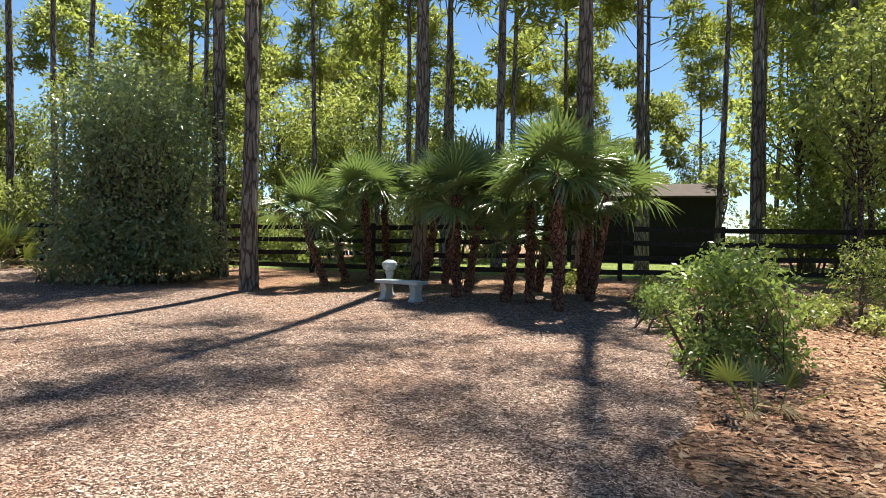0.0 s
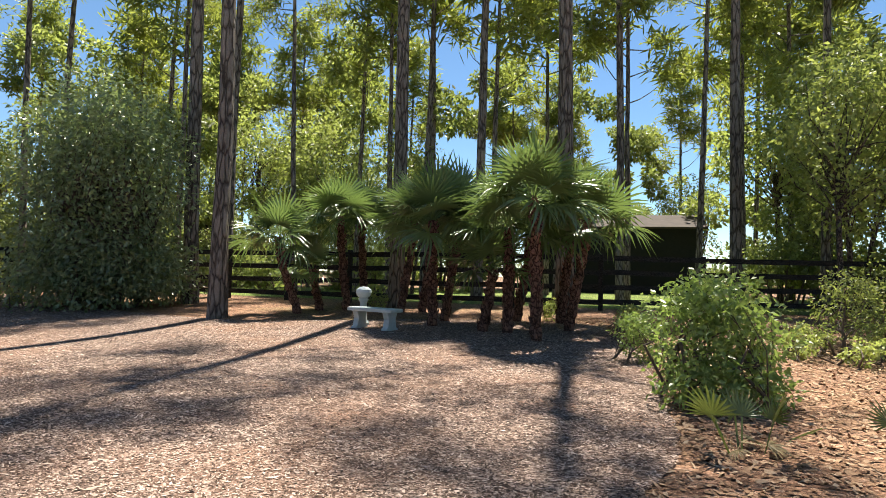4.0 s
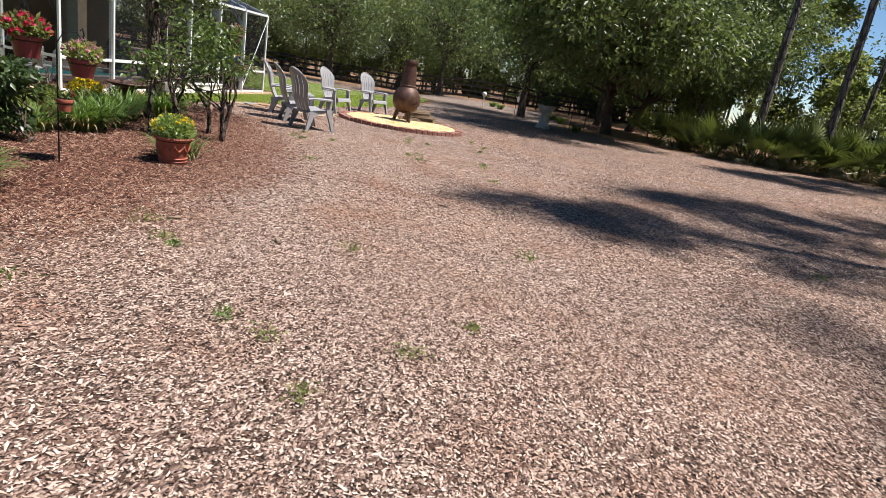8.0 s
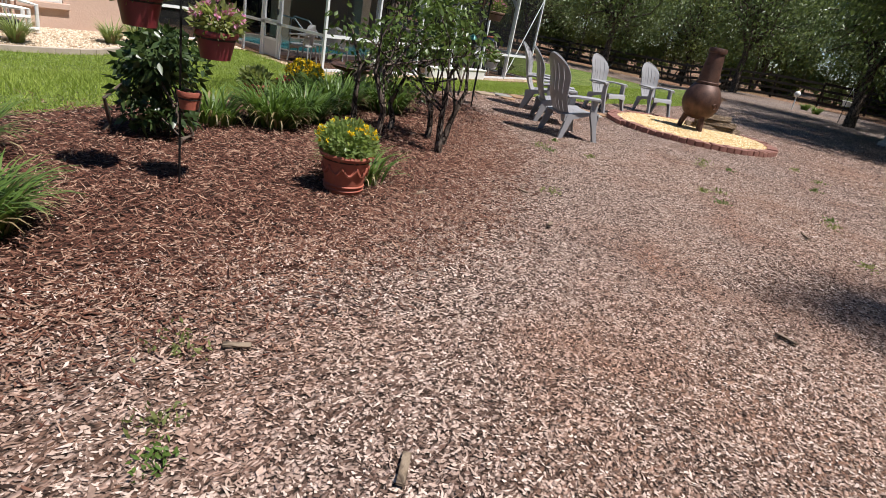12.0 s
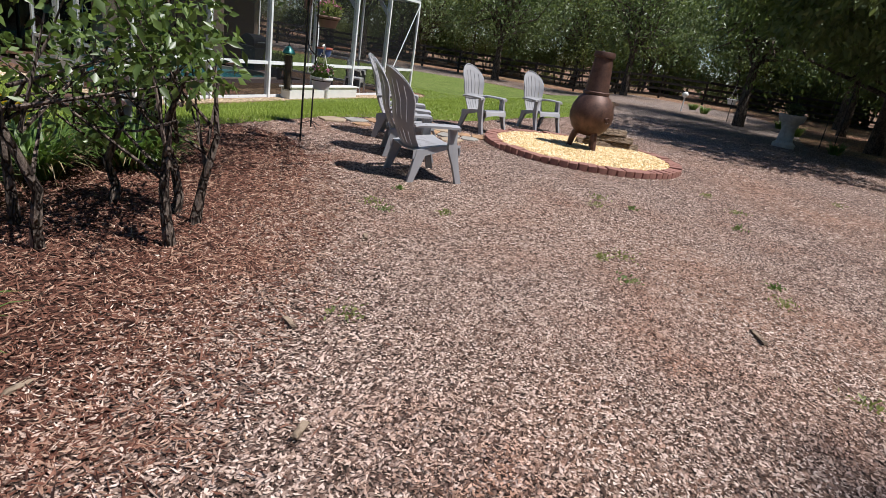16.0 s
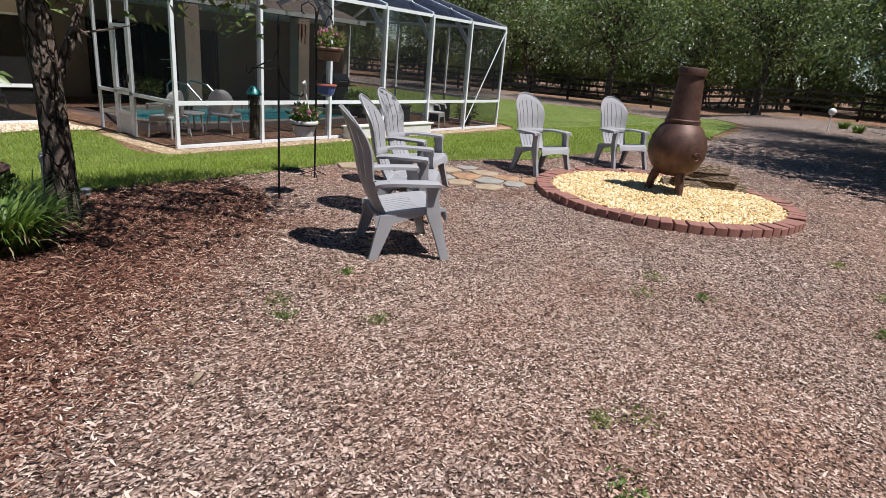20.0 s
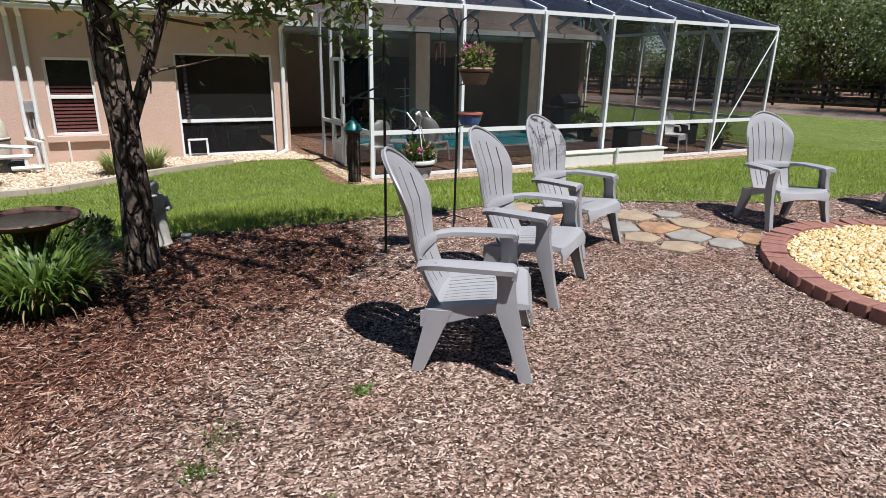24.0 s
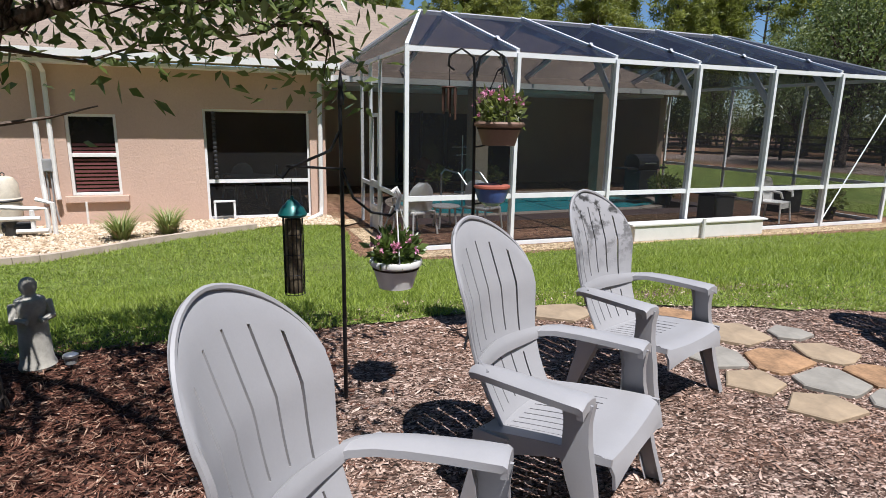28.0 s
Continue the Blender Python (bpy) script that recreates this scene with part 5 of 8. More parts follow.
# ---- fences ----
def fence(name, pts, label, spacing=2.4, h=1.42, rails=4):
    ob = thing(name, pose(0, 0, 0), label, "fence")
    bmp = None
    for (x0, y0), (x1, y1) in zip(pts, pts[1:]):
        L = math.hypot(x1 - x0, y1 - y0)
        n = max(1, round(L / spacing))
        for k in range(n):
            a, b = k / n, (k + 1) / n
            ax, ay, bx, by = x0 + (x1 - x0) * a, y0 + (y1 - y0) * a, x0 + (x1 - x0) * b, y0 + (y1 - y0) * b
            za, zb = float(gz(ax, ay)), float(gz(bx, by))
            part("post", beam(bmesh.new(), (ax, ay, za - 0.1), (ax, ay, za + h + 0.04), 0.12, 0.12, 0.008), M["fence_wood"], ob)
            for r in range(rails):
                z = 0.22 + (h - 0.3) * r / (rails - 1)
                j = rng.normal(0, 0.012)
                nx, ny = -(by - ay) / (L / n) * 0.08, (bx - ax) / (L / n) * 0.08
                part("rail", beam(bmesh.new(), (ax + nx, ay + ny, za + z + j), (bx + nx, by + ny, zb + z - j), 0.035, 0.14), M["fence_wood"], ob)
    return ob


fence("paddock_fence", [(-27, -22.6), (-11, -20.6), (-7.6, -19.8), (-4.9, -18.3), (2.2, -17.3), (6.4, -17.2), (14, -17.8), (27, -15.6)], "black four-board paddock fence behind the palms", 2.4, 1.5)
fence("boundary_fence", [(42, -14), (41, 1), (38.5, 14), (35, 26), (30, 36), (12, 37)], "black four-board boundary fence along the drive", 2.6, 1.4)

# ---- fan palms ----
for k, (x, y, h, lx, ly, n, s) in enumerate([(1.85, -14.05, 1.72, 0.4, 0.26, 22, 1.0), (1.75, -14.9, 0.95, 0.15, 0.1, 14, 0.8), (1.15, -15.2, 2.3, 0.18, 0.1, 24, 1.0), (1.35, -16.6, 2.35, 0.12, 0.05, 20, 0.95), (-0.3, -15.3, 2.2, -0.25, -0.08, 22, 1.0), (-0.75, -15.6, 2.2, -0.2, -0.06, 20, 0.95),
                                            (-1.9, -13.15, 2.08, 0.03, 0.01, 26, 1.05), (-1.85, -14.0, 2.25, -0.3, -0.1, 24, 1.0), (-3.06, -12.8, 1.15, -0.16, -0.04, 16, 0.85), (-3.56, -12.75, 1.9, 0.0, 0.0, 26, 1.02), (-4.24, -12.0, 2.4, 0.08, 0.01, 28, 1.08),
                                            (-4.6, -13.5, 2.1, -0.3, -0.03, 26, 1.05), (-3.35, -14.6, 2.2, -0.3, -0.06, 24, 1.0), (-4.3, -14.6, 2.45, -0.2, -0.2, 20, 1.0)]):
    palm(x, y, h + 0.12, (lx, ly), 0.09, round(n * 0.85), s * 1.05, 40 + k)


CHAIRS = [(5.4, 2.105, 0.82, -0.572), (6.235, 2.755, 0.561, -0.828), (7.145, 3.42, 0.335, -0.942), (9.48, 3.12, -0.3, -0.95), (11.25, 2.66, -0.5, -0.87)]
RING = (9.33, 1.32, 1.47, 1.41)
WEEDS = [(-2.48, 0.47, 0.13), (-1.17, 0.62, 0.1), (-1.43, 0.32, 0.08), (-2.29, -0.6, 0.07), (-2.41, -0.87, 0.08), (-0.9, -0.8, 0.1), (-0.21, -2.03, 0.1), (-2.26, -1.53, 0.07), (-2.8, -1.21, 0.08), (-1.52, 0.19, 0.06), (-1.81, -1.78, 0.05), (4.47, -0.13, 0.1), (4.0, -0.25, 0.08),
         (4.38, -1.2, 0.1), (7.24, -0.93, 0.09), (4.77, -1.17, 0.06), (6.31, 0.41, 0.09), (5.95, 0.36, 0.09), (6.45, -0.95, 0.08), (2.35, 0.84, 0.09), (4.12, 1.83, 0.1), (4.04, 1.66, 0.06), (3.21, -1.48, 0.08), (4.37, 1.29, 0.05), (6.21, 0.05, 0.06), (7.93, -0.57, 0.08), (4.36, 0.0, 0.05), (4.75, 1.92, 0.04),
         (9.5, -2.2, 0.08), (3.3, -6.6, 0.1), (1.2, -4.9, 0.09)]


LOW_BUSHES = [(-5.8, -12.63, 0.5, 0.32), (-4.05, -15.0, 0.55, 0.35), (-8.27, -11.74, 0.4, 0.35), (-8.9, -11.4, 0.5, 0.4), (-9.6, -12.0, 0.55, 0.45), (-7.3, -13.6, 0.4, 0.4), (8.9, -12.2, 0.7, 0.5), (9.7, -12.9, 0.8, 0.6), (0.6, -15.9, 0.45, 0.4)]


# ---- resin chairs ----
def slab_grid(bm, rows, thick):
    """A curved plate: rows of (left, right) points joined front and back."""
    f = [[bm.verts.new(p) for p in r] for r in rows]
    nrm = []
    for i, r in enumerate(rows):
        a = Vector(rows[min(i + 1, len(rows) - 1)][0]) - Vector(rows[max(i - 1, 0)][0])
        b = Vector(r[-1]) - Vector(r[0])
        nrm.append(b.cross(a).normalized() * thick)
    g = [[bm.verts.new(Vector(p) - n) for p in r] for r, n in zip(rows, nrm)]
    w = len(rows[0])
    for i in range(len(rows) - 1):
        for j in range(w - 1):
            bm.faces.new((f[i][j], f[i][j + 1], f[i + 1][j + 1], f[i + 1][j]))
            bm.faces.new((g[i][j], g[i + 1][j], g[i + 1][j + 1], g[i][j + 1]))
        bm.faces.new((f[i][0], f[i + 1][0], g[i + 1][0], g[i][0]))
        bm.faces.new((f[i][-1], g[i][-1], g[i + 1][-1], f[i + 1][-1]))
    for j in range(w - 1):
        bm.faces.new((f[0][j], g[0][j], g[0][j + 1], f[0][j + 1]))
        bm.faces.new((f[-1][j], f[-1][j + 1], g[-1][j + 1], g[-1][j]))
    return bm


BACK_Y = lambda z: -0.15 - 0.3 * ((z - 0.3) / 0.8) - 0.035 * math.sin(max(0, min(1, (z - 0.3) / 0.5)) * math.pi)


def back_half(z):
    """Half the width of the backrest at a height."""
    if z < 0.86:
        return 0.205 + 0.058 * sstep(0.34, 0.84, z)
    t = min(1.0, (z - 0.86) / 0.24)
    return 0.263 * max(0.0, 1 - t ** 1.9) ** 0.55 + 0.003


def build_chair():
    ch = thing("garden_chair", pose(0, 0, 0), "grey resin garden chair with tall slatted rounded back", "chair", "chairs round the fire ring")
    mat = M["resin"]
    # backrest: one moulded shell with slots through it
    arch = lambda x: 0.86 + 0.24 * max(0.0, 1 - (abs(x) / 0.268) ** (1 / 0.55)) ** (1 / 1.9)
    W, gap, n = 0.264, 0.009, 6
    cols = []
    for k in range(n):
        a = -W + 2 * W * k / n + (gap / 2 if k else 0)
        b = -W + 2 * W * (k + 1) / n - (gap / 2 if k < n - 1 else 0)
        cols += [float(x) for x in np.linspace(a, b, 5)]
    fracs = [0, 0.04, 0.08] + [0.08 + 0.05 * k for k in range(1, 5)] + [0.34, 0.4] + [0.4 + 0.048 * k for k in range(1, 11)] + [0.91, 0.95, 0.98, 1.0]
    shell = bmesh.new()
    grid = []
    for f in fracs:
        row = []
        for x in cols:
            z = 0.3 + (arch(x) - 0.3) * f
            sx = x * min(1.0, back_half(min(z, 0.85)) / 0.263)
            row.append(shell.verts.new((sx, BACK_Y(z) + 0.085 * (sx / 0.28) ** 2 + 0.012 * (abs(sx) / 0.28) ** 6 - 0.012 * max(0.0, (f - 0.9) / 0.1) ** 2, z)))
        grid.append(row)
    for i in range(len(fracs) - 1):
        f = (fracs[i] + fracs[i + 1]) / 2
        open_row = 0.08 < f < 0.28 or 0.4 < f < 0.88
        for j in range(len(cols) - 1):
            if not (open_row and j % 5 == 4):
                shell.faces.new((grid[i][j], grid[i][j + 1], grid[i + 1][j + 1], grid[i + 1][j]))
    bmesh.ops.recalc_face_normals(shell, faces=shell.faces[:])
    bmesh.ops.solidify(shell, geom=shell.faces[:], thickness=0.013)
    part("backrest", shell, mat, ch, smooth=True)
    # broad band that runs from arm to arm round the waist of the back
    rows = []
    for k in range(6):
        row = []
        for x in np.linspace(-0.318, 0.318, 25):
            x = float(x)
            z = 0.525 + (0.012 + 0.06 * k / 5) * (1 - 0.55 * (x / 0.32) ** 2) + 0.042 * (abs(x) / 0.318) ** 3
            row.append((x, BACK_Y(z) + 0.07 * (x / 0.28) ** 2 + 0.016 + 0.9 * max(0.0, abs(x) - 0.235) ** 1.15 - 0.006 * abs(k - 2.5) / 2.5, z))
        rows.append(row)
    part("waist_band", slab_grid(bmesh.new(), rows, 0.012), mat, ch, smooth=True)
    # rolled rim round the back
    rim = []
    for k in range(25):
        z = 0.32 + 0.54 * k / 24
        hw = back_half(z)
        rim.append((-hw - 0.004, BACK_Y(z) + 0.082 * (hw / 0.28) ** 2 - 0.004, z))
    arc = []
    for k in range(1, 28):
        x = -0.263 * math.cos(math.pi * k / 28)
        z = 0.86 + 0.24 * (max(0.0, 1 - (abs(x) / 0.266) ** (1 / 0.55))) ** (1 / 1.9)
        arc.append((x, BACK_Y(z) + 0.07 * (x / 0.28) ** 2 - 0.004 + 0.012 * (abs(x) / 0.28) ** 6, z))
    full = rim + arc + [(-p[0], p[1], p[2]) for p in rim[::-1]]
    part("rim", ntube(full, 0.0085, 6), mat, ch, smooth=True)
    # seat: slats with slots, curved front lip, side skirts
    st = lambda y: 0.335 + 0.06 * ((y + 0.2) / 0.5) + 0.012 * math.sin((y + 0.2) * 5)
    xs6 = [-0.27 + 0.54 * k / 6 for k in range(7)]
    ys = [(-0.2, -0.12), (-0.12, 0.14), (0.14, 0.29)]
    for i, (a, b) in enumerate(ys):
        if i == 1:
            for k in range(8):
                c = -0.19 + 0.38 * k / 8 + 0.0035
                d = -0.19 + 0.38 * (k + 1) / 8 - 0.0035
                rows = [[(x, y, st(y) - 0.02 * (1 - (x / 0.27) ** 2)) for x in np.linspace(c, d, 3)] for y in np.linspace(a, b, 5)]
                part("seat_slat", slab_grid(bmesh.new(), rows, 0.012), mat, ch, smooth=True)
            for sx in (-1, 1):
                rows = [[(sx * x if sx > 0 else -x2, y, st(y) - 0.02 * (1 - ((x if sx > 0 else x2) / 0.27) ** 2)) for x, x2 in ((0.19, 0.275), (0.23, 0.23), (0.275, 0.19))] for y in np.linspace(a, b, 4)]
                part("seat_side", slab_grid(bmesh.new(), rows, 0.012), mat, ch, smooth=True)
        else:
            yy = np.linspace(a, b, 4)
            rows = [[(x, y, st(y) - 0.02 * (1 - (x / 0.27) ** 2)) for x in np.linspace(-0.275, 0.275, 7)] for y in yy]
            if i == 2:
                rows += [[(x, 0.322, st(0.29) - 0.02 * (1 - (x / 0.27) ** 2) - 0.015) for x in np.linspace(-0.275, 0.275, 7)],
                         [(x, 0.344, st(0.29) - 0.02 * (1 - (x / 0.27) ** 2) - 0.06) for x in np.linspace(-0.27, 0.27, 7)],
                         [(x, 0.348, st(0.29) - 0.115 + 0.03 * (1 - (x / 0.27) ** 2)) for x in np.linspace(-0.265, 0.265, 7)]]
            part("seat" if i == 2 else "seat_back", slab_grid(bmesh.new(), rows, 0.012), mat, ch, smooth=True)
    for sx in (-1, 1):
        # side skirt under the seat
        bm = bmesh.new()
        rows = [[(sx * 0.276, y, st(y) - 0.004), (sx * 0.28, y, st(y) - 0.06 - 0.03 * math.cos((y + 0.2) * 6))] for y in np.linspace(-0.22, 0.33, 8)]
        slab_grid(bm, rows, 0.012 * sx)
        part("apron", bm, mat, ch, smooth=True)
        # armrest: a wide curved board that turns down into the front leg
        bm = bmesh.new()
        pts = [(-0.235, 0.262, 0.58), (-0.2, 0.272, 0.594), (-0.13, 0.288, 0.605), (-0.03, 0.3, 0.609), (0.08, 0.306, 0.61), (0.17, 0.309, 0.61), (0.237, 0.31, 0.609), (0.25, 0.31, 0.6), (0.253, 0.31, 0.565)]
        wd = [0.036, 0.042, 0.048, 0.052, 0.055, 0.058, 0.058, 0.056, 0.052]
        rows = [[(sx * (x - w), y, z - 0.008), (sx * (x - w * 0.4), y, z + 0.004), (sx * (x + w * 0.4), y, z + 0.004), (sx * (x + w), y, z - 0.012)] for (y, x, z), w in zip(pts, wd)]
        slab_grid(bm, rows, 0.024 * sx)
        part("armrest", bm, mat, ch, smooth=True)
        # front leg: a tapering channel, wide under the arm
        bm = bmesh.new()
        rows = []
        for k in range(9):
            t = k / 8
            z = 0.585 * (1 - t)
            y = 0.203 + 0.012 * min(1.0, t / 0.35) + 0.115 * max(0.0, (t - 0.35) / 0.65)
            hw = 0.04 + 0.018 * math.exp(-((t - 0.4) / 0.18) ** 2) - 0.006 * t + 0.018 * max(0, 1 - t * 6)
            x = 0.304 + 0.036 * t
            rows.append([(sx * (x - 0.03), y - hw, z), (sx * x, y - hw, z), (sx * (x + 0.004), y, z), (sx * x, y + hw, z), (sx * (x - 0.03), y + hw, z)])
        slab_grid(bm, rows, 0.01 * -sx)
        part("leg", bm, mat, ch, smooth=True)
        bm = bmesh.new()
        rows = []
        for k in range(8):
            t = k / 7
            z = 0.34 * (1 - t)
            y = -0.12 - 0.11 * t
            hw = 0.062 - 0.03 * t
            x = 0.285 + 0.015 * t
            rows.append([(sx * (x - 0.028), y - hw, z), (sx * x, y - hw, z), (sx * (x + 0.004), y, z), (sx * x, y + hw, z), (sx * (x - 0.028), y + hw, z)])
        slab_grid(bm, rows, 0.01 * -sx)
        part("leg", bm, mat, ch, smooth=True)
    return ch


def chair_pose(x, y, fx, fy):
    return pose(x, y, 0.006, 0, 0, math.degrees(math.atan2(-fx, fy)))


_chair = build_chair()
_chair.matrix_world = chair_pose(*CHAIRS[0])
_chair.scale = (0.95, 0.93, 0.932)
for k, c in enumerate(CHAIRS[1:]):
    ob = copy_thing(_chair, chair_pose(*c))
    ob.scale = (0.95, 0.93, 0.932)
    if k == 1:
        # mildew on the top of this one
        tagged(ob, "grey resin garden chair with black mildew spots on its rounded back", "chair", "chairs round the fire ring")
        for q in ob.children:
            if q.name.startswith("backrest"):
                q.data = q.data.copy()
                q.data.materials[0] = M["resin_spotted"]


# ---- fire ring and clay stove ----
def build_ring():
    cx, cy, ax, ay = RING
    ob = thing("fire_ring", pose(cx, cy, 0), "oval ring of red bricks filled with yellow gravel", "fire ring")
    n = 74
    g = np.random.default_rng(3)
    br = bm_mesh("brick", nbox(-0.048, 0.048, -0.09, 0.09, -0.06, 0.085, bevel=0.008), M["brick"])
    for k in range(n):
        a = 2 * math.pi * k / n
        x, y = ax * math.cos(a), ay * math.sin(a)
        t = math.atan2(ax * math.cos(a) * 0 + ay * math.cos(a), -ax * math.sin(a))
        w = math.hypot(-ax * math.sin(a), ay * math.cos(a)) * 2 * math.pi / n
        m = pose(x, y, g.normal(0, 0.006), g.normal(0, 2), g.normal(0, 2), math.degrees(t) + g.normal(0, 2)) @ Matrix.Diagonal((w / 0.104, 1, 1, 1))
        part("brick", br, None, ob, m=m)
    pts = [((ax - 0.07) * math.cos(2 * math.pi * k / 48), (ay - 0.07) * math.sin(2 * math.pi * k / 48)) for k in range(48)]
    part("gravel", poly(bmesh.new(), pts, -0.02, 0.055), M["yellow_gravel"], ob)
    global rng
    rng = np.random.default_rng(9)
    m = 9000
    r, a = np.sqrt(rng.random(m)), rng.random(m) * 2 * math.pi
    xy = np.column_stack([(ax - 0.1) * r * np.cos(a), (ay - 0.1) * r * np.sin(a)])
    v, f = slabs(xy, 0.057 + 0.012 * rng.random(m), rng.uniform(0.018, 0.04, m), rng.uniform(0.014, 0.028, m), rng.uniform(0.006, 0.012, m), 0.5)
    tagged(part("gravel", mesh_np("gravel", v, f, M["pebbles"]), None, ob), kind="stuff")


build_ring()


def build_stove():
    ob = thing("chiminea", pose(9.55, 1.33, 0.05, 0, 0, 25), "rusty brown clay chiminea with a round belly and tall stack", "chiminea")
    prof = [(0.05, 0.22), (0.17, 0.24), (0.265, 0.33), (0.325, 0.46), (0.335, 0.56), (0.31, 0.68), (0.25, 0.79), (0.19, 0.85)]
    part("bowl", nlathe(prof, 36), M["rust_iron"], ob, smooth=True)
    part("collar", nlathe([(0.185, 0.835), (0.2, 0.85), (0.2, 0.885), (0.18, 0.9)], 32), M["rust_iron"], ob, smooth=True)
    part("chimney", nlathe([(0.185, 0.89), (0.17, 1.0), (0.15, 1.25), (0.135, 1.4)], 32), M["rust_iron"], ob, smooth=True)
    part("lip", nlathe([(0.13, 1.38), (0.158, 1.39), (0.163, 1.43), (0.15, 1.47), (0.1, 1.475), (0.09, 1.42)], 32), M["rust_iron"], ob, smooth=True)
    for a in (200, 320, 80):
        c, s = math.cos(radians(a)), math.sin(radians(a))
        part("leg", ntube([(0.17 * c, 0.17 * s, 0.3), (0.22 * c, 0.22 * s, 0.15), (0.25 * c, 0.25 * s, -0.02)], [0.055, 0.048, 0.04], 8), M["rust_iron"], ob, smooth=True)
    bm = bmesh.new()
    tube(bm, [(0.02 + 0.045 * math.cos(t), -0.345, 0.5 + 0.045 * math.sin(t)) for t in np.linspace(0, 2 * math.pi, 16)], 0.009, 6)
    ring = part("handle", bm, M["rust_iron"], ob, m=pose(0, 0, 0, 0, 0, -62))
    part("knob", nlathe([(0.0, 0.0), (0.02, 0.0), (0.02, 0.03), (0.0, 0.035)], 10), M["rust_iron"], ob, m=pose(-0.31, -0.14, 0.52, 90, 0, -62))
    # the firing mouth on the side turned to the far chairs
    part("mouth_rim", ntube([(0.13 * math.cos(t), 0, 0.13 * math.sin(t)) for t in np.linspace(0, 2 * math.pi, 20)], 0.022, 6), M["rust_iron"], ob, m=pose(0.27, 0.16, 0.53, 0, 0, -58))
    # dark disc laid on the closed bowl paints the shade inside the mouth
    part("mouth", nlathe([(0.0, 0.0), (0.13, 0.0), (0.13, 0.004), (0.0, 0.005)], 20), M["dark_plastic"], ob, m=pose(0.268, 0.158, 0.53, 90, 0, 32))


build_stove()
g_logs = np.random.default_rng(4)
for k, (x, y, z, a, L, w) in enumerate([(10.2, 1.32, 0.03, -58, 0.62, 0.15), (10.3, 1.1, 0.03, -52, 0.66, 0.17), (10.42, 0.92, 0.03, -60, 0.6, 0.14), (10.26, 1.2, 0.135, -50, 0.6, 0.15), (10.36, 1.0, 0.13, -63, 0.58, 0.16), (10.3, 1.1, 0.235, -56, 0.55, 0.14)]):
    bm = bmesh.new()
    box(bm, -L / 2, L / 2, -w / 2, w / 2, 0.0, 0.1)
    for v in bm.verts:
        if v.co.z > 0.05:
            v.co.y = v.co.y * 0.62 + g_logs.uniform(-0.02, 0.02)
        v.co.x += g_logs.uniform(-0.02, 0.02)
        v.co.z += g_logs.uniform(0.0, 0.008)
    bmesh.ops.bevel(bm, geom=bm.edges[:], offset=0.012, segments=2, affect="EDGES")
    solo("firewood_log", bm, M["wood"], pose(x, y, z + 0.03, 0, 0, a), "split dry firewood log stacked beside the chiminea", "firewood", "logs in the fire ring")

# ---- stepping stones ----
STONES = [(7.45, 4.62, 0.3), (7.8, 4.45, 0.26), (8.16, 4.25, 0.3), (8.32, 3.86, 0.32), (7.9, 3.58, 0.26), (8.2, 3.42, 0.28), (7.82, 3.24, 0.22), (8.26, 3.1, 0.28), (8.58, 3.04, 0.26), (7.92, 2.9, 0.24), (8.35, 2.8, 0.22), (8.74, 2.74, 0.3), (8.6, 3.4, 0.24), (8.7, 3.75, 0.2), (7.55, 4.2, 0.18)]


def clip_half(pts, m, d):
    """The part of a polygon behind the line through m with outward direction d."""
    out = []
    for p, q in zip(pts, pts[1:] + pts[:1]):
        a = (p[0] - m[0]) * d[0] + (p[1] - m[1]) * d[1]
        b = (q[0] - m[0]) * d[0] + (q[1] - m[1]) * d[1]
        if a <= 0:
            out.append(p)
        if a * b < 0:
            f = a / (a - b)
            out.append((p[0] + (q[0] - p[0]) * f, p[1] + (q[1] - p[1]) * f))
    return out


g_st = np.random.default_rng(8)
for k, (x, y, r) in enumerate(STONES):
    r *= 0.86
    n = 5 + k % 3
    a0 = g_st.uniform(0, 6.28)
    pts = [(r * g_st.uniform(0.82, 1.12) * math.cos(a0 + 2 * math.pi * i / n), r * g_st.uniform(0.7, 1.0) * math.sin(a0 + 2 * math.pi * i / n)) for i in range(n)]
    pts.sort(key=lambda p: math.atan2(p[1], p[0]))
    for x2, y2, r2 in STONES:
        L = math.hypot(x2 - x, y2 - y)
        if 0 < L < 0.75:
            d = ((x2 - x) / L, (y2 - y) / L)
            w = L * r / (r + 0.86 * r2) - 0.014
            pts = clip_half(pts, (d[0] * w, d[1] * w), d)
    bm = poly(bmesh.new(), pts, -0.03, 0.016)
    bmesh.ops.bevel(bm, geom=[e for e in bm.edges if abs(e.verts[0].co.z - 0.016) < 1e-4 and abs(e.verts[1].co.z - 0.016) < 1e-4], offset=0.007, segments=1, affect="EDGES")
    solo("flagstone", bm, M[("flag", "flag_grey", "flag_orange")[k % 3]], pose(x, y, float(gz(x, y)) + 0.006, g_st.normal(0, 0.8), g_st.normal(0, 0.8), 0), ("flat tan", "flat grey", "flat rust-orange")[k % 3] + " flagstone set in the wood chips", "stepping stone", "flagstones by the chairs")


# ---- garden things ----
def pot_prof(r0, r1, h, rim=0.03, t=0.015):
    return [(r0, 0), (r0 * 1.02, 0.01), (r1 * 0.97, h - rim), (r1 * 1.07, h - rim + 0.004), (r1 * 1.1, h - rim * 0.4), (r1 * 1.06, h), (r1 * 1.06 - t, h), (r1 * 0.96 - t, h - rim * 1.3)]


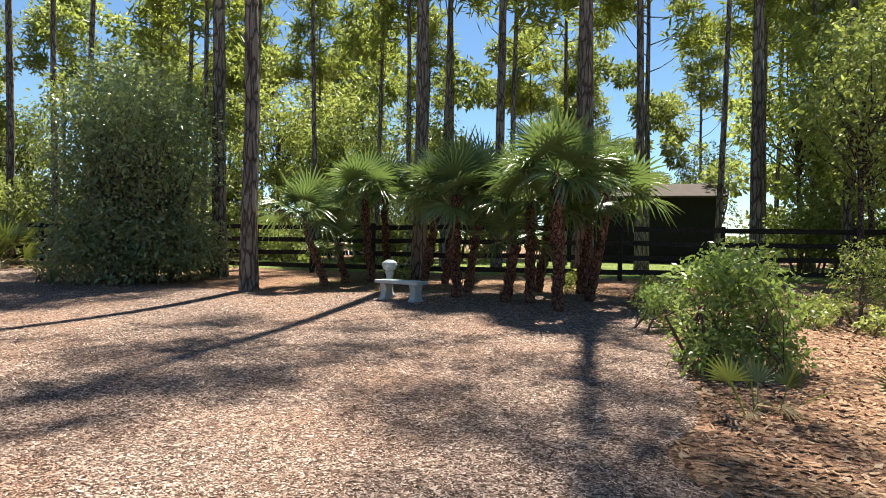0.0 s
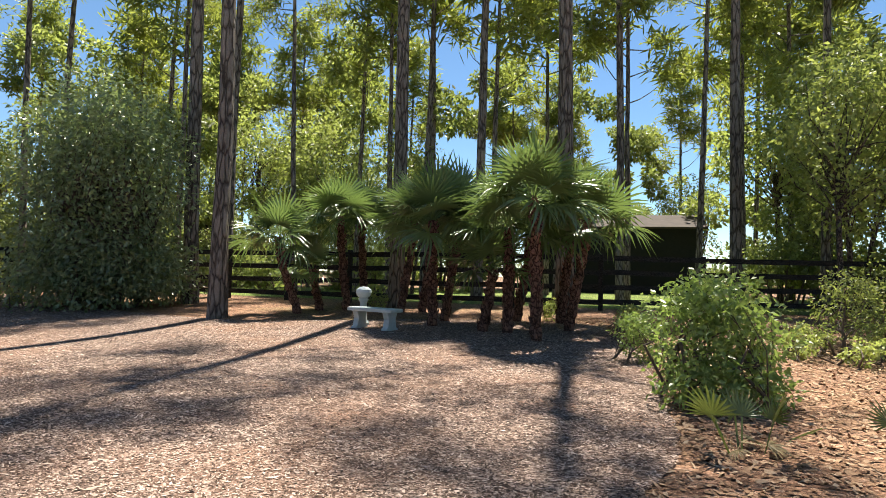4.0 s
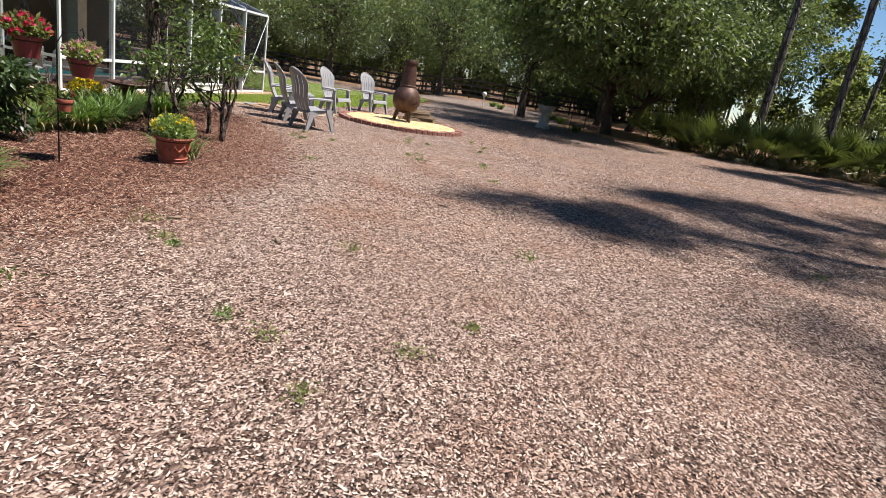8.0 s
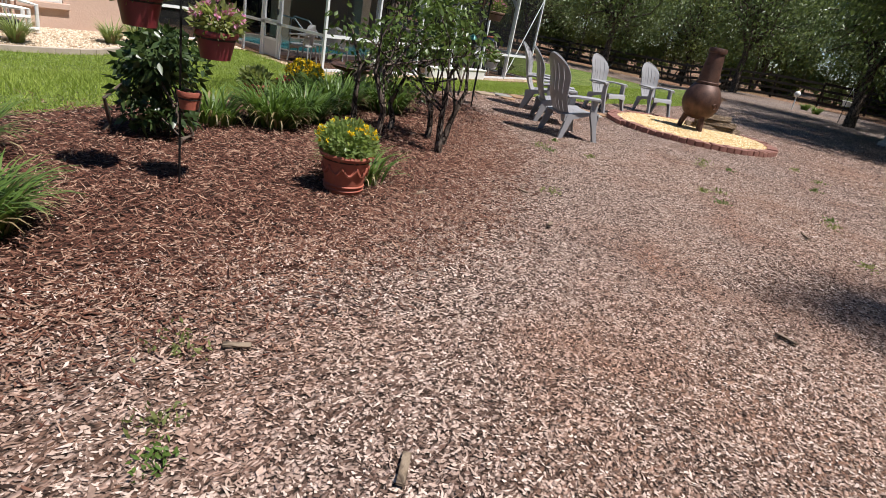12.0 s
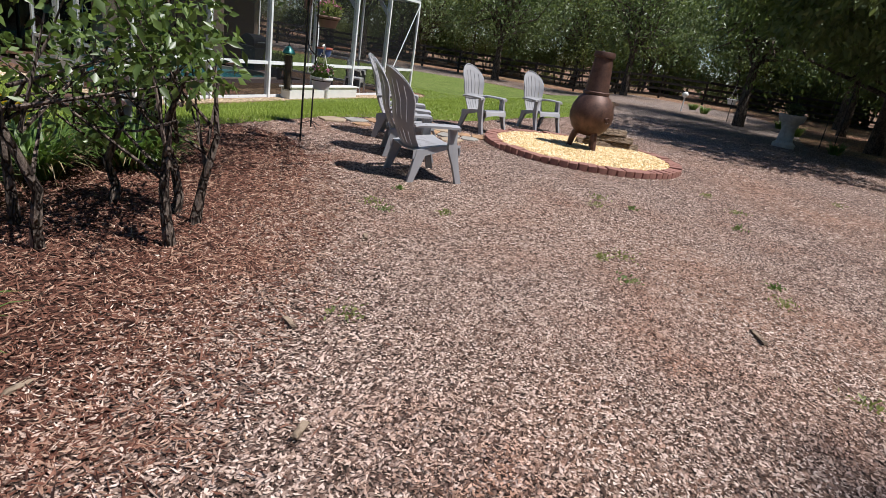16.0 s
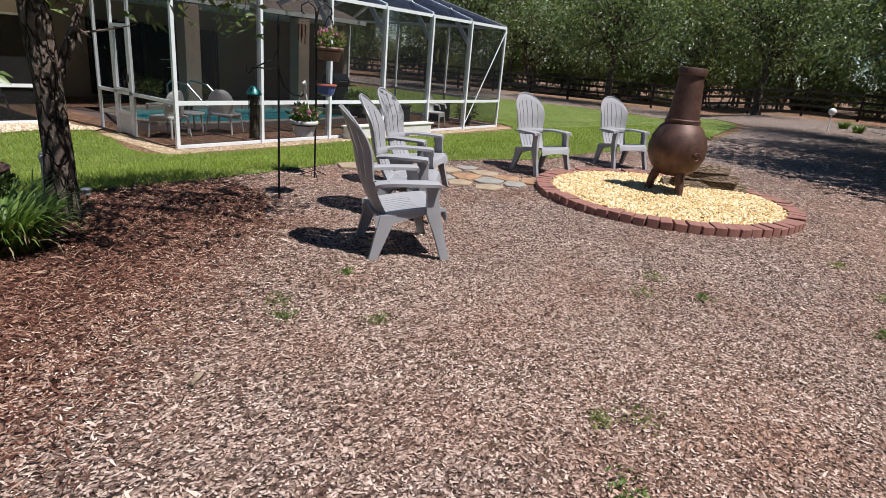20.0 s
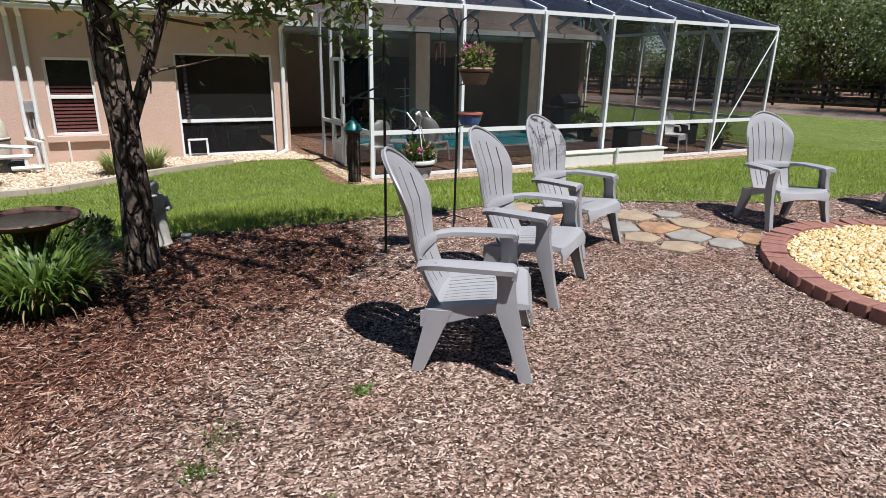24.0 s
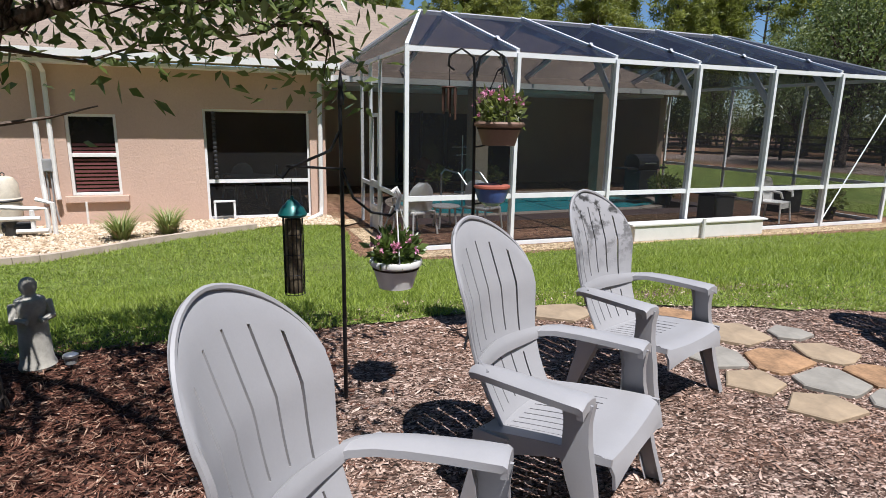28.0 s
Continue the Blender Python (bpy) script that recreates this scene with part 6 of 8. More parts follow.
def tuft(parent, name, c, r, n, leaf, mat, up=0.5, seed=1, wide=0.5):
    """A head of leaves or flowers in an ellipsoid."""
    global rng
    rng = np.random.default_rng(seed)
    pos, d = blob_points(n, [c], [r], 0.3)
    ax = d + rng.normal(size=pos.shape) * 0.5 + np.array([0, 0, up])
    return part(name, join_np(name, [leaf_arrays(pos, ax, rng.uniform(0.7, 1.3, n) * leaf, rng.uniform(0.8, 1.2, n) * leaf * wide, 0.15, 0.05)], M[mat]), None, parent)


def potted(name, x, y, z, r0, r1, h, mat, label, leaf_mat, lr, n, leaf, flowers=None, cat="potted plant", seed=3, wide=0.5, smooth=True):
    ob = thing(name, pose(x, y, z), label, cat)
    part("pot", nlathe(pot_prof(r0, r1, h), 28), M[mat], ob, smooth=smooth)
    part("soil", nlathe([(0.0, h - 0.045), (r1 * 0.97, h - 0.045), (r1 * 0.97, h - 0.035), (0, h - 0.03)], 20, cap=False), M["soil"], ob)
    tuft(ob, "foliage", (0, 0, h + lr[2] * 0.55), lr, n, leaf, leaf_mat, 0.5, seed, wide)
    if flowers:
        fm, fn, fl = flowers
        global rng
        rng = np.random.default_rng(seed + 50)
        d = _unit(rng.normal(size=(fn, 3)) * np.array([1, 1, 0.5]) + np.array([0, 0, 0.7]))
        heads = np.array([0, 0, h + lr[2] * 0.6]) + d * np.array(lr) * rng.uniform(0.95, 1.12, (fn, 1))
        pos = np.repeat(heads, 9, 0) + rng.normal(0, fl * 0.12, (fn * 9, 3))
        ax = np.repeat(d, 9, 0) * 0.7 + rng.normal(size=pos.shape) * 0.8
        tagged(part("blossom", join_np("blossom", [leaf_arrays(pos, ax, fl, fl * 0.6, 0.1, 0.0)], M[fm]), None, ob), kind="stuff")
    return ob


# terracotta pot with relief of swags
tp = potted("flower_pot", 0.66, 1.63, 0.014, 0.12, 0.165, 0.27, "terracotta", "terracotta pot with swag relief and yellow-green mums", "leaf_bright2", (0.19, 0.19, 0.13), 1900, 0.04, ("petal_yellow", 46, 0.022))
for k in range(10):
    a = 2 * math.pi * k / 10
    bm = bmesh.new()
    pts = []
    for j in range(9):
        b = a + (j / 8) * 2 * math.pi / 10
        z = 0.19 - 0.05 * math.sin(math.pi * j / 8)
        r = 0.122 + 0.045 * z / 0.27 + 0.002
        pts.append((r * math.cos(b), r * math.sin(b), z))
    part("swag", ntube(pts, 0.011, 6), M["terracotta"], tp, smooth=True)
    part("rosette", nlathe([(0, 0), (0.018, 0), (0.014, 0.009), (0, 0.011)], 8), M["terracotta"], tp, m=Matrix.Translation((0.152 * math.cos(a), 0.152 * math.sin(a), 0.185)) @ Matrix.Rotation(a, 4, "Z") @ Matrix.Rotation(math.pi / 2, 4, "Y"))
for z in (0.03, 0.06):
    part("band", nlathe([(0.124 + z * 0.17, z - 0.008), (0.131 + z * 0.17, z), (0.124 + z * 0.17, z + 0.008)], 28, cap=False), M["terracotta"], tp, smooth=True)

potted("flower_pot", 1.93, 4.18, 0.014, 0.09, 0.13, 0.2, "terracotta", "plain red clay pot with a low green plant", "leaf_mid", (0.16, 0.16, 0.09), 500, 0.06, None, seed=5)
potted("flower_pot", 2.77, 4.36, 0.014, 0.1, 0.13, 0.2, "dark_plastic", "dark pot crowded with bright yellow mums", "leaf_mid", (0.2, 0.2, 0.14), 1300, 0.045, ("petal_yellow", 150, 0.03), seed=6)
potted("flower_pot", 3.64, 4.5, 0.014, 0.085, 0.1, 0.15, "green_glaze", "galvanised pail with a small pink-flowered plant", "leaf_dark", (0.13, 0.13, 0.1), 500, 0.05, ("petal_pink", 10, 0.02), seed=7)
potted("flower_pot", 2.35, 4.2, 0.014, 0.08, 0.1, 0.14, "terracotta", "small red clay pot with red blossom", "leaf_mid", (0.1, 0.1, 0.09), 260, 0.05, ("petal_red", 12, 0.02), seed=8)

# bird bath
bb = thing("bird_bath", pose(3.33, 4.12, 0.012), "dark brown pedestal bird bath with a wide shallow bowl", "bird bath")
part("pedestal", nlathe([(0.13, 0), (0.13, 0.03), (0.09, 0.06), (0.07, 0.14), (0.075, 0.26), (0.11, 0.34), (0.12, 0.37)], 24), M["rust_iron"], bb, smooth=True)
part("bowl", nlathe([(0.1, 0.36), (0.2, 0.375), (0.28, 0.41), (0.295, 0.43), (0.285, 0.438), (0.26, 0.42), (0.15, 0.4), (0.02, 0.395)], 36), M["rust_iron"], bb, smooth=True)
part("water", nlathe([(0.0, 0.414), (0.25, 0.414), (0.25, 0.416), (0.0, 0.417)], 30), M["dark_glass"], bb)

# garden statue: one plain robed shape
st = bmesh.new()
lathe(st, [(0.09, 0), (0.095, 0.015), (0.082, 0.05), (0.074, 0.2), (0.07, 0.3), (0.082, 0.36), (0.07, 0.4), (0.034, 0.42), (0.03, 0.43), (0.042, 0.455), (0.044, 0.48), (0.03, 0.51), (0.008, 0.52)], 18)
tube(st, [(0.075, 0.0, 0.375), (0.085, -0.05, 0.3), (0.03, -0.085, 0.29)], [0.028, 0.026, 0.018], 8)
tube(st, [(-0.075, 0.0, 0.375), (-0.085, -0.05, 0.3), (-0.03, -0.085, 0.29)], [0.028, 0.026, 0.018], 8)
solo("garden_statue", st, M["statue"], pose(4.07, 4.66, 0.01, 0, 0, 20), "weathered grey stone garden statue in a robe", "statue", smooth=True)

# solar light
so = thing("solar_light", pose(4.26, 4.53, 0.01), "small round solar path light on a short stake", "garden light")
part("stake", nlathe([(0.008, -0.03), (0.008, 0.06), (0.006, 0.065)], 8), M["dark_plastic"], so)
part("lens", nlathe([(0.03, 0.05), (0.034, 0.085), (0.03, 0.09)], 16), M["grey_plastic"], so)
part("cap", nlathe([(0.04, 0.088), (0.04, 0.1), (0.03, 0.106), (0.0, 0.108)], 16), M["steel"], so)


def hanging(parent, name, x, y, z, r0, r1, h, mat, label, leaf_mat, lr, n, flowers, hang, seed, wires=3, ring_z=None):
    """A hanging basket as a thing of its own, with its wires up to a ring."""
    ob = potted(name, x, y, z, r0, r1, h, mat, label, leaf_mat, lr, n, 0.055, flowers, "hanging basket", seed)
    for k in range(wires):
        a = 2 * math.pi * k / wires + 0.4
        part("wire", ntube([(r1 * math.cos(a), r1 * math.sin(a), h), (0.02 * math.cos(a), 0.02 * math.sin(a), h + hang)], 0.0035, 5), M["white_plastic"] if mat == "white_plastic" else M["black_metal"], ob)
    part("hook", ntube([(0, 0, h + hang - 0.02), (0.02, 0, h + hang + 0.05), (0.0, 0, h + hang + 0.09), (-0.02, 0, h + hang + 0.07)], 0.007 if mat != "white_plastic" else 0.012, 6), M["white_plastic"] if mat == "white_plastic" else M["black_metal"], ob)
    return ob


# tall double shepherd's hook with basket, chime and blue bowl
ha = thing("shepherd_hook", pose(6.55, 4.34, 0.0, 0, 0, -20) @ Matrix.Diagonal((1, 1, 0.82, 1)), "tall black iron double plant hook by the lawn edge", "plant hook")
part("pole", ntube([(0, 0, -0.05), (0.005, 0, 1.1), (-0.01, 0, 2.12)], [0.011, 0.011, 0.01], 8), M["black_metal"], ha)
for sx in (-1, 1):
    part("hook_arm", ntube([(0, 0, 2.02), (sx * 0.02, 0, 2.16), (sx * 0.09, 0, 2.22), (sx * 0.16, 0, 2.17), (sx * 0.165, 0, 2.1), (sx * 0.13, 0, 2.07)], 0.008, 6), M["black_metal"], ha)
for z, L in ((1.55, 0.1), (1.12, 0.12)):
    part("bracket", ntube([(0, 0, z - 0.03), (0.05, 0, z - 0.02), (L, 0, z), (L, 0, z + 0.05), (L - 0.05, 0, z + 0.06)], 0.006, 6), M["black_metal"], ha)
for a in (20, 140, 260):
    part("foot", ntube([(0, 0, 0.1), (0.16 * math.cos(radians(a)), 0.16 * math.sin(radians(a)), 0.02), (0.2 * math.cos(radians(a)), 0.2 * math.sin(radians(a)), -0.04)], 0.006, 5), M["black_metal"], ha)
hanging(None, "hanging_basket", 6.69, 4.29, 1.26, 0.1, 0.14, 0.14, "terracotta_dull", "brown hanging bowl of pink flowers on a hook", "leaf_mid", (0.14, 0.14, 0.12), 420, ("petal_pink", 40, 0.022), 0.3, 21)
wc = thing("wind_chime", pose(6.4, 4.39, 1.36) @ Matrix.Diagonal((0.9, 0.9, 0.8, 1)), "rusty metal wind chime hanging from a plant hook", "wind chime")
part("cord", ntube([(0, 0, 0.3), (0, 0, 0.47)], 0.003, 4), M["black_metal"], wc)
part("disc", nlathe([(0.05, 0.29), (0.055, 0.295), (0.05, 0.3)], 14), M["rust_iron"], wc)
for k in range(6):
    a = k * math.pi / 3
    part("chime_tube", ntube([(0.045 * math.cos(a), 0.045 * math.sin(a), 0.29), (0.045 * math.cos(a), 0.045 * math.sin(a), 0.06 + 0.02 * k)], 0.008, 6), M["rust_iron"], wc)
bl = thing("hanging_bowl", pose(6.66, 4.3, 0.89) @ Matrix.Diagonal((0.82, 0.82, 0.85, 1)), "blue glazed bowl with an orange rim on a bracket", "bowl")
part("bowl", nlathe([(0.05, 0), (0.1, 0.03), (0.125, 0.1), (0.13, 0.13), (0.12, 0.13), (0.1, 0.05)], 24), M["blue_glaze"], bl, smooth=True)
part("rim", nlathe([(0.128, 0.125), (0.14, 0.135), (0.138, 0.15), (0.122, 0.148)], 24), M["terracotta"], bl, smooth=True)
part("holder", ntube([(0.13, 0, 0.12), (0.06, 0, 0.16), (0, 0, 0.17)], 0.004, 5), M["black_metal"], bl)

# near hook with feeder and white basket
hb = thing("shepherd_hook", pose(5.63, 3.77, 0.0, 0, 0, -10) @ Matrix.Diagonal((0.85, 1, 0.86, 1)), "black iron plant hook holding a feeder and a basket", "plant hook")
part("pole", ntube([(0, 0, -0.05), (0.0, 0, 0.9), (-0.005, 0, 1.72)], [0.012, 0.012, 0.011], 8), M["black_metal"], hb)
part("finial", nlathe([(0.016, 1.7), (0.02, 1.73), (0.012, 1.78), (0.016, 1.8), (0.0, 1.9)], 10), M["black_metal"], hb)
part("hook_arm", ntube([(0, 0, 1.58), (-0.06, 0, 1.46), (-0.2, 0, 1.4), (-0.28, 0, 1.36), (-0.32, 0, 1.31), (-0.35, 0, 1.33), (-0.35, 0, 1.38)], 0.008, 6), M["black_metal"], hb)
part("cross_bar", ntube([(-0.3, 0, 1.375), (0.02, 0, 1.36)], 0.007, 6), M["black_metal"], hb)
part("hook_arm", ntube([(0, 0, 1.36), (0.06, 0, 1.2), (0.16, 0, 1.12), (0.27, 0, 1.1), (0.3, 0, 1.13), (0.29, 0, 1.16)], 0.008, 6), M["black_metal"], hb)
fd = thing("bird_feeder", pose(5.4, 3.81, 0.57) @ Matrix.Diagonal((0.75, 0.75, 0.7, 1)), "tall wire seed feeder with a teal metal roof", "bird feeder")
part("seed", nlathe([(0.05, 0.01), (0.052, 0.2), (0.05, 0.52)], 16), M["seed"], fd)
for k in range(14):
    a = 2 * math.pi * k / 14
    part("wire", ntube([(0.062 * math.cos(a), 0.062 * math.sin(a), 0.0), (0.062 * math.cos(a), 0.062 * math.sin(a), 0.55)], 0.0025, 4), M["black_metal"], fd)
for z in (0.0, 0.14, 0.28, 0.42, 0.54):
    part("hoop", nlathe([(0.062, z - 0.003), (0.066, z), (0.062, z + 0.003)], 18, cap=False), M["black_metal"], fd)
part("roof", nlathe([(0.085, 0.54), (0.09, 0.555), (0.07, 0.6), (0.05, 0.62), (0.03, 0.645), (0.012, 0.655), (0.008, 0.68)], 20), M["teal_metal"], fd, smooth=True)
part("hanger", ntube([(0, 0, 0.67), (0, 0, 0.79)], 0.003, 5), M["black_metal"], fd)
hanging(None, "hanging_basket", 5.88, 3.72, 0.59, 0.085, 0.12, 0.14, "white_plastic", "white plastic hanging basket of pink and green flowers", "leaf_shrub", (0.11, 0.11, 0.08), 380, ("petal_pink", 26, 0.022), 0.26, 22)

# pole with three red pots in the bed
hp = thing("shepherd_hook", pose(-0.22, 2.14, 0.0, 0, 0, -45) @ Matrix.Diagonal((0.75, 1, 0.86, 1)), "slim black iron pole hook with hanging red pots", "plant hook")
part("pole", ntube([(0, 0, -0.05), (0, 0, 0.8), (0, 0, 1.62)], 0.009, 8), M["black_metal"], hp)
for a, L, z in ((180, 0.28, 1.6), (0, 0.24, 1.32)):
    c = math.cos(radians(a))
    part("hook_arm", ntube([(0, 0, z - 0.12), (c * L * 0.3, 0, z), (c * L * 0.8, 0, z + 0.01), (c * L, 0, z - 0.06), (c * (L - 0.03), 0, z - 0.1)], 0.006, 6), M["black_metal"], hp)
part("bracket", ntube([(0, 0, 0.6), (0.04, 0, 0.62), (0.07, 0, 0.6)], 0.005, 5), M["black_metal"], hp)
hanging(None, "hanging_basket", -0.37, 2.28, 0.89, 0.085, 0.115, 0.17, "red_plastic", "dark red hanging pot with crimson flowers", "leaf_mid", (0.15, 0.15, 0.1), 600, ("petal_red", 60, 0.03), 0.24, 23)
hanging(None, "hanging_basket", -0.09, 2.01, 0.78, 0.08, 0.11, 0.15, "red_plastic", "dark red hanging pot with pink flowers", "leaf_bright", (0.13, 0.13, 0.09), 500, ("petal_pink", 36, 0.026), 0.16, 24)
potted("flower_pot", -0.19, 2.1, 0.48, 0.05, 0.062, 0.1, "terracotta", "small clay pot clipped to a black pole", "leaf_mid", (0.04, 0.04, 0.02), 40, 0.03, None, seed=9)

# strap-leaved clumps in the bed
for k, (x, y, n, L, dry) in enumerate([(-1.38, 1.95, 260, 0.42, 110), (1.45, 3.3, 340, 0.5, 100), (1.9, 3.4, 280, 0.5, 80), (2.62, 3.72, 440, 0.54, 90), (3.4, 3.62, 440, 0.52, 90), (-1.45, 2.75, 260, 0.5, 60), (-1.05, 3.1, 200, 0.46, 50), (1.0, 1.8, 90, 0.34, 40), (0.95, 3.5, 160, 0.42, 30), (-2.9, 2.0, 160, 0.5, 40)]):
    strap_clump("lily_clump", x, y, n, L, 0.02, 2.0, "clump of arching dark green strap leaves with dry tips", "plant", "blade", dry, "lily clumps in the bed", 60 + k, 0.2)
# grassy clumps along the house
for k, (x, y, s) in enumerate([(0.42, 10.15, 0.85), (1.17, 10.1, 0.8), (1.95, 9.97, 0.9), (3.65, 10.42, 0.85), (4.26, 10.65, 0.85), (-1.9, 10.9, 1.1), (-2.6, 10.3, 1.2), (-3.4, 10.7, 1.1)]):
    strap_clump("ornamental_grass", x, y, 190, 0.62 * s, 0.016, 1.5, "pale green spiky grass clump in tan gravel", "plant", "blade_pale", 40, "grass clumps along the house", 80 + k, 0.09)


# leafy bushes
def bush(name, x, y, h, r, n, leaf, mat, label, seed, stems=5, clear=0.25, nclump=26, flat=1.0, skirt=0):
    b = broad_proto(name, h, 0.016 + 0.006 * h, (0, 0, h * 0.5), (r, r, h * 0.46 * flat), nclump, n, leaf, mat, "twig", seed, stems, clear, 0.55, skirt)
    b.matrix_world = pose(x, y, float(gz(x, y)))
    return tagged(b, label, "bush")


bush("camellia_bush", 0.25, 3.2, 0.84, 0.3, 1500, 0.085, "leaf_dark", "upright camellia bush with dark glossy leaves", 91, 4, 0.2)
bush("camellia_bush", -2.3, 2.45, 1.45, 0.75, 2600, 0.085, "leaf_dark", "open spreading bush with glossy leaves in the bed", 92, 6, 0.3, 34)
_vase = broad_proto("vase_shrub", 1.75, 0.036, (0, 0, 1.15), (0.85, 0.85, 0.68), 34, 1700, 0.085, "leaf_shrub", "oak_bark", 93, 6, 0.35, 0.8)
place(_vase, [(2.35, 2.52, 0, 0.85)], "sparse multi-stemmed shrub with glossy green leaves", "shrub")
bush("round_shrub", -0.75, 10.65, 1.1, 0.46, 4200, 0.065, "leaf_red", "round clipped shrub with bronze-green leaves in gravel", 94, 5, 0.3)
bush("evergreen_bush", -6.67, -8.35, 1.36, 0.68, 5200, 0.075, "leaf_bright2", "dense bright green bush at the chip edge", 95, 6, 0.2, 40, 1.0, 20)
bush("low_bush", -6.0, -10.6, 0.7, 0.45, 1500, 0.055, "leaf_bright2", "low light green bush at the chip edge", 96, 5, 0.2)
bush("evergreen_bush", -9.1, -12.5, 1.5, 0.7, 2600, 0.06, "leaf_mid", "loose green bush before the paddock fence", 97, 5, 0.2)
bush("low_bush", -5.75, -13.3, 0.6, 0.3, 700, 0.06, "leaf_bright", "small yellow-green bush beside the palms", 98, 4, 0.2)
bush("low_bush", -8.5, -12.5, 0.5, 0.4, 600, 0.06, "leaf_bright", "low yellow-green weed bush on pine needles", 99, 4, 0.2)

for k, (x, y, h, r) in enumerate(LOW_BUSHES):
    bush("low_bush", x, y, h, r, 420, 0.07, "leaf_bright", "low yellow-green bush on the needle floor", 210 + k, 4, 0.2, 14)

# shade tree in the bed
def build_shade_tree():
    global rng
    rng = np.random.default_rng(77)
    ob = thing("shade_tree", pose(3.94, 4.15, 0.0), "small evergreen shade tree with scaly grey-brown trunk", "tree")
    part("trunk", ntube([(0, 0, -0.06), (0.0, 0, 0.08), (0.01, 0.0, 0.5), (0.0, 0.01, 1.0), (-0.03, 0.0, 1.45), (-0.05, 0.02, 1.85)], [0.15, 0.118, 0.1, 0.092, 0.098, 0.085], 12), M["oak_bark"], ob, smooth=True)
    ends = []
    limbs = [[(0.02, -0.02, 0.95), (0.16, -0.05, 1.3), (0.32, -0.1, 1.75), (0.5, -0.2, 2.1), (0.75, -0.35, 2.3)],
             [(-0.05, 0.02, 1.8), (0.2, 0.0, 2.05), (0.5, 0.1, 2.45), (0.7, 0.2, 3.0), (0.8, 0.2, 3.5)],
             [(-0.05, 0.02, 1.82), (-0.15, 0.0, 2.3), (-0.2, 0.1, 2.9), (-0.3, 0.0, 3.5)],
             [(-0.05, 0.0, 1.75), (-0.5, -0.1, 2.1), (-1.0, -0.3, 2.3), (-1.6, -0.4, 2.4)],
             [(-0.05, 0.05, 1.8), (-0.3, 0.4, 2.2), (-0.8, 0.9, 2.6), (-1.2, 1.2, 2.8)],
             [(0.0, 0.05, 1.85), (0.3, 0.5, 2.2), (0.8, 0.9, 2.5), (1.3, 1.1, 2.5)],
             [(0.0, -0.05, 1.8), (0.2, -0.6, 2.3), (0.4, -1.1, 2.6), (0.5, -1.6, 2.7)],
             [(0.5, -0.2, 2.1), (1.0, -0.2, 2.35), (1.5, -0.1, 2.4), (2.0, 0.0, 2.3)]]
    limbs += [[(0.2, -0.6, 2.3), (0.6, -1.0, 2.5), (0.9, -1.5, 2.65), (1.2, -2.0, 2.75)],
             [(0.0, -0.05, 1.8), (-0.1, -0.7, 2.35), (0.0, -1.5, 2.6), (0.1, -2.3, 2.75)],
             [(0.75, -0.35, 2.3), (1.1, -0.8, 2.5), (1.5, -1.2, 2.6), (1.8, -1.6, 2.65)],
             [(0.32, -0.1, 1.75), (0.75, 0.15, 2.0), (1.2, 0.35, 2.1), (1.6, 0.5, 1.98)],
             [(0.3, 0.5, 2.2), (0.85, 0.35, 2.4), (1.4, 0.15, 2.45), (1.75, -0.2, 2.3)],
             [(-0.5, -0.1, 2.1), (-0.9, 0.25, 2.25), (-1.5, 0.5, 2.2), (-2.1, 0.5, 2.0)],
             [(0.75, 0.15, 2.0), (1.1, 0.0, 2.02), (1.45, 0.05, 1.95), (1.75, 0.2, 1.85)],
             [(-0.2, 0.1, 2.4), (-0.6, -0.6, 2.6), (-1.0, -1.0, 2.6), (-1.5, -1.3, 2.45)]]
    for k, L in enumerate(limbs):
        r = 0.042 if k else 0.046
        part("limb", ntube(L, [float(q) for q in np.linspace(r, 0.014, len(L))], 8), M["oak_bark"], ob, smooth=True)
        for a, b in zip(L[1:], L[2:]):
            ends += [(Vector(a), Vector(b))]
    tw = bmesh.new()
    cents = []
    for a, b in ends:
        for j in range(7):
            p = a.lerp(b, rng.random())
            d = Vector(_unit(rng.normal(size=3)) * np.array([1, 1, 0.55]))
            q = p + d * rng.uniform(0.3, 0.75)
            tube(tw, [p, p.lerp(q, 0.5) + Vector(rng.normal(0, 0.04, 3)), q], [0.011, 0.007, 0.003], 4)
            cents += [q, p.lerp(q, 0.65)]
    part("twig", tw, M["twig"], ob)
    c = np.array([tuple(p) for p in cents])
    c = c[c[:, 2] > 1.62]
    m = 15
    pos = np.repeat(c, m, 0) + rng.normal(0, 0.125, (len(c) * m, 3))
    ax = rng.normal(size=pos.shape) * np.array([1, 1, 0.5]) - np.array([0, 0, 0.35])
    part("crown", join_np("crown", [leaf_arrays(pos, ax, rng.uniform(0.07, 0.125, len(pos)), rng.uniform(0.03, 0.046, len(pos)), 0.18, 0.12)], M["leaf_tree"]), None, ob)


build_shade_tree()

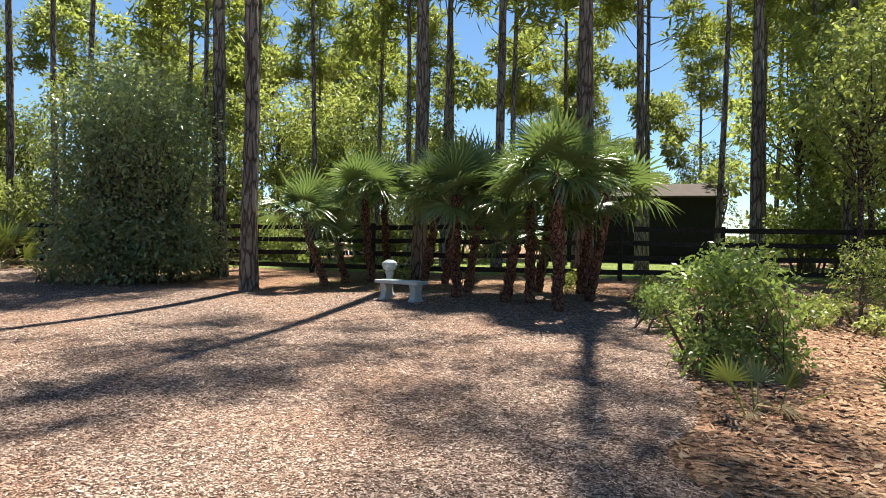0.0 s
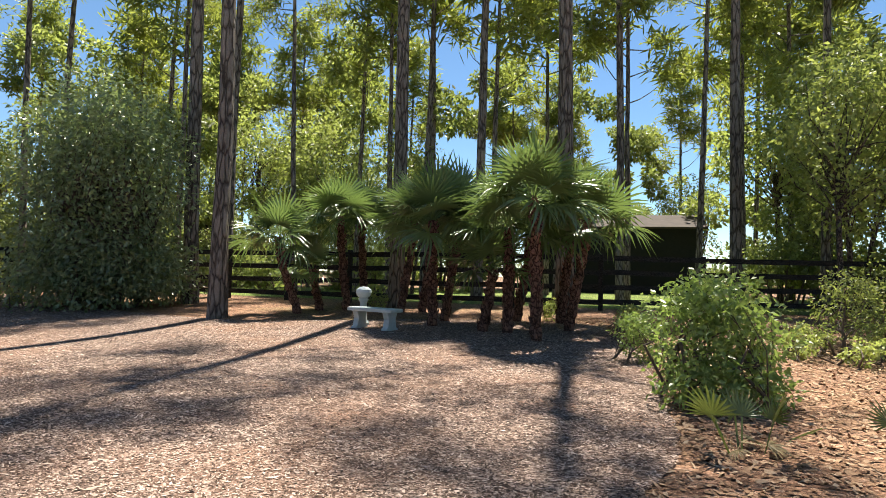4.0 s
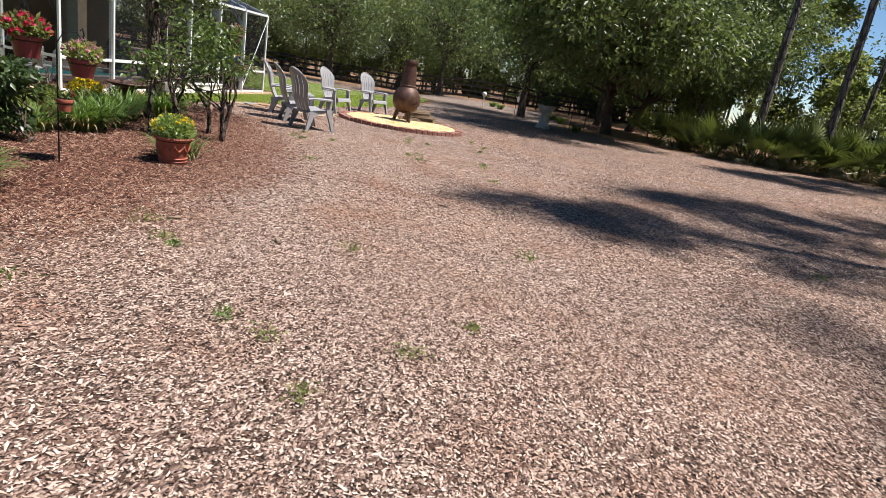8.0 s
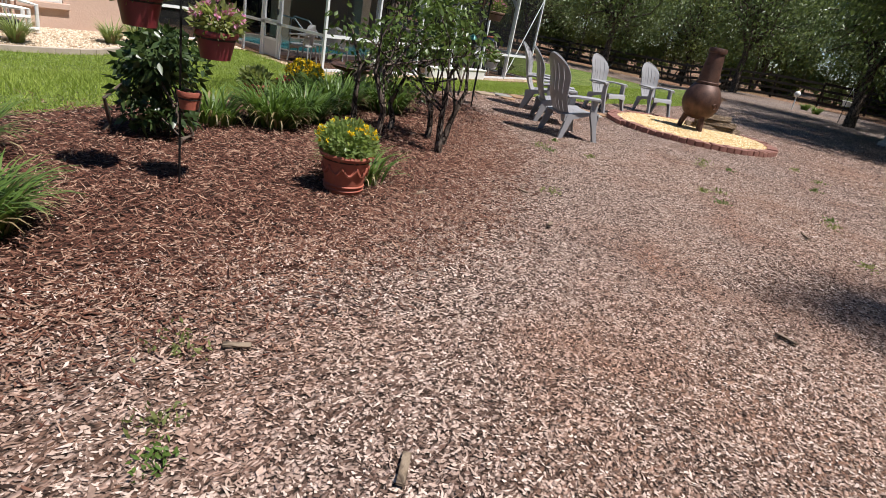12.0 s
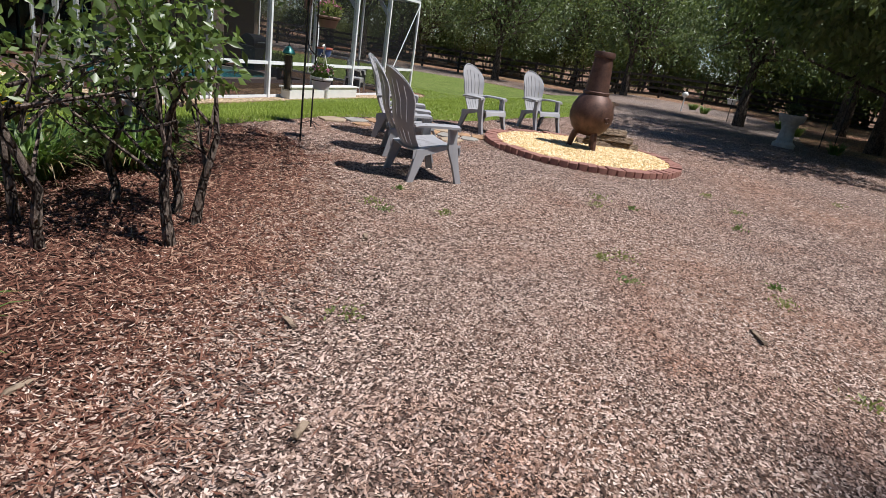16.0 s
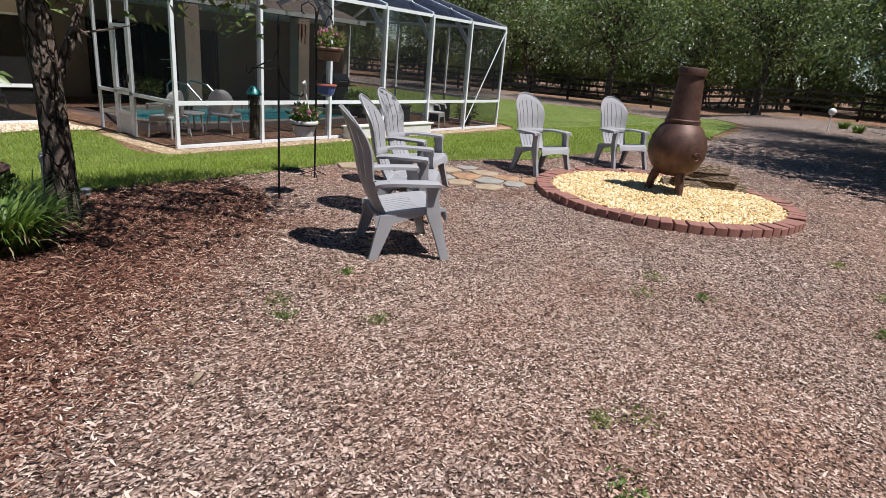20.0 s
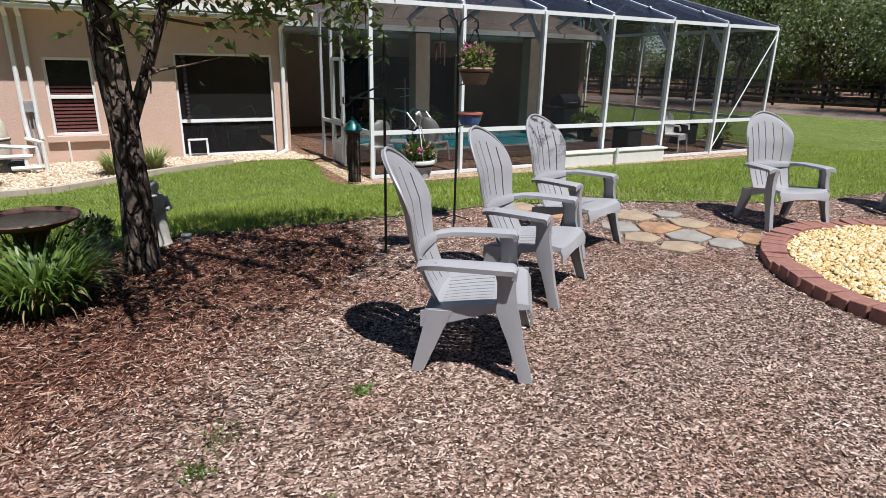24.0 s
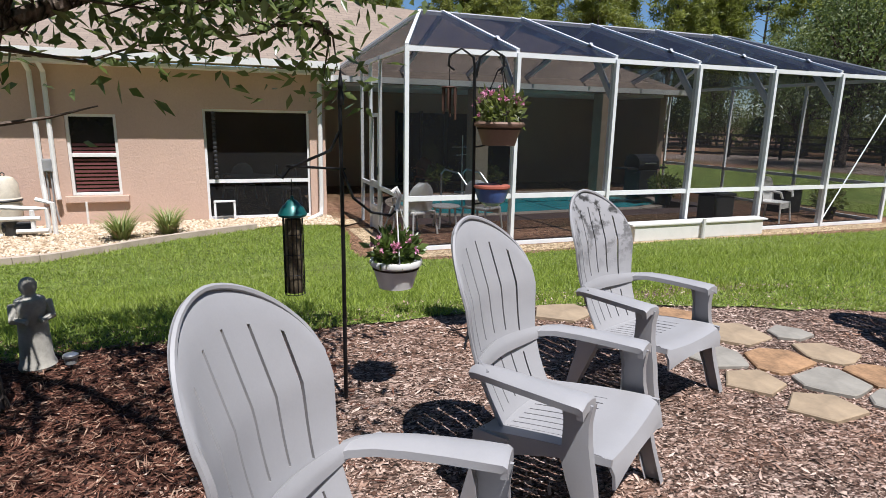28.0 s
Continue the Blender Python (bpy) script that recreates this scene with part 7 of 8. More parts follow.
# ---- bench and gazing ball beside the palms ----
bn = thing("garden_bench", pose(-1.03, -12.25, float(gz(-1, -12.25)), 0, 0, -15), "pale blue-grey concrete garden bench under the palms", "bench")
part("seat", nbox(-0.55, 0.55, -0.19, 0.19, 0.34, 0.41, bevel=0.015), M["concrete"], bn)
for x in (-0.38, 0.38):
    bm = bmesh.new()
    prof = [(0.0, 0.17), (0.03, 0.17), (0.06, 0.12), (0.2, 0.095), (0.3, 0.13), (0.34, 0.15)]
    for (z0, w0), (z1, w1) in zip(prof, prof[1:]):
        r = bmesh.ops.create_cube(bm, size=1.0)
        for v in r["verts"]:
            w = w1 if v.co.z > 0 else w0
            v.co = Vector((v.co.x * 0.13, v.co.y * 2 * w, z1 if v.co.z > 0 else z0))
    part("leg", bm, M["concrete"], bn, m=Matrix.Translation((x, 0, 0)))
lb = thing("stone_lantern", pose(-0.52, -12.78, float(gz(0, -12.78))), "pale concrete pedestal with a shell-shaped top", "garden ornament")
part("pedestal", nlathe([(0.13, 0), (0.13, 0.04), (0.08, 0.1), (0.07, 0.45), (0.1, 0.5), (0.11, 0.53)], 18), M["concrete"], lb, smooth=True)
part("shell", nlathe([(0.05, 0.52), (0.13, 0.58), (0.165, 0.66), (0.15, 0.72), (0.08, 0.77), (0.0, 0.78)], 16), M["concrete"], lb)


# ---- saw palmetto ----
PALMETTO = [frond_mesh("frond", M["palmetto_leaf"], 0.5, 0.42, 15, 1.5, 20 + k, 0.08, 0.032) for k in range(2)]

DEAD_FROND = frond_mesh("dead_frond", M["dry_blade"], 0.35, 0.4, 13, 1.2, 29, 0.3, 0.036)


def palmetto(x, y, n, size, seed, label="saw palmetto with stiff green fan fronds"):
    g = np.random.default_rng(seed)
    ob = thing("saw_palmetto", pose(x, y, float(gz(x, y))), label, "palmetto", "saw palmettos")
    for k in range(n):
        a = g.uniform(0, 2 * math.pi)
        e = g.uniform(25, 80)
        s = size * g.uniform(0.75, 1.2)
        r = 0.25 * size * math.sqrt(g.random())
        m = pose(r * math.cos(a), r * math.sin(a), 0) @ Matrix.Rotation(a, 4, "Z") @ Matrix.Rotation(radians(-e), 4, "Y") @ Matrix.Rotation(g.normal(0, 0.5), 4, "X") @ Matrix.Diagonal((s, s, s, 1))
        part("frond", PALMETTO[k % 2], None, ob, m=m)
    for k in range(n // 3):
        a = g.uniform(0, 2 * math.pi)
        s = size * g.uniform(0.55, 0.85)
        m = pose(0, 0, 0.12 * size) @ Matrix.Rotation(a, 4, "Z") @ Matrix.Rotation(radians(g.uniform(0, 14)), 4, "Y") @ Matrix.Rotation(g.normal(0, 0.5), 4, "X") @ Matrix.Diagonal((s, s, s, 1))
        part("dead_frond", DEAD_FROND, None, ob, "dry grey-tan dead frond", m=m)


palmetto(-6.62, -6.5, 9, 0.6, 1, "small saw palmetto with stiff fan fronds")
palmetto(-7.85, -6.95, 6, 0.45, 2, "small saw palmetto with stiff fan fronds")
g_pm = np.random.default_rng(6)
for k in range(26):
    t = k / 25
    palmetto(20.8 - 4.9 * t + g_pm.normal(0.6, 0.8), -7.6 - 7.6 * t + g_pm.normal(-0.3, 0.5), 15, g_pm.uniform(1.6, 2.3), 100 + k)
for k in range(12):
    palmetto(g_pm.uniform(24, 34), g_pm.uniform(-12, -8.5), 16, g_pm.uniform(1.3, 1.8), 140 + k)


# ---- equipment along the house wall ----
ac = thing("heat_pump", pose(1.27, 11.3, -0.4) @ Matrix.Diagonal((0.95, 0.95, 0.88, 1)), "grey outdoor heat pump unit beside the house wall", "air conditioner")
part("cabinet", nbox(-0.33, 0.33, -0.3, 0.3, 0.03, 0.8, bevel=0.04), M["grey_plastic"], ac)
part("front_panel", nbox(-0.09, 0.12, -0.312, -0.303, 0.08, 0.66, bevel=0.004), M["dark_plastic"], ac)
for z in (0.2, 0.32, 0.44, 0.56):
    part("label_plate", nbox(-0.05, 0.06, -0.318, -0.313, z, z + 0.03), M["white_plastic"], ac)
for k in range(16):
    part("louvre", nbox(-0.345, -0.333, -0.24, 0.24, 0.1 + 0.04 * k, 0.118 + 0.04 * k), M["dark_plastic"], ac)
part("top_grille", nlathe([(0.27, 0.8), (0.27, 0.815), (0.05, 0.825)], 24), M["dark_plastic"], ac)
part("pad", nbox(-0.42, 0.42, -0.4, 0.4, -0.02, 0.03), M["curb"], ac)
fl = thing("pool_filter", pose(2.02, 11.4, -0.4) @ Matrix.Diagonal((0.9, 0.9, 0.9, 1)), "beige dome-topped pool filter tank with pipes", "pool filter")
part("tank", nlathe([(0.2, 0.0), (0.22, 0.05), (0.225, 0.5), (0.22, 0.55), (0.235, 0.56), (0.235, 0.6), (0.215, 0.62), (0.2, 0.85), (0.14, 0.95), (0.05, 0.98)], 28), M["beige_plastic"], fl, smooth=True)
part("clamp", nlathe([(0.235, 0.56), (0.245, 0.58), (0.235, 0.6)], 28, cap=False), M["dark_plastic"], fl)
part("lifting_ring", ntube([(0.03 * math.cos(t), 0, 1.0 + 0.03 * math.sin(t)) for t in np.linspace(0, 2 * math.pi, 12)], 0.009, 6), M["dark_plastic"], fl)
pp = thing("pool_pump", pose(2.15, 11.05, -0.4), "black pool pump with white plastic pipework", "pump")
part("motor", ntube([(-0.1, 0, 0.16), (0.25, 0, 0.16)], 0.085, 14), M["dark_plastic"], pp)
part("strainer", nlathe([(0.09, 0.02), (0.1, 0.25), (0.09, 0.28), (0.02, 0.3)], 16), M["dark_plastic"], pp)
for k, pts in enumerate([[(-0.75, -0.05, 0.05), (-0.1, -0.05, 0.05)], [(-0.35, 0.0, 0.05), (-0.35, 0.0, 0.45), (-0.1, 0.05, 0.45), (0.3, 0.05, 0.42)], [(0.3, 0.05, 0.42), (0.45, 0.05, 0.42), (0.45, 0.05, 0.02)], [(-0.2, -0.12, 0.3), (0.4, -0.12, 0.3)], [(-0.2, -0.12, 0.3), (-0.2, -0.12, 0.02)], [(0.55, -0.02, 0.0), (0.55, -0.02, 0.5), (0.32, 0.1, 0.55)], [(0.1, -0.16, 0.12), (0.5, -0.16, 0.12)], [(0.3, -0.1, 0.42), (0.3, -0.1, 0.1)]]):
    part("pipe", ntube(pts, 0.034, 8), M["white_plastic"], pp)
part("motor_cap", nlathe([(0.05, 0.0), (0.08, 0.02), (0.02, 0.05)], 12), M["dark_plastic"], pp, m=pose(0.25, 0, 0.16, 0, 90, 0))
for k, (x0, x1, z0, z1, mt) in enumerate([(0.34, 0.57, 0.49, 0.76, "white_plastic"), (0.62, 0.89, 0.48, 0.78, "beige_plastic"), (0.98, 1.12, 0.58, 0.77, "beige_plastic"), (2.45, 2.58, 0.5, 0.7, "grey_plastic")]):
    eb = thing("electrical_box", pose(0, 0, 0), "metal electrical box on the stucco wall with conduit", "electrical box", "boxes on the house wall")
    part("case", nbox(x0, x1, HY - 0.12, HY - 0.004, z0, z1, bevel=0.01), M[mt], eb)
    part("cover", nbox(x0 + 0.015, x1 - 0.015, HY - 0.13, HY - 0.121, z0 + 0.02, z1 - 0.02, bevel=0.003), M[mt], eb)
    for dx in (0.25, 0.7):
        x = x0 + (x1 - x0) * dx
        part("conduit", ntube([(x, HY - 0.06, z0), (x, HY - 0.06, 0.0), (x + 0.05, HY - 0.08, -0.3)], 0.014, 6), M["grey_plastic"], eb)
mb = thing("electrical_box", pose(0, 0, 0), "small beige meter box low on the stucco wall", "electrical box", "boxes on the house wall")
part("case", nbox(0.48, 0.6, HY - 0.1, HY - 0.004, 0.06, 0.3, bevel=0.01), M["beige_plastic"], mb)
part("cover", nbox(0.5, 0.58, HY - 0.11, HY - 0.101, 0.09, 0.27), M["beige_plastic"], mb)
wa = thing("window_air_conditioner", pose(-0.15, HY - 0.02, 0.14) @ Matrix.Diagonal((0.82, 0.9, 0.9, 1)), "white window air conditioner in the lower sash", "air conditioner")
part("case", nbox(-0.25, 0.24, -0.3, 0.04, 0.0, 0.34, bevel=0.015), M["white_plastic"], wa)
part("grille", nbox(-0.21, 0.12, -0.312, -0.302, 0.04, 0.3), M["grey_plastic"], wa)
for k in range(9):
    part("slat", nbox(-0.2, 0.11, -0.318, -0.313, 0.055 + 0.026 * k, 0.063 + 0.026 * k), M["white_plastic"], wa)
for x in (-0.42, 0.27):
    part("side_panel", nbox(x, x + 0.15, -0.005, 0.012, 0.0, 0.36), M["white_plastic"], wa)
sp_ = solo("stake_pipe", ntube([(3.0, HY - 0.15, -0.5), (3.0, HY - 0.15, 0.02)], 0.018, 8), M["white_plastic"], pose(0, 0, 0), "thin white pipe standing by the house wall", "pipe")


# ---- porch and pool furniture ----
def wicker_chair(x, y, a, z, name="wicker_chair", mat="white_plastic", label="white wicker armchair with a rounded back"):
    ob = thing(name, pose(x, y, z, 0, 0, a), label, "chair", "pool furniture")
    part("seat", nbox(-0.25, 0.25, -0.24, 0.24, 0.36, 0.41, bevel=0.02), M[mat], ob)
    part("apron", nbox(-0.24, 0.24, 0.2, 0.235, 0.28, 0.36), M[mat], ob)
    rows = []
    for k in range(9):
        z0 = 0.4 + 0.48 * k / 8
        hw = 0.27 * math.sqrt(max(0.02, 1 - max(0, (z0 - 0.62) / 0.27) ** 2))
        rows.append([(xx * hw, -0.22 - 0.12 * (z0 - 0.4) + 0.1 * xx * xx, z0) for xx in np.linspace(-1, 1, 7)])
    part("backrest", slab_grid(bmesh.new(), rows, 0.02), M[mat], ob)
    for sx in (-1, 1):
        part("armrest", ntube([(sx * 0.27, -0.24, 0.62), (sx * 0.3, 0.0, 0.64), (sx * 0.29, 0.22, 0.61), (sx * 0.27, 0.25, 0.5)], 0.025, 8), M[mat], ob)
        for sy in (-0.22, 0.22):
            part("leg", ntube([(sx * 0.24, sy, 0.38), (sx * 0.28, sy * 1.15, 0.0)], 0.018, 7), M[mat], ob)
    return ob


DZ = CZ0
wicker_chair(8.05, 10.2, 25, DZ)
wicker_chair(9.35, 10.4, -60, DZ)
wicker_chair(6.3, HY + 2.2, 120, DZ)
wicker_chair(5.4, HY + 3.0, 30, DZ)
wicker_chair(15.5, 9.7, 200, DZ)
for x, y, r, h, lab in ((8.75, 10.65, 0.27, 0.4, "small round white patio table by the pool"), (5.6, HY + 2.1, 0.5, 0.66, "round white table on the covered porch")):
    tb = thing("patio_table", pose(x, y, DZ), lab, "table", "pool furniture")
    part("tabletop", nlathe([(r - 0.02, h - 0.03), (r, h - 0.02), (r, h), (r - 0.02, h + 0.005)], 28), M["white_plastic"], tb)
    for k in range(4):
        a = math.pi / 4 + k * math.pi / 2
        part("leg", ntube([(r * 0.7 * math.cos(a), r * 0.7 * math.sin(a), h - 0.03), (r * 0.85 * math.cos(a), r * 0.85 * math.sin(a), 0)], 0.018, 7), M["white_plastic"], tb)
wicker_chair(10.2, HY + 4.0, 200, DZ, "wicker_armchair", "wicker", "brown wicker armchair on the covered patio")
lg = thing("white_frame", pose(5.08, HY - 0.08, -0.4) @ Matrix.Diagonal((1, 1, 0.82, 1)), "small white metal plant stand by the porch screen", "stand")
for x in (-0.16, 0.16):
    part("leg", nbox(x - 0.018, x + 0.018, -0.02, 0.02, 0, 0.42), M["white_metal"], lg)
part("top", nbox(-0.178, 0.178, -0.03, 0.03, 0.42, 0.455), M["white_metal"], lg)
pc = thing("pool_cover_box", pose(0, 0, 0), "long low white box along the pool screen", "box")
part("body", nbox(11.25, 14.0, CY0 - 0.36, CY0 - 0.09, CZ0 + 0.013, -0.21, bevel=0.01), M["white_plastic"], pc)
part("lid", nbox(11.18, 14.08, CY0 - 0.38, CY0 - 0.085, -0.208, -0.175, bevel=0.008), M["white_plastic"], pc)
part("vent_pipe", ntube([(12.6, CY0 - 0.42, CZ0 + 0.01), (12.6, CY0 - 0.42, -0.12)], 0.032, 8), M["white_plastic"], pc)
for x, y in ((16.9, 10.6), (14.3, 10.0)):
    bn_ = thing("storage_bin", pose(x, y, DZ), "black lidded storage bin on the pool deck", "bin", "pool furniture")
    part("body", nbox(-0.26, 0.26, -0.22, 0.22, 0, 0.52, bevel=0.03), M["dark_plastic"], bn_)
    part("lid", nbox(-0.28, 0.28, -0.24, 0.24, 0.522, 0.58, bevel=0.02), M["dark_plastic"], bn_)
gr = thing("barbecue_grill", pose(15.0, 13.2, DZ, 0, 0, 10), "black barbecue grill with side shelves on the deck", "grill")
part("cart", nbox(-0.32, 0.32, -0.25, 0.25, 0.1, 0.75, bevel=0.02), M["dark_plastic"], gr)
part("hood", ntube([(-0.36, 0, 0.9), (0.36, 0, 0.9)], 0.25, 16), M["dark_plastic"], gr)
for sx in (-1, 1):
    part("shelf", nbox(sx * 0.38 - 0.0 if sx > 0 else -0.72, 0.72 if sx > 0 else -0.38, -0.22, 0.22, 0.78, 0.82), M["dark_plastic"], gr)
part("handle", ntube([(-0.2, -0.28, 0.93), (0.2, -0.28, 0.93)], 0.014, 6), M["steel"], gr)
for sx in (0.0, 0.5):
    part_owner = thing("pool_handrail", pose(9.5 + sx, 12.9, DZ), "bent steel handrail at the pool steps", "handrail", "pool rails")
    part("rail", ntube([(0, 0, 0), (0, 0, 0.75), (0.04, -0.1, 0.85), (0.2, -0.5, 0.8), (0.4, -1.0, 0.3), (0.42, -1.05, -0.1)], 0.022, 8), M["steel"], part_owner)
    part("escutcheon", nlathe([(0.05, 0.0), (0.05, 0.012), (0.025, 0.02)], 12), M["steel"], part_owner)
for k, (x, y, s) in enumerate([(10.4, 15.6, 1.0), (14.9, 12.2, 1.0), (12.0, 15.7, 0.9), (16.9, 9.6, 0.9)]):
    potted("potted_shrub", x, y, DZ, 0.16 * s, 0.22 * s, 0.32 * s, "dark_plastic", "leafy potted plant on the pool deck", "leaf_mid", (0.34 * s, 0.34 * s, 0.26 * s), 500, 0.1, None, "potted plant", 110 + k)
dry = thing("drying_stand", pose(11.0, 15.4, DZ), "thin white metal drying stand on the patio", "stand")
part("pole", ntube([(0, 0, 0), (0, 0, 1.5)], 0.014, 6), M["white_metal"], dry)
part("base", nlathe([(0.2, 0.0), (0.2, 0.02), (0.04, 0.05)], 16), M["white_metal"], dry)
for z, a in ((1.2, 0), (1.0, 40)):
    part("arm", ntube([(-0.3 * math.cos(radians(a)), -0.3 * math.sin(radians(a)), z), (0.3 * math.cos(radians(a)), 0.3 * math.sin(radians(a)), z)], 0.009, 5), M["white_metal"], dry)
# bead strand that hangs in the porch opening
bs = bmesh.new()
for k in range(16):
    bmesh.ops.create_uvsphere(bs, u_segments=8, v_segments=6, radius=0.035, matrix=Matrix.Translation((4.98, HY + 0.03, 1.45 - 0.072 * k)))
solo("bead_strand", bs, M["dark_plastic"], pose(0, 0, 0), "dark beaded strand hanging beside the porch screen", "hanging ornament")

# ---- things under the oaks by the drive ----
pl = thing("planter_stack", pose(18.4, -2.1, 0), "dark stone planter column in the oak shade", "planter")
part("base", nlathe([(0.28, 0), (0.28, 0.1), (0.2, 0.16), (0.17, 0.5), (0.22, 0.6)], 16), M["statue"], pl, smooth=True)
part("bowl", nlathe([(0.18, 0.6), (0.3, 0.7), (0.34, 0.85), (0.3, 0.86), (0.2, 0.72)], 18), M["statue"], pl, smooth=True)
tuft(pl, "foliage", (0, 0, 0.98), (0.2, 0.2, 0.16), 220, 0.1, "leaf_dark", 0.5, 120)
for k, (x, y) in enumerate([(23.5, -4.0), (20.5, -3.2), (26.2, -0.6)]):
    hk = thing("shepherd_hook", pose(x, y, 0, 0, 0, 40 * k), "black iron plant hook in the oak shade", "plant hook")
    part("pole", ntube([(0, 0, -0.05), (0, 0, 1.7)], 0.014, 6), M["black_metal"], hk)
    part("hook_arm", ntube([(0, 0, 1.7), (0.06, 0, 1.85), (0.2, 0, 1.86), (0.25, 0, 1.72)], 0.011, 6), M["black_metal"], hk)
gl = thing("garden_lamp", pose(28.6, 1.3, 0), "low white globe garden lamp beside the drive", "garden lamp")
part("post", ntube([(0, 0, -0.05), (0, 0, 0.6)], 0.03, 8), M["white_plastic"], gl)
bm = bmesh.new()
bmesh.ops.create_uvsphere(bm, u_segments=16, v_segments=10, radius=0.13, matrix=Matrix.Translation((0, 0, 0.7)))
part("globe", bm, M["white_plastic"], gl, smooth=True)
hanging(None, "hanging_basket", 31, -0.6, 0.55, 0.16, 0.22, 0.24, "white_plastic", "white hanging basket below an oak limb", "leaf_mid", (0.12, 0.12, 0.08), 120, ("petal_pink", 4, 0.03), 0.5, 130)
for k, (x, y) in enumerate([(29.5, 0.4), (31.5, 1.0), (27.8, -2.6), (24.6, -2.9), (19.0, -3.4)]):
    strap_clump("shade_plant", x, y, 70, 0.45, 0.04, 1.6, "low leafy plant under the oaks", "plant", "blade", 8, "plants under the oaks", 160 + k, 0.15)


# ---- loose litter: chips, mulch, grass, weeds ----
def scatter(edge, n, lo, hi, dens=None):
    """Points inside an outline and a box, thinned by a density."""
    xy = rng.uniform(lo, hi, (n, 2))
    keep = inside(xy, edge)
    if dens is not None:
        keep &= rng.random(n) < dens(xy)
    return xy[keep]


def near_walk(xy):
    """The denser strip of yard that the path crosses."""
    a, b = np.array([-5.5, -2.4]), np.array([5.2, 0.8])
    t = np.clip(((xy - a) @ (b - a)) / ((b - a) @ (b - a)), 0, 1)
    d = np.linalg.norm(xy - (a + t[:, None] * (b - a)), axis=1)
    return np.exp(-(d / 2.6) ** 2) + 0.04


rng = np.random.default_rng(101)
xy = scatter(CHIP_EDGE, 1500000, (-9, -9), (11, 5.4), near_walk)
xy = xy[~inside(xy + rng.normal(0, 0.3, xy.shape), MULCH_EDGE) | (rng.random(len(xy)) < 0.04)]
n = len(xy)
v, f = splinters(xy, gz(xy[:, 0], xy[:, 1]) + np.where(inside(xy, MULCH_EDGE), 0.018, 0.004), rng.gamma(2.0, 0.0055, n) + 0.008, rng.uniform(0.006, 0.014, n), rng.uniform(0.001, 0.0045, n), 0.17)
tagged(new("wood_chips", mesh_np("wood_chips", v, f, M["chip_bits"])), "loose weathered wood chips over the yard", "wood chips", kind="stuff")
# larger flakes that show across the far yard
xy = scatter(CHIP_EDGE, 150000, (-8, -13), (19, 5.4), lambda p: np.clip(1.1 - near_walk(p), 0, 1))
xy = xy[~inside(xy + rng.normal(0, 0.3, xy.shape), MULCH_EDGE)]
n = len(xy)
v, f = splinters(xy, gz(xy[:, 0], xy[:, 1]) + 0.005, rng.gamma(2.4, 0.0095, n) + 0.014, rng.uniform(0.01, 0.024, n), rng.uniform(0.002, 0.009, n), 0.2)
tagged(new("wood_chips", mesh_np("wood_chips", v, f, M["chip_bits"])), "larger loose wood flakes over the far yard", "wood chips", kind="stuff")
xy = scatter(MULCH_EDGE, 260000, (-6, 0), (6, 5.2), lambda p: np.exp(-((p[:, 1] - 1.2 - 0.4 * (p[:, 0])) / 2.2) ** 2) * 0.6 + 0.25)
xy = np.where(rng.random((len(xy), 1)) < 0.4, xy + rng.normal(0, 0.3, xy.shape), xy)
n = len(xy)
v, f = splinters(xy, gz(xy[:, 0], xy[:, 1]) + 0.017, rng.gamma(2.6, 0.0115, n) + 0.012, rng.uniform(0.004, 0.011, n), rng.uniform(0.003, 0.008, n), 0.3)
tagged(new("bark_mulch", mesh_np("bark_mulch", v, f, M["mulch_bits"])), "loose shredded red-brown bark mulch", "mulch", kind="stuff")
# the border of the bed, where bark and chips mix
edge = np.array(MULCH_EDGE)
xy = edge[rng.integers(0, len(edge), 70000)] + rng.normal(0, 0.24, (70000, 2))
xy = xy[(xy[:, 1] < 3.2) & inside(xy, CHIP_EDGE)]
n = len(xy)
half = rng.random(n) < 0.5
z = gz(xy[:, 0], xy[:, 1]) + np.where(inside(xy, MULCH_EDGE), 0.016, 0.009)
v, f = splinters(xy[half], z[half], rng.gamma(2.4, 0.0075, half.sum()) + 0.01, rng.uniform(0.006, 0.014, half.sum()), rng.uniform(0.001, 0.004, half.sum()), 0.17)
tagged(new("wood_chips", mesh_np("wood_chips", v, f, M["chip_bits"])), "loose wood chips strewn over the edge of the bed", "wood chips", kind="stuff")
half = ~half
v, f = splinters(xy[half], z[half], rng.gamma(2.6, 0.011, half.sum()) + 0.012, rng.uniform(0.004, 0.011, half.sum()), rng.uniform(0.002, 0.006, half.sum()), 0.22)
tagged(new("bark_mulch", mesh_np("bark_mulch", v, f, M["mulch_bits"])), "loose bark mulch strayed onto the chips", "mulch", kind="stuff")
# grass blades
xy = scatter(LAWN_EDGE, 520000, (-8, 3), (20, 11.5), lambda p: np.clip(1.25 - 0.085 * np.hypot(p[:, 0] - 5, p[:, 1] - 4), 0.25, 1))
clump = np.array([noise.noise((float(x) * 0.9, float(y) * 0.9, 3.0)) for x, y in xy[::12]]).repeat(12)[: len(xy)]
n = len(xy)
ang = rng.random(n) * 2 * math.pi
base = np.column_stack([xy, gz(xy[:, 0], xy[:, 1]) + 0.004])
hgt = rng.uniform(0.028, 0.062, n) * (1 + 0.5 * clump)
side = np.column_stack([np.cos(ang), np.sin(ang), 0 * ang]) * rng.uniform(0.003, 0.0065, n)[:, None]
lean = rng.normal(0, 0.028, (n, 3))
lean[:, 2] = hgt
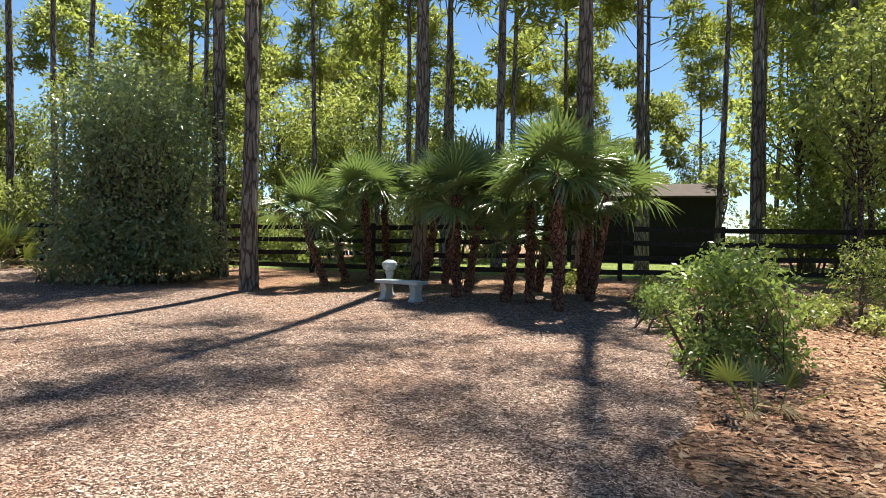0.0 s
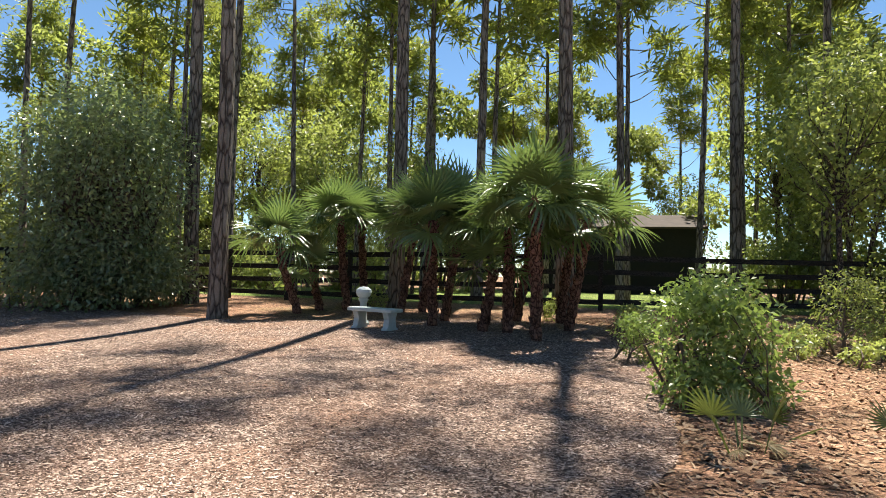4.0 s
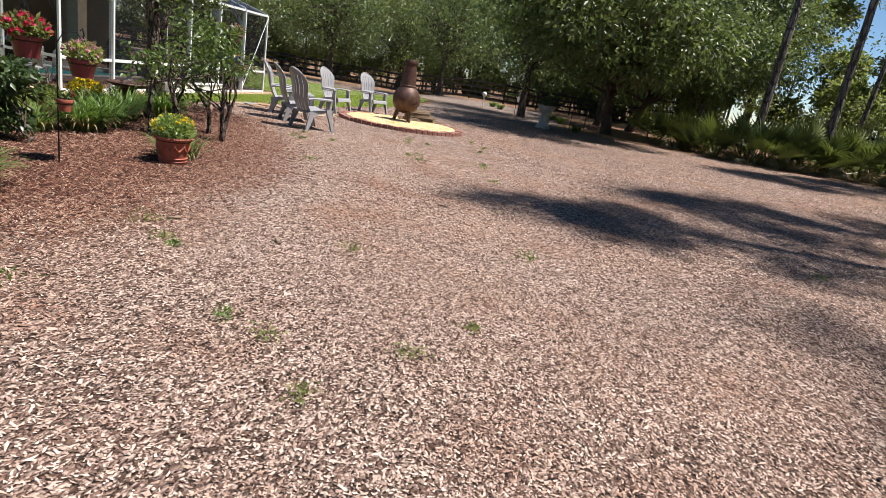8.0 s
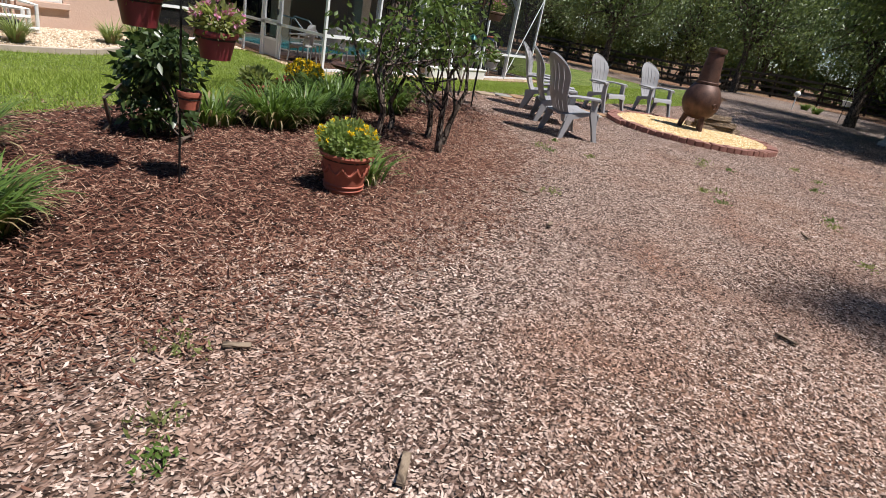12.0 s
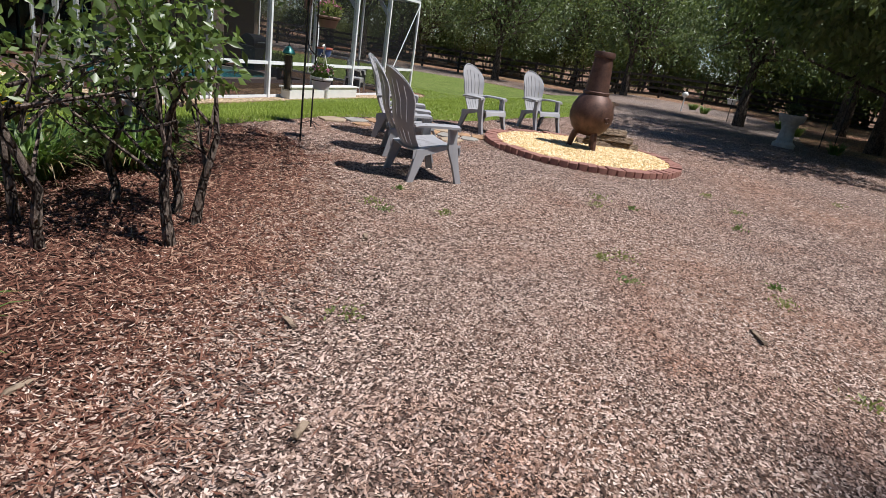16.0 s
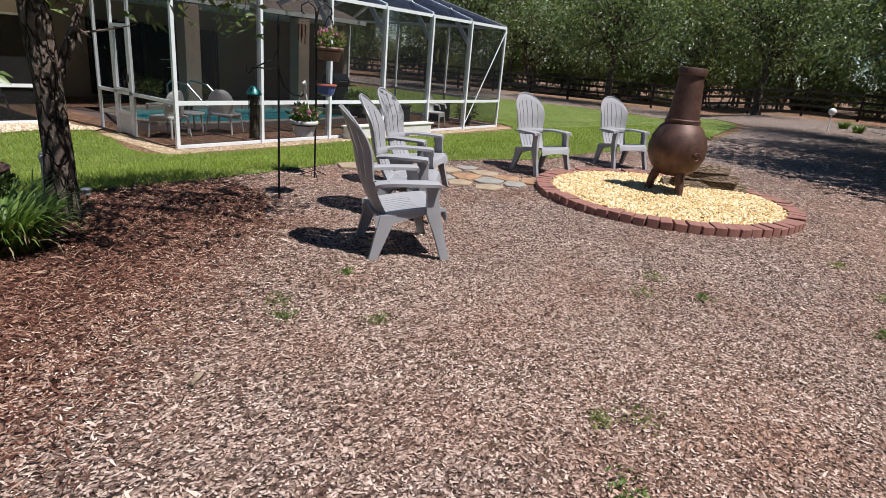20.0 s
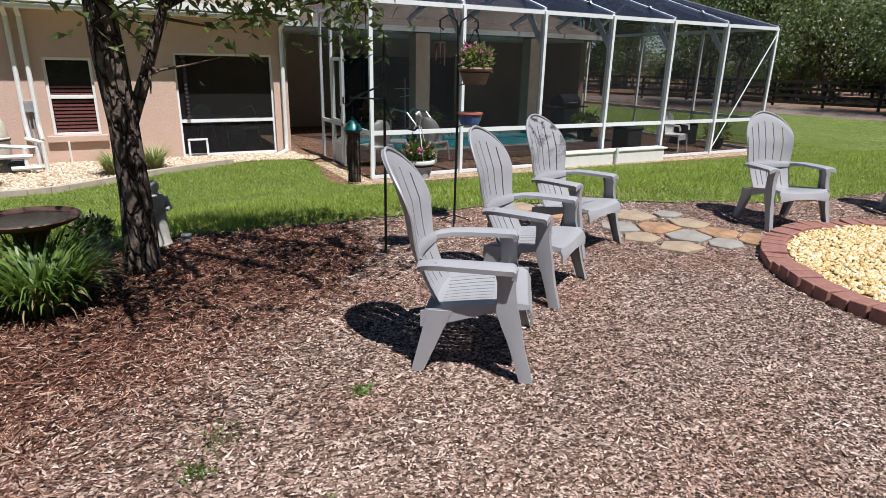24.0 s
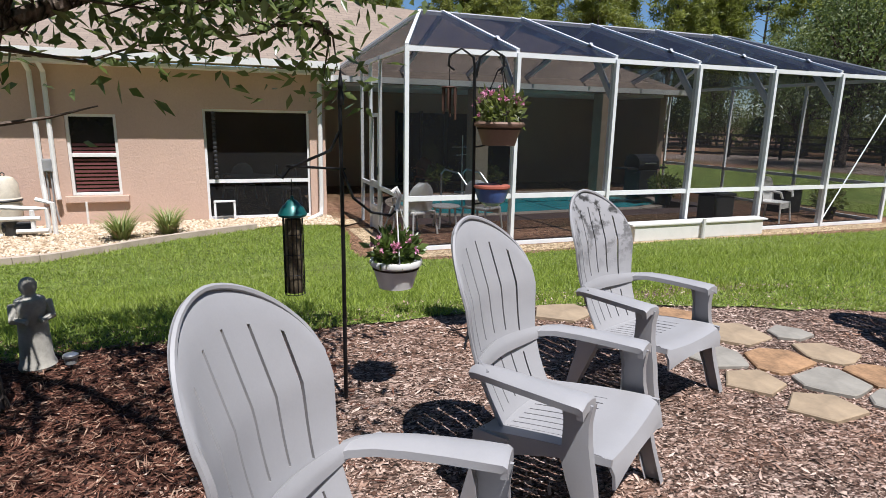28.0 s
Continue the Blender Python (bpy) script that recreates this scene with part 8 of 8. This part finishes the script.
v = np.stack([base - side, base + side, base + lean], 1).reshape(-1, 3)
tagged(new("grass", mesh_np("grass", v, np.arange(3 * n).reshape(-1, 3), M["grass"])), "short green lawn grass", "grass", kind="stuff")
# pebbles of the gravel bed
xy = scatter(BED_EDGE, 26000, (-5, 9.0), (6.9, 11.85))
n = len(xy)
v, f = slabs(xy, gz(xy[:, 0], xy[:, 1]) + 0.018, rng.uniform(0.025, 0.055, n), rng.uniform(0.02, 0.04, n), rng.uniform(0.008, 0.014, n), 0.4)
tagged(new("gravel", mesh_np("gravel", v, f, M["tan_pebbles"])), "loose tan river pebbles along the house", "gravel", kind="stuff")
# leaf and needle litter on the forest floor edge
xy = rng.uniform((-13, -16), (-4.6, -4.6), (30000, 2))
xy = xy[~inside(xy, CHIP_EDGE)]
n = len(xy)
v, f = splinters(xy, gz(xy[:, 0], xy[:, 1]) - 0.004, rng.uniform(0.03, 0.09, n), rng.uniform(0.02, 0.05, n), rng.uniform(0.004, 0.012, n), 0.25)
tagged(new("leaf_litter", mesh_np("leaf_litter", v, f, M["dead_leaf"])), "dry brown fallen leaves on the needle floor", "leaf litter", kind="stuff")
# edging of the gravel bed
ed = BED_EDGE[4:28]
kb = bmesh.new()
for p, q in zip(ed, ed[1:]):
    beam(kb, (p[0], p[1], float(gz(*p)) + 0.01), (q[0], q[1], float(gz(*q)) + 0.01), 0.09, 0.16)
tagged(new("garden_edging", bm_mesh("garden_edging", kb, M["curb"])), "low concrete edging between lawn and gravel", "edging", kind="structure")


def weed(x, y, r, n, seed, mat="leaf_bright"):
    global rng
    rng = np.random.default_rng(seed)
    pos = np.column_stack([rng.normal(0, r * 0.5, n), rng.normal(0, r * 0.5, n), rng.uniform(0.0, r * 0.5, n)])
    ax = rng.normal(size=(n, 3)) + np.array([0, 0, 0.9])
    v, f = leaf_arrays(pos, ax, rng.uniform(0.5, 1.1, n) * 0.035, 0.012, 0.15, 0.05)
    ob = new("weed", mesh_np("weed", v, f, M[mat]))
    ob.location = (x, y, float(gz(x, y)) + 0.004)
    tagged(ob, "small green weed sprouting through wood chips", "weed", "weeds in the yard")


for k, (x, y, r) in enumerate(WEEDS):
    weed(x, y, r, 60, 300 + k, "leaf_mid" if k % 3 else "blade")
for k, (x, y, L, a) in enumerate([(3.7, -1.03, 0.19, 20), (-1.02, 0.51, 0.1, -40), (1.15, 1.34, 0.13, 10), (1.13, -1.12, 0.12, 60), (-1.05, -0.3, 0.14, 30), (3.38, 1.4, 0.11, 35), (2.11, 0.98, 0.12, 60), (1.54, 0.46, 0.1, 15)]):
    bm = nbox(-L / 2, L / 2, -0.014, 0.014, 0.0, 0.01, bevel=0.003)
    solo("wood_splinter", bm, M["wood"], pose(x, y, 0.012, 3, 2, a), "pale split piece of wood lying on the chips", "wood piece", "wood pieces in the yard")
